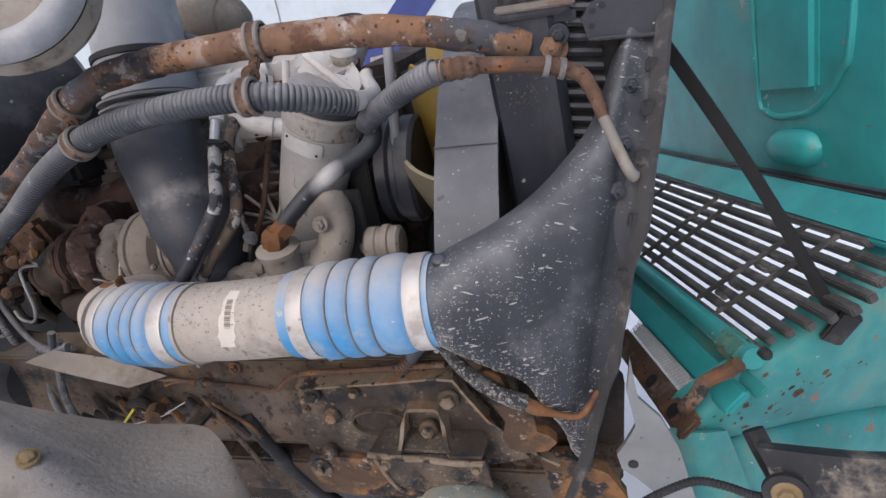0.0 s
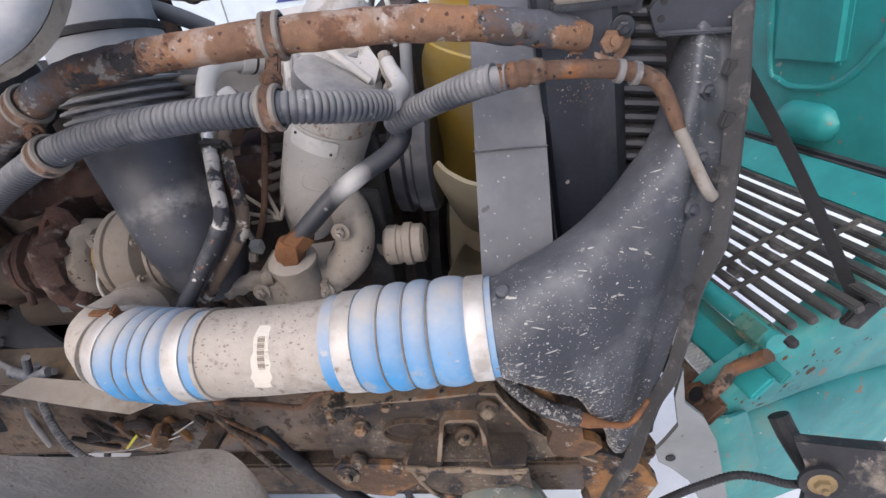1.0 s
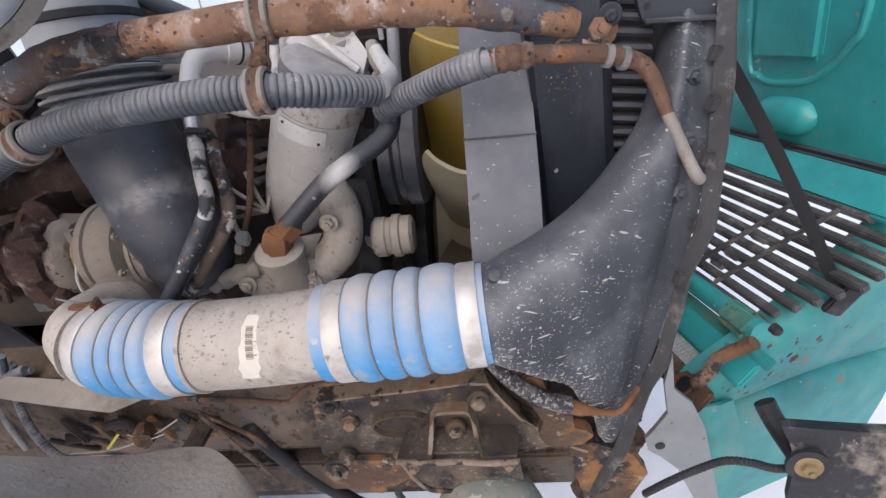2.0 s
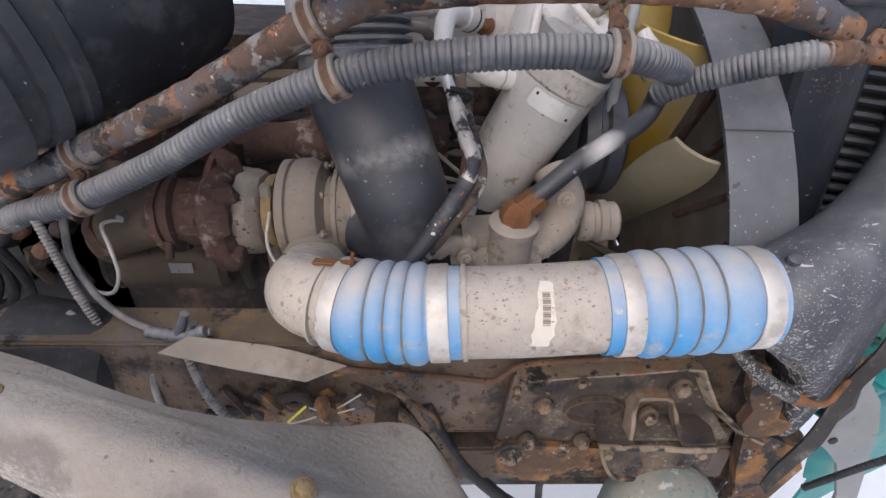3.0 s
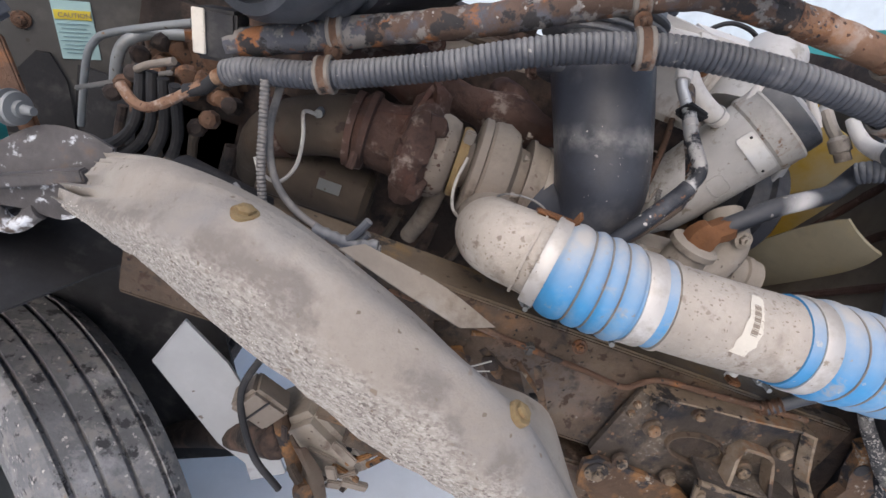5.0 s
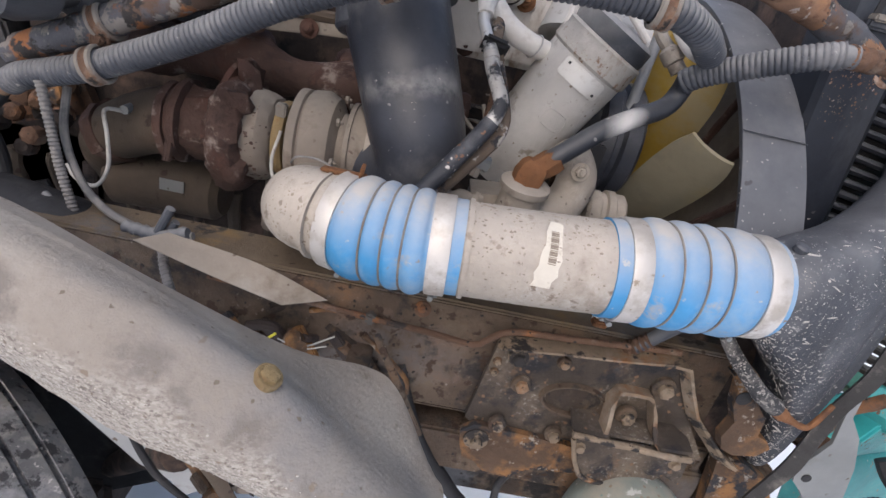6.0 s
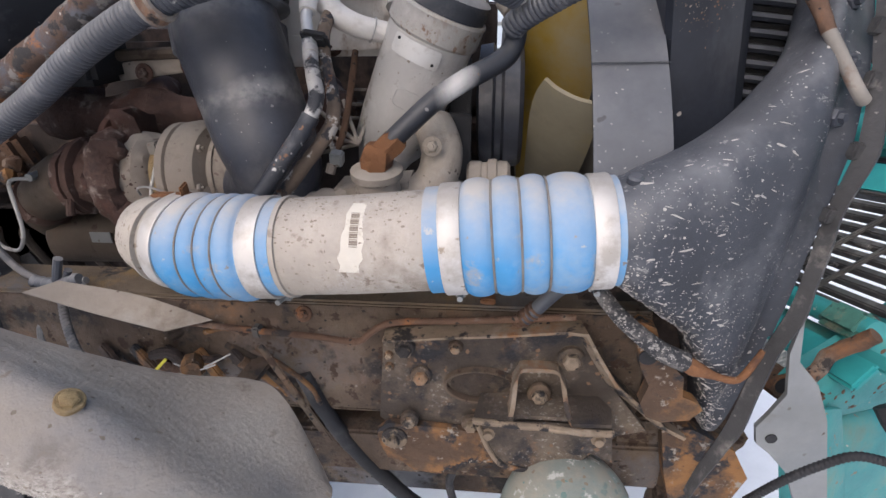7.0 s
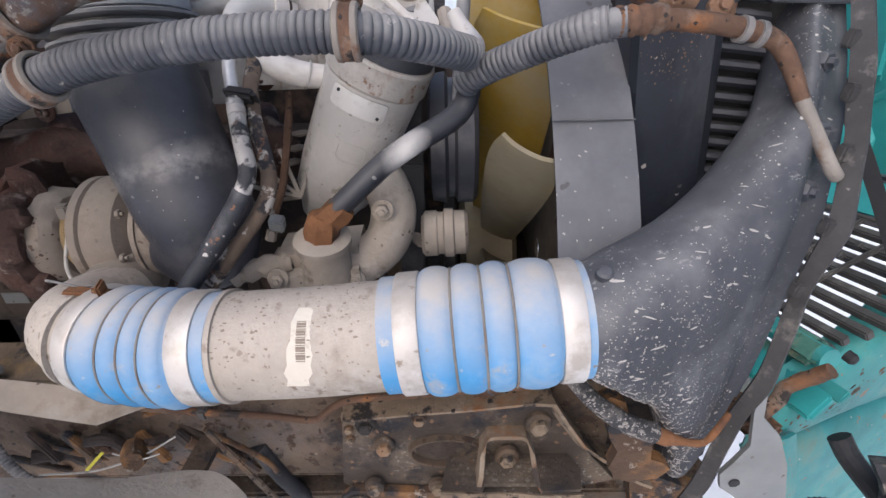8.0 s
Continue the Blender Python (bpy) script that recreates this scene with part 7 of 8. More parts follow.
    upper = [(0.505, 0.584, 0.985), (0.525, 0.590, 1.010), (0.594, 0.617, 1.046), (0.671, 0.646, 1.095), (0.746, 0.672, 1.162), (0.800, 0.690, 1.215)]
    lower = [(0.515, 0.592, 0.935), (0.545, 0.604, 0.940), (0.628, 0.640, 0.930), (0.735, 0.688, 0.915), (0.850, 0.740, 0.890), (0.960, 0.790, 0.860)]
    rows = []
    for a, b in zip(upper, lower):
        a, b = V(a), V(b)
        rows.append([a - face * 0.030 + V((0, 0.01, 0.012)), a, a.lerp(b, 0.18) + face * 0.012, a.lerp(b, 0.5) + face * 0.017, a.lerp(b, 0.85) + face * 0.010, b, b - face * 0.012 + V((0, 0, -0.004))])
    pillar_geo = Geo().sheet(rows, 0.006, 5)
    pillar = part("corner_pillar", pillar_geo, m_tealdirty, t, "rounded chipped teal corner pillar", sharp=60)
    tagged(part("rust_chip", splatter(pillar_geo, 90, (0, 0.3, 0), [(0.60, 1.00, 0.05, 0.025, 0.0012, 0.009), (0.70, 1.02, 0.06, 0.03, 0.0010, 0.007), (0.54, 0.97, 0.02, 0.02, 0.001, 0.006)], random.Random(14), 0.3, 0.0004, (1, 0, 0.7)), m_rust, pillar), "brown rust chips", kind="stuff")
    rows = []
    for b in lower[1:]:
        b = V(b)
        rows.append([b - face * 0.006 + V((0, 0, 0.006)), b + face * 0.016 + V((0, 0, -0.010)), b + face * 0.022 + V((0.006, 0, -0.08)), b + face * 0.004 + V((0.02, 0, -0.32))])
    part("lower_lip", Geo().sheet(rows, 0.005, 4), m_tealdirty, t, "folded teal lip under the pillar")
    rows = [[(0.485, 0.570, 1.000), (0.520, 0.560, 1.005), (0.560, 0.585, 0.985)], [(0.488, 0.572, 0.960), (0.528, 0.558, 0.965), (0.575, 0.588, 0.945)], [(0.505, 0.575, 0.890), (0.545, 0.560, 0.895), (0.598, 0.592, 0.88)], [(0.53, 0.58, 0.80), (0.575, 0.565, 0.80), (0.63, 0.60, 0.79)]]
    part("corner_foot", Geo().sheet(rows, 0.006, 4), m_tealdirty, t)
    part("rubber_stop", Geo().lathe([(0, 0.008), (0.010, 0.008), (0.014, 0.005)], (0.604, 0.607, 1.106), face, 14), m_dark, t)
    # honeycomb strip
    g = Geo()
    for i in range(30):
        for j in range(4):
            c = P(0.030 + 0.0085 * i + (0.00425 if j % 2 else 0), -0.124 + 0.0075 * j)
            for k in range(6):
                a, b = radians(60 * k + 30), radians(60 * k + 90)
                g.tube([c + (CU * math.cos(a) + CV * math.sin(a)) * 0.0046, c + (CU * math.cos(b) + CV * math.sin(b)) * 0.0046], 0.0010, 4, 0.02, False)
    part("mesh_strip", g, m_mesh, t, "pale honeycomb mesh strip")
    g = Geo().box(P(0.15, -0.112, -0.012), (0.28, 0.03, 0.004), m, 0.001)
    part("mesh_backing", g, m_mesh, t)
    return t


cab()
t = thing("prop_strap", "black flat strap across the opened cab", "strap", (0.72, 0.63, 1.13))
g, rows = Geo(), []
for i in range(13):
    k = i / 12
    c = V((0.704, 0.640, 1.130)).lerp(V((0.465, 0.702, 1.528)), k) + V((0.006, 0, 0.004)) * math.sin(math.pi * k)
    w = V((0.7, -0.5, 0.45)).normalized() * 0.0085
    rows.append([c - w, c + w, c + w + V((0.002, 0.004, 0)), c - w + V((0.002, 0.004, 0))])
part("strap", g.rings(rows, True, True), m_dark, t)
part("anchor", Geo().bolt((0.466, 0.698, 1.526), (-0.3, -1, 0.2), 0.007), m_rust, t)
part("end_fitting", Geo().box((0.706, 0.634, 1.124), (0.03, 0.012, 0.05), pose(0, 0, 0, 0, 25, 0).to_3x3(), 0.003), m_dark, t)

t = thing("hinge_plate", "rusty steel cab hinge plate with holes", "hinge", (0.50, 0.53, 1.0))
P = lambda a, b, up=0.0: CO + CU * a + CV * b - CN * up
hm = Matrix((CU, CV, CN)).transposed()
part("plate", Geo().box(P(0.12, -0.152, 0.004), (0.32, 0.042, 0.010), hm, 0.004), m_rust, t)
part("rod", Geo().tube([P(-0.01, -0.14, 0.015), P(-0.02, -0.115, 0.022), P(-0.015, -0.09, 0.024), P(-0.03, -0.06, 0.024), P(-0.045, -0.04, 0.03)], 0.010, 10, rough=0.25), m_rust, t)
for a in (0.095, 0.008):
    part("hole", Geo().lathe([(0, 0.013), (0.0015, 0.0125), (0.0018, 0.002)], P(a, -0.153, 0.0095), -CN, 20), m_dark, t)
    part("hole_rim", Geo().lathe([(0, 0.0125), (0.004, 0.0135), (0.004, 0.017), (0, 0.018)], P(a, -0.153, 0.0085), -CN, 20, False), m_rust, t)

t.location += V((-0.004, -0.014, 0.019))

t = thing("tilt_arm", "grey zinc steel tilt arm with a round hole", "arm", (0.46, 0.48, 0.9))
g = Geo().prism([(0.418, 1.19), (0.428, 1.13), (0.455, 1.10), (0.478, 1.05), (0.500, 0.97), (0.525, 0.88), (0.535, 0.80), (0.505, 0.80), (0.488, 0.89), (0.455, 0.965), (0.428, 0.995), (0.410, 1.01), (0.404, 1.035), (0.414, 1.055), (0.426, 1.085), (0.415, 1.14)], (0, 0.490, 0), (1, 0, 0), (0, 0, 1), 0.006)
part("arm", g, m_steel, t)
part("hole", Geo().lathe([(0, 0.0065), (0.0015, 0.0065)], (0.424, 0.4835, 1.020), (0, -1, 0.0), 20), m_dark, t)

t = thing("headlamp_bracket", "black broken headlamp bracket with a bolt", "bracket", (0.60, 0.45, 0.95))
g = Geo().sheet([[(0.56, 0.47, 1.07), (0.575, 0.45, 1.03), (0.58, 0.44, 0.95)], [(0.66, 0.44, 1.09), (0.66, 0.42, 1.03), (0.655, 0.41, 0.94)], [(0.76, 0.42, 1.12), (0.76, 0.39, 1.05), (0.75, 0.38, 0.94)]], 0.02, 4)
part("shell", g, m_dirtyblack, t)
part("ring", Geo().lathe([(0, 0.024), (0.006, 0.024), (0.008, 0.014)], (0.583, 0.440, 1.036), (-0.2, -1, 0.2), 20), m_dark, t)
part("bolt", Geo().bolt((0.582, 0.434, 1.038), (-0.2, -1, 0.2), 0.009), m_tan, t)
part("pipe", Geo().tube([(0.41, 0.47, 0.93), (0.432, 0.455, 0.983), (0.46, 0.45, 1.015), (0.49, 0.448, 1.035), (0.522, 0.446, 1.032), (0.556, 0.446, 1.018), (0.60, 0.46, 1.0)], lambda s, n: 0.0050 + 0.0005 * math.sin(s * 1200), 12, 0.0012), m_dark, t)
part("support", Geo().tube([(0.60, 0.47, 1.0), (0.59, 0.52, 1.01), (0.58, 0.54, 1.03)], 0.014, 10), m_dark, t)


# ---- behind the mudguard ----
t = thing("heat_shield", "pale dusty flat shield strip above the rail", "shield", (-0.36, 0.53, 1.12))
part("strip", Geo().sheet([[(-0.465, 0.482, 1.182), (-0.44, 0.51, 1.183)], [(-0.382, 0.482, 1.157), (-0.334, 0.51, 1.166)], [(-0.298, 0.482, 1.135), (-0.251, 0.51, 1.135)]], 0.002, 6), m_heatshield, t)
part("foot", Geo().bar((-0.36, 0.525, 1.13), (-0.37, 0.505, 1.147), 0.03, 0.006, up=(1, 0, 0)), m_railrust, t)

t = thing("brake_line", "thin rusty brake line clipped along the rail", "pipe", (-0.05, 0.515, 1.1))
part("line", Geo().tube([(-0.40, 0.525, 1.128), (-0.30, 0.520, 1.124), (-0.20, 0.512, 1.121), (-0.12, 0.505, 1.121), (-0.066, 0.498, 1.121), (-0.048, 0.498, 1.135), (-0.02, 0.502, 1.148), (0.06, 0.505, 1.152), (0.13, 0.505, 1.158), (0.19, 0.505, 1.163)], 0.0042, 10), m_rust, t)
part("clip", Geo().box((-0.196, 0.512, 1.121), (0.012, 0.014, 0.016), bevel=0.003), m_grey, t)

t = thing("wiring_loom", "dusty wires and cable ties in a knot", "cable", (-0.45, 0.52, 1.10))
looms = [
    [(-0.60, 0.60, 1.30), (-0.595, 0.58, 1.25), (-0.575, 0.57, 1.20), (-0.54, 0.555, 1.175), (-0.50, 0.54, 1.168), (-0.458, 0.53, 1.166), (-0.42, 0.528, 1.176)],
    [(-0.62, 0.57, 1.17), (-0.57, 0.555, 1.143), (-0.52, 0.54, 1.140), (-0.48, 0.532, 1.152), (-0.452, 0.528, 1.172), (-0.440, 0.528, 1.190)],
    [(-0.458, 0.530, 1.166), (-0.44, 0.50, 1.140), (-0.41, 0.47, 1.11), (-0.37, 0.45, 1.085), (-0.33, 0.45, 1.07)],
    [(-0.50, 0.54, 1.15), (-0.505, 0.53, 1.12), (-0.51, 0.52, 1.08), (-0.50, 0.51, 1.03)],
    [(-0.61, 0.57, 1.31), (-0.60, 0.565, 1.26), (-0.59, 0.56, 1.21), (-0.575, 0.555, 1.16)],
]
for i, pts in enumerate(looms):
    part("wire", Geo().tube(pts, (lambda s, n: 0.0055 + 0.0007 * math.sin(2 * math.pi * s / 0.005)) if i in (2, 4) else 0.0048, 10, 0.0014 if i in (2, 4) else 0.006), m_wire if i != 1 else m_conduit, t)
part("cable_tie", Geo().tube([(-0.45, 0.522, 1.168), (-0.43, 0.515, 1.172), (-0.412, 0.518, 1.168), (-0.42, 0.522, 1.158), (-0.44, 0.524, 1.160)], 0.0012, 6), m_cable, t)
part("taped_joint", Geo().tube([(-0.505, 0.538, 1.165), (-0.458, 0.526, 1.170), (-0.424, 0.523, 1.181)], lambda q, n: 0.0078 + 0.001 * math.sin(q * 500), 12, 0.003, rough=0.06), m_conduit, t, "dusty taped joint")
part("joint_branch", Geo().tube([(-0.462, 0.527, 1.170), (-0.452, 0.524, 1.190), (-0.444, 0.524, 1.208)], 0.0055, 10, rough=0.05), m_conduit, t)
part("white_wire", Geo().tube([(-0.37, 0.46, 1.082), (-0.32, 0.475, 1.068), (-0.27, 0.49, 1.075), (-0.235, 0.505, 1.088)], 0.0011, 8), m_cable, t)
part("yellow_tag", Geo().bar((-0.325, 0.47, 1.075), (-0.30, 0.475, 1.10), 0.0035, 0.0015), m_amber, t)

t = thing("air_hose", "black rubber air hoses hanging under the rail", "hose", (-0.05, 0.55, 0.75))
part("hose", Geo().tube([(-0.150, 0.520, 1.05), (-0.128, 0.520, 0.99), (-0.100, 0.522, 0.93), (-0.060, 0.525, 0.87), (-0.005, 0.530, 0.80), (0.06, 0.54, 0.74)], 0.011, 12, rough=0.06), m_dark, t)
part("thin_hose", Geo().tube([(0.095, 0.53, 0.945), (0.06, 0.525, 0.91), (0.04, 0.53, 0.86), (0.045, 0.54, 0.80)], 0.006, 10), m_dark, t)
part("hanger_strip", Geo().bar((-0.185, 0.490, 1.115), (-0.105, 0.470, 0.985), 0.010, 0.003, up=(1, 0, 0.4)), m_railrust, t)

t = thing("steering_joint", "muddy steering linkage and clutter below the rail", "steering linkage", (-0.45, 0.60, 0.75))
part("box", Geo().box((-0.40, 0.66, 0.72), (0.16, 0.12, 0.14), pose(0, 0, 0, 10, 35, 0).to_3x3(), 0.015), m_cast, t)
part("rod", Geo().tube([(-0.50, 0.62, 0.80), (-0.44, 0.60, 0.70), (-0.36, 0.585, 0.60), (-0.28, 0.58, 0.52)], 0.014, 12, rough=0.08), m_hookrust, t)
rnd = random.Random(9)
for k in range(22):
    c = V((-0.46 + 0.17 * rnd.random(), 0.57 + 0.05 * rnd.random(), 0.79 - 0.15 * rnd.random()))
    d = V((rnd.uniform(-0.05, 0.06), rnd.uniform(-0.02, 0.02), rnd.uniform(-0.05, 0.03)))
    part("muddy_link", Geo().bar(c, c + d, rnd.uniform(0.008, 0.022), rnd.uniform(0.005, 0.012)), rnd.choice((m_turbo, m_hookrust, m_grimeshade, m_raildark)), t)
part("muddy_block", Geo().box((-0.515, 0.605, 0.795), (0.075, 0.05, 0.062), pose(0, 0, 0, 0, 32, 10).to_3x3(), 0.007), m_turbo, t, "mud-dusted steel block")
part("block_groove", Geo().box((-0.515, 0.579, 0.795), (0.004, 0.003, 0.060), pose(0, 0, 0, 0, 32, 10).to_3x3(), 0.001), m_dark, t)
part("bent_plate", Geo().sheet([[(-0.45, 0.585, 0.765), (-0.435, 0.570, 0.76), (-0.425, 0.575, 0.755)], [(-0.42, 0.59, 0.72), (-0.40, 0.565, 0.715), (-0.385, 0.572, 0.72)], [(-0.40, 0.59, 0.66), (-0.375, 0.57, 0.655), (-0.36, 0.575, 0.66)]], 0.006, 4), m_exhaust, t, "bent brown bracket plate")
part("hose", Geo().tube([(-0.53, 0.60, 0.90), (-0.545, 0.58, 0.82), (-0.50, 0.565, 0.72), (-0.44, 0.56, 0.66)], 0.006, 10), m_dark, t)
part("joint", Geo().lathe([(-0.012, 0.014), (0, 0.020), (0.016, 0.019), (0.022, 0.010)], (-0.40, 0.575, 0.66), (0.4, -1, 0.3), 14, rough=0.15), m_hookrust, t)
for i in range(7):
    c = V((-0.33 + 0.03 * (i % 4), 0.52 + 0.012 * i, 1.06 - 0.012 * (i % 3)))
    part("clutter_bolt", Geo().bolt(c, (0.3 - 0.1 * i, -1, 0.4), 0.010 + 0.002 * (i % 3)), m_railrust if i % 2 else m_rust, t)
# box out of sight behind the tyre, added to shade the ground
part("unseen_axle", Geo().box((-0.80, 1.20, 0.25), (0.14, 0.8, 0.14), bevel=0.02), m_grimeshade, t)
part("strut", Geo().tube([(-0.47, 0.60, 0.72), (-0.58, 0.72, 0.56), (-0.74, 0.85, 0.34)], 0.03, 12), m_grimeshade, t)

t = thing("white_cover", "pale grey flat plate behind the tyre", "plate", (-0.64, 0.64, 0.60))
part("plate", Geo().prism([(-0.727, 0.728), (-0.686, 0.835), (-0.60, 0.775), (-0.50, 0.66), (-0.44, 0.56), (-0.50, 0.515), (-0.52, 0.555), (-0.58, 0.585)], (0, 0.65, 0), (1, 0, 0), (0, 0.05, 1), 0.006), m_pale, t)
part("folded_edge", Geo().bar((-0.727, 0.683, 0.728), (-0.686, 0.689, 0.835), 0.004, 0.010), m_pale, t)
for x, z in ((-0.60, 0.70), (-0.545, 0.665)):
    part("bolt_hole", Geo().lathe([(0, 0.0045), (0.001, 0.0044), (0.0012, 0.0005)], (x, 0.649 + 0.05 * z, z), (0, -1, 0), 12), m_dark, t)

t = thing("wheel_liner", "black plastic liner around the wheel arch", "wheel liner", (-0.9, 0.8, 0.5))
g = Geo()
rows = []
for i in range(9):
    a = radians(72 + 80 * i / 8)
    rows.append([V((-0.965, 0.60, 0.375)) + V((math.cos(a) * 0.87, math.cos(a) * -0.25, math.sin(a))) * 0.60 + V((0.3, 0.95, 0)) * d for d in (-0.16, 0.0, 0.2)])
g.sheet(rows, 0.006, 2)
part("arch", g, m_dark, t)
g = Geo().prism([(-1.24, 0.50), (-1.10, 0.35), (-0.95, 0.30), (-0.72, 0.95), (-0.72, 1.14), (-1.24, 1.14)], (0, 0.86, 0), (1, 0, 0), (0, 0, 1), 0.01)
part("inner_wall", g, m_dark, t)

t = thing("valve_panel", "olive grey back panel with valves and pipes", "panel", (-1.0, 0.86, 1.1))
part("panel", Geo().box((-0.90, 0.905, 1.30), (0.46, 0.02, 0.62), pose(0, 0, 0, 0, 0, 25).to_3x3(), 0.004), m_grey, t)
part("opening", Geo().prism([(-0.190, 1.11), (-0.165, 1.148), (-0.146, 1.150), (-0.121, 1.110), (-0.113, 1.075), (-0.10, 1.0), (-0.20, 1.0)], (-0.8944, 0.8932, 0), (0.906, 0.423, 0), (0, 0, 1), 0.005), m_dark, t, "black opening in the panel")
part("pipe_rail", Geo().tube([(-0.927, 0.76, 1.08), (-0.926, 0.76, 1.183), (-0.917, 0.76, 1.216), (-0.896, 0.755, 1.237), (-0.826, 0.74, 1.275), (-0.764, 0.72, 1.306)], 0.0055, 12), m_steel, t)
part("pipe_drop", Geo().tube([(-0.870, 0.74, 1.170), (-0.870, 0.74, 1.215), (-0.862, 0.745, 1.241), (-0.84, 0.76, 1.258), (-0.80, 0.78, 1.27)], 0.0085, 12), m_steel, t)
part("cross_bar", Geo().bar((-0.905, 0.705, 1.160), (-0.772, 0.70, 1.236), 0.007, 0.006), m_wire, t)
rnd = random.Random(44)
for k in range(22):
    c = V((-0.865 + 0.14 * rnd.random(), 0.77 + 0.03 * rnd.random(), 1.185 + 0.075 * rnd.random()))
    part("rusty_lump", Geo().lathe([(-0.010, 0.008), (0, 0.015), (0.012, 0.013), (0.020, 0.006)], c, (rnd.uniform(-1, 1), -1, rnd.uniform(-0.6, 0.8)), 8, rough=0.3), rnd.choice((m_rust, m_rusty, m_grimeshade, m_hookrust)), t)
part("manifold_block", Geo().box((-0.79, 0.815, 1.225), (0.15, 0.05, 0.10), pose(0, 0, 0, 0, -18, 10).to_3x3(), 0.012), m_rust, t)
part("strap_pipe", Geo().tube([(-0.80, 0.66, 1.235), (-0.78, 0.65, 1.25), (-0.745, 0.64, 1.27)], 0.005, 10, rough=0.1), m_turbo, t)
for i in range(9):
    c = V((-0.86 + 0.022 * i, 0.72 - 0.008 * (i % 4), 1.17 + 0.022 * (i % 3)))
    part("valve", Geo().lathe([(0, 0.010), (0.01, 0.014), (0.03, 0.012), (0.034, 0.007)], c, (0.5 - 0.2 * (i % 5), -1, 0.3), 8), m_rust if i % 2 else m_grimeshade, t)
part("fitting", Geo().tube([(-0.800, 0.625, 1.222), (-0.778, 0.618, 1.208), (-0.755, 0.612, 1.210), (-0.722, 0.608, 1.236), (-0.690, 0.603, 1.268)], 0.0065, 10, rough=0.15), m_rusty, t, "orange rusted pipe union")
part("relay_box", Geo().box((-0.686, 0.625, 1.328), (0.05, 0.045, 0.058), pose(0, 0, 0, 0, -12, 0).to_3x3(), 0.004), m_dark, t)
part("relay_label", Geo().box((-0.704, 0.600, 1.327), (0.015, 0.004, 0.050), pose(0, 0, 0, 0, -12, 0).to_3x3(), 0.001), m_paper, t)
part("regulator", Geo().lathe([(0, 0.024), (0.03, 0.024), (0.034, 0.018)], (-0.90, 0.84, 1.34), (0.1, -1, 0), 18), m_grey, t)
part("block", Geo().box((-0.95, 0.84, 1.45), (0.10, 0.06, 0.07), bevel=0.008), m_dark, t)
for k, z in ((-0.165, 1.29), (-0.02, 1.31), (-0.185, 1.19), (0.05, 1.33)):
    part("stud", Geo().bolt((-0.895 + 0.906 * k, 0.8945 + 0.423 * k, z), (0.423, -0.906, 0), 0.008), m_rust, t)
for k in range(4):
    part("hose", Geo().tube([(-0.74 - 0.02 * k, 0.64 + 0.01 * k, 1.24), (-0.735 - 0.02 * k, 0.66, 1.16), (-0.76 - 0.03 * k, 0.68, 1.10), (-0.80 - 0.05 * k, 0.70, 1.08)], 0.0075, 10), m_dark, t)
part("dark_drum", Geo().lathe([(0, 0.05), (0.01, 0.066), (0.13, 0.068), (0.15, 0.060), (0.158, 0.03)], (-0.71, 0.578, 1.112), (1, -0.12, -0.10), 32), m_dark, t)

t = thing("warning_sticker", "pale blue caution sticker with a yellow band", "sticker", (-0.99, 0.845, 1.15))
SM = pose(-0.998, 0.8465, 1.195, 0, -14, 25)
R3 = SM.to_3x3()
part("sheet", Geo().box(SM @ V((0, 0, 0)), (0.054, 0.002, 0.090), R3, 0.0004), m_sticker, t)
part("band", Geo().box(SM @ V((0, -0.0015, 0.024)), (0.051, 0.002, 0.014), R3, 0.0003), m_caution, t)
lettering("CAUTION", 0.010, m_print, t, SM @ pose(-0.020, -0.003, 0.0205, 90))
for k in range(8):
    part("text_bar", Geo().box(SM @ V((-0.002, -0.0015, 0.010 - 0.0064 * k)), (0.044 - 0.01 * (k % 2), 0.002, 0.0016), R3, 0.0003), m_sky_print, t)

t = thing("step_bracket", "snow-dusted rusty step bracket at the mudguard end", "bracket", (-0.84, 0.53, 1.05))
part("plate", Geo().sheet([[(-0.912, 0.545, 1.105), (-0.885, 0.53, 1.085), (-0.895, 0.52, 1.055)], [(-0.856, 0.56, 1.158), (-0.84, 0.535, 1.105), (-0.845, 0.53, 1.06)], [(-0.802, 0.56, 1.172), (-0.80, 0.54, 1.12), (-0.80, 0.535, 1.06)], [(-0.764, 0.56, 1.164), (-0.762, 0.545, 1.12), (-0.765, 0.54, 1.09)]], 0.012, 5), m_snowrust, t)
part("ridge_bar", Geo().bar((-0.905, 0.525, 1.075), (-0.775, 0.53, 1.135), 0.016, 0.016), m_snowrust, t)
for x, z, r in ((-0.945, 1.012, 0.014), (-0.925, 1.036, 0.012), (-0.888, 1.062, 0.011)):
    part("snow_lump", Geo().lathe([(-0.9 * r, 0.2 * r), (-0.5 * r, 0.8 * r), (0, r), (0.5 * r, 0.75 * r), (0.8 * r, 0.25 * r)], (x, 0.515, z), (0.3, -0.3, 1), 28, rough=0.35), m_snow, t, sharp=85)
part("under_edge", Geo().tube([(-0.955, 0.53, 0.985), (-0.93, 0.525, 1.02), (-0.91, 0.525, 0.985), (-0.885, 0.527, 1.045), (-0.86, 0.53, 1.03), (-0.83, 0.535, 1.06)], 0.011, 12, 0.004, rough=0.3), m_snowrust, t)
part("arm", Geo().bar((-0.918, 0.575, 1.240), (-0.868, 0.570, 1.145), 0.026, 0.008, up=(1, 0, 0)), m_rust, t)
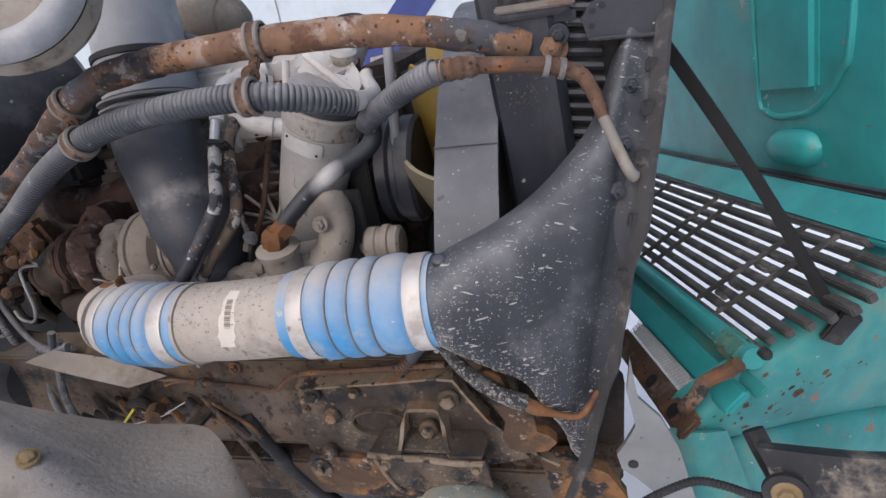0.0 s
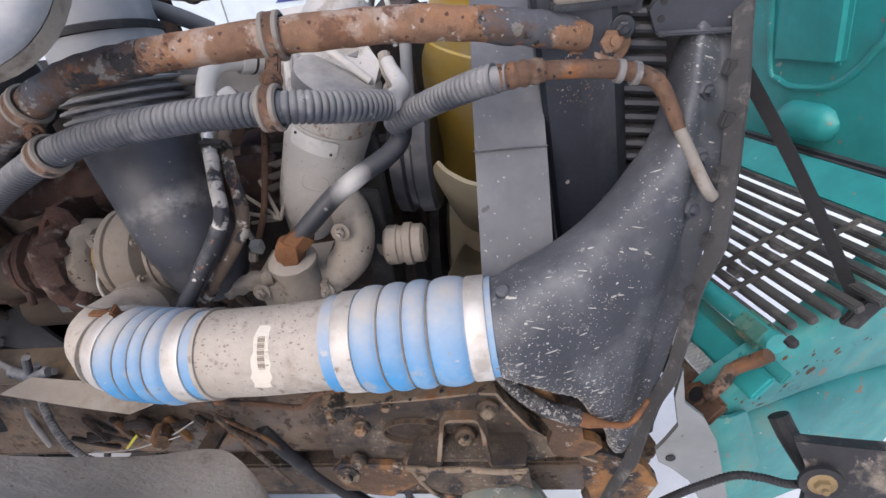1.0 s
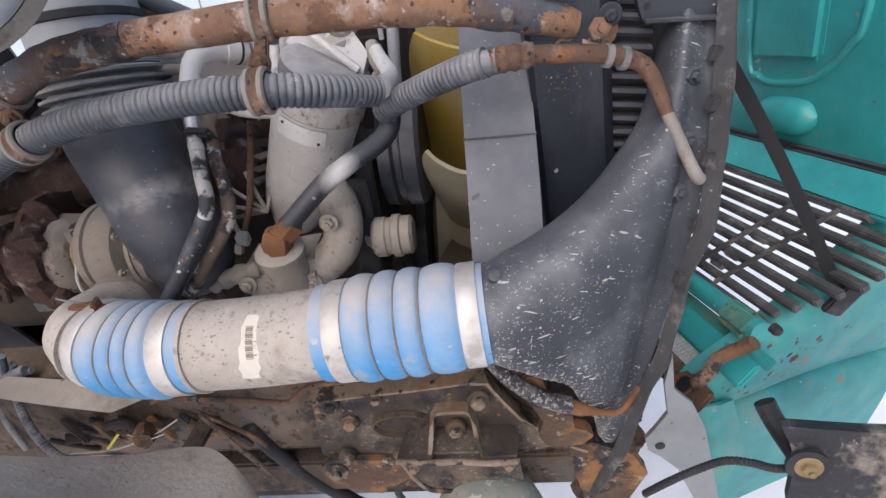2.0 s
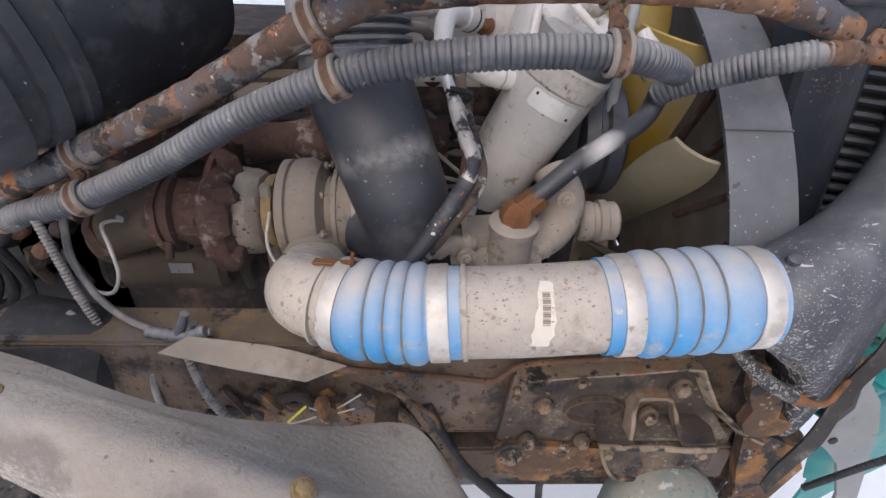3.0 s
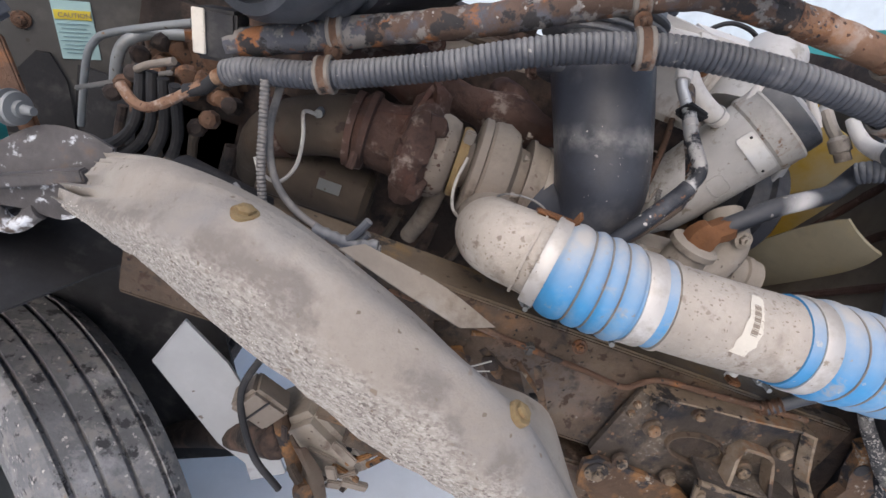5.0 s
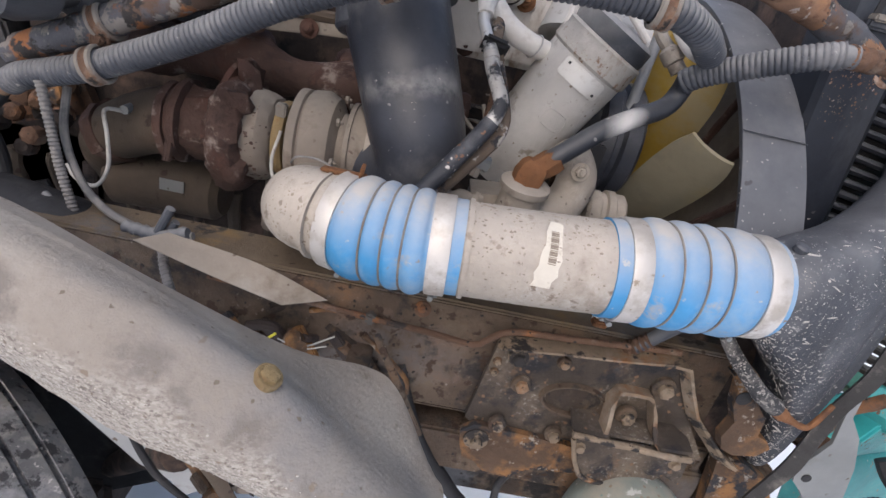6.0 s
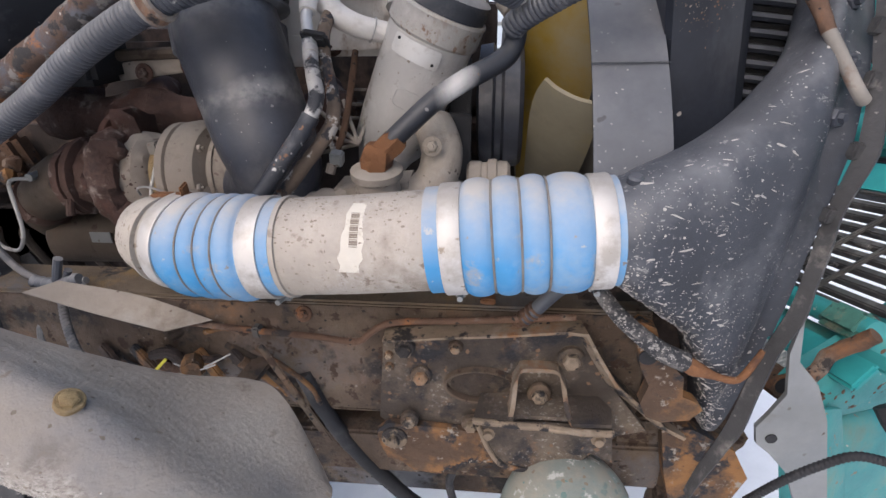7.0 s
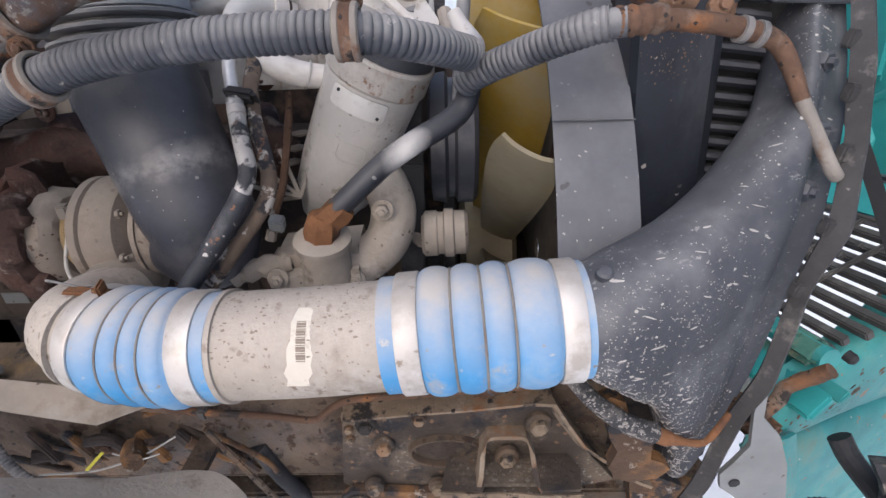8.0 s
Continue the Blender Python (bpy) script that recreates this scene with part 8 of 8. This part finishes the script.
part("disc", Geo().lathe([(-0.010, 0.014), (-0.009, 0.021), (-0.005, 0.022), (-0.004, 0.014), (-0.001, 0.014), (0.001, 0.020), (0.005, 0.019), (0.006, 0.010), (0.012, 0.010), (0.012, 0.006), (0.026, 0.005)], (-0.872, 0.550, 1.176), (1, -0.2, 0.25), 28), m_steel, t, "bolted zinc washers")
part("plug", Geo().box((-0.928, 0.570, 1.270), (0.045, 0.035, 0.040), pose(0, 0, 0, 15, -35, 0).to_3x3(), 0.006), m_conduit, t)
part("plug_end", Geo().box((-0.938, 0.562, 1.238), (0.034, 0.035, 0.034), pose(0, 0, 0, 15, -25, 0).to_3x3(), 0.006), m_conduit, t)
t = thing("boarding_step", "teal painted cab step beside the wheel", "step", (-1.0, 0.52, 0.6))
part("post", Geo().prism([(-0.993, 1.38), (-0.945, 1.38), (-0.952, 1.272), (-0.940, 1.198), (-0.916, 1.107), (-0.956, 1.081), (-1.006, 1.014), (-1.04, 0.99)], (0, 0.60, 0), (1, 0, 0), (0, 0, 1), 0.03), m_teal, t)
part("post_rib", Geo().tube([(-0.965, 0.562, 1.36), (-0.970, 0.562, 1.27), (-0.958, 0.562, 1.20), (-0.94, 0.562, 1.13)], 0.008, 10), m_teal, t)
part("sill", Geo().bar((-1.26, 0.79, 0.435), (-1.09, 0.79, 0.275), 0.03, 0.02), m_teal, t)
part("mud_flap", Geo().prism([(-1.235, 0.46), (-1.205, 0.585), (-1.062, 0.825), (-0.90, 1.02), (-0.80, 1.06), (-0.72, 0.90), (-0.646, 0.693), (-0.52, 0.40), (-0.80, 0.25), (-1.00, 0.27), (-1.10, 0.295)], (0, 0.83, 0), (1, 0, 0), (0, 0, 1), 0.008), m_dark, t, "dark rubber flap")
part("flap_rib", Geo().bar((-1.10, 0.81, 0.74), (-0.86, 0.81, 0.99), 0.012, 0.006, up=(0, 0, 1)), m_dark, t)
part("flap_edge", Geo().bar((-0.93, 0.60, 0.98), (-0.86, 0.60, 1.05), 0.10, 0.006, up=(0, 1, 0)), m_dark, t)

# ---- rusty clutter between the rail and the mudguard ----
t = thing("linkage_clutter", "dark rusty levers, pipes and wires below the rail", "linkage", (-0.33, 0.53, 1.0))
rnd = random.Random(31)
for k in range(11):
    x = -0.44 + 0.024 * k
    p = V((x, 0.500 + rnd.uniform(0, 0.03), 1.09 + rnd.uniform(-0.035, 0.02)))
    q = p + V((rnd.uniform(0.02, 0.06), rnd.uniform(-0.02, 0.03), rnd.uniform(-0.05, 0.02)))
    w = q + V((rnd.uniform(0.0, 0.03), rnd.uniform(0.0, 0.03), rnd.uniform(-0.05, 0.0)))
    part("pipe", Geo().tube([p, q, w], rnd.uniform(0.003, 0.010), 9, 0.006, rough=0.25), rnd.choice((m_hookrust, m_grimeshade, m_raildark)), t)
for k in range(5):
    x = -0.42 + 0.045 * k
    part("lever", Geo().bar((x, 0.515, 1.085), (x + 0.03, 0.505, 1.045 + 0.01 * (k % 3)), 0.018, 0.008), m_hookrust if k % 2 else m_grimeshade, t)
part("pale_wire", Geo().tube([(-0.30, 0.485, 1.085), (-0.27, 0.48, 1.080), (-0.24, 0.478, 1.092)], 0.0009, 6), m_cable, t)
part("joint", Geo().lathe([(0, 0.014), (0.012, 0.016), (0.03, 0.012)], (-0.285, 0.50, 1.075), (0.5, -1, 0.3), 10, rough=0.3), m_hookrust, t)
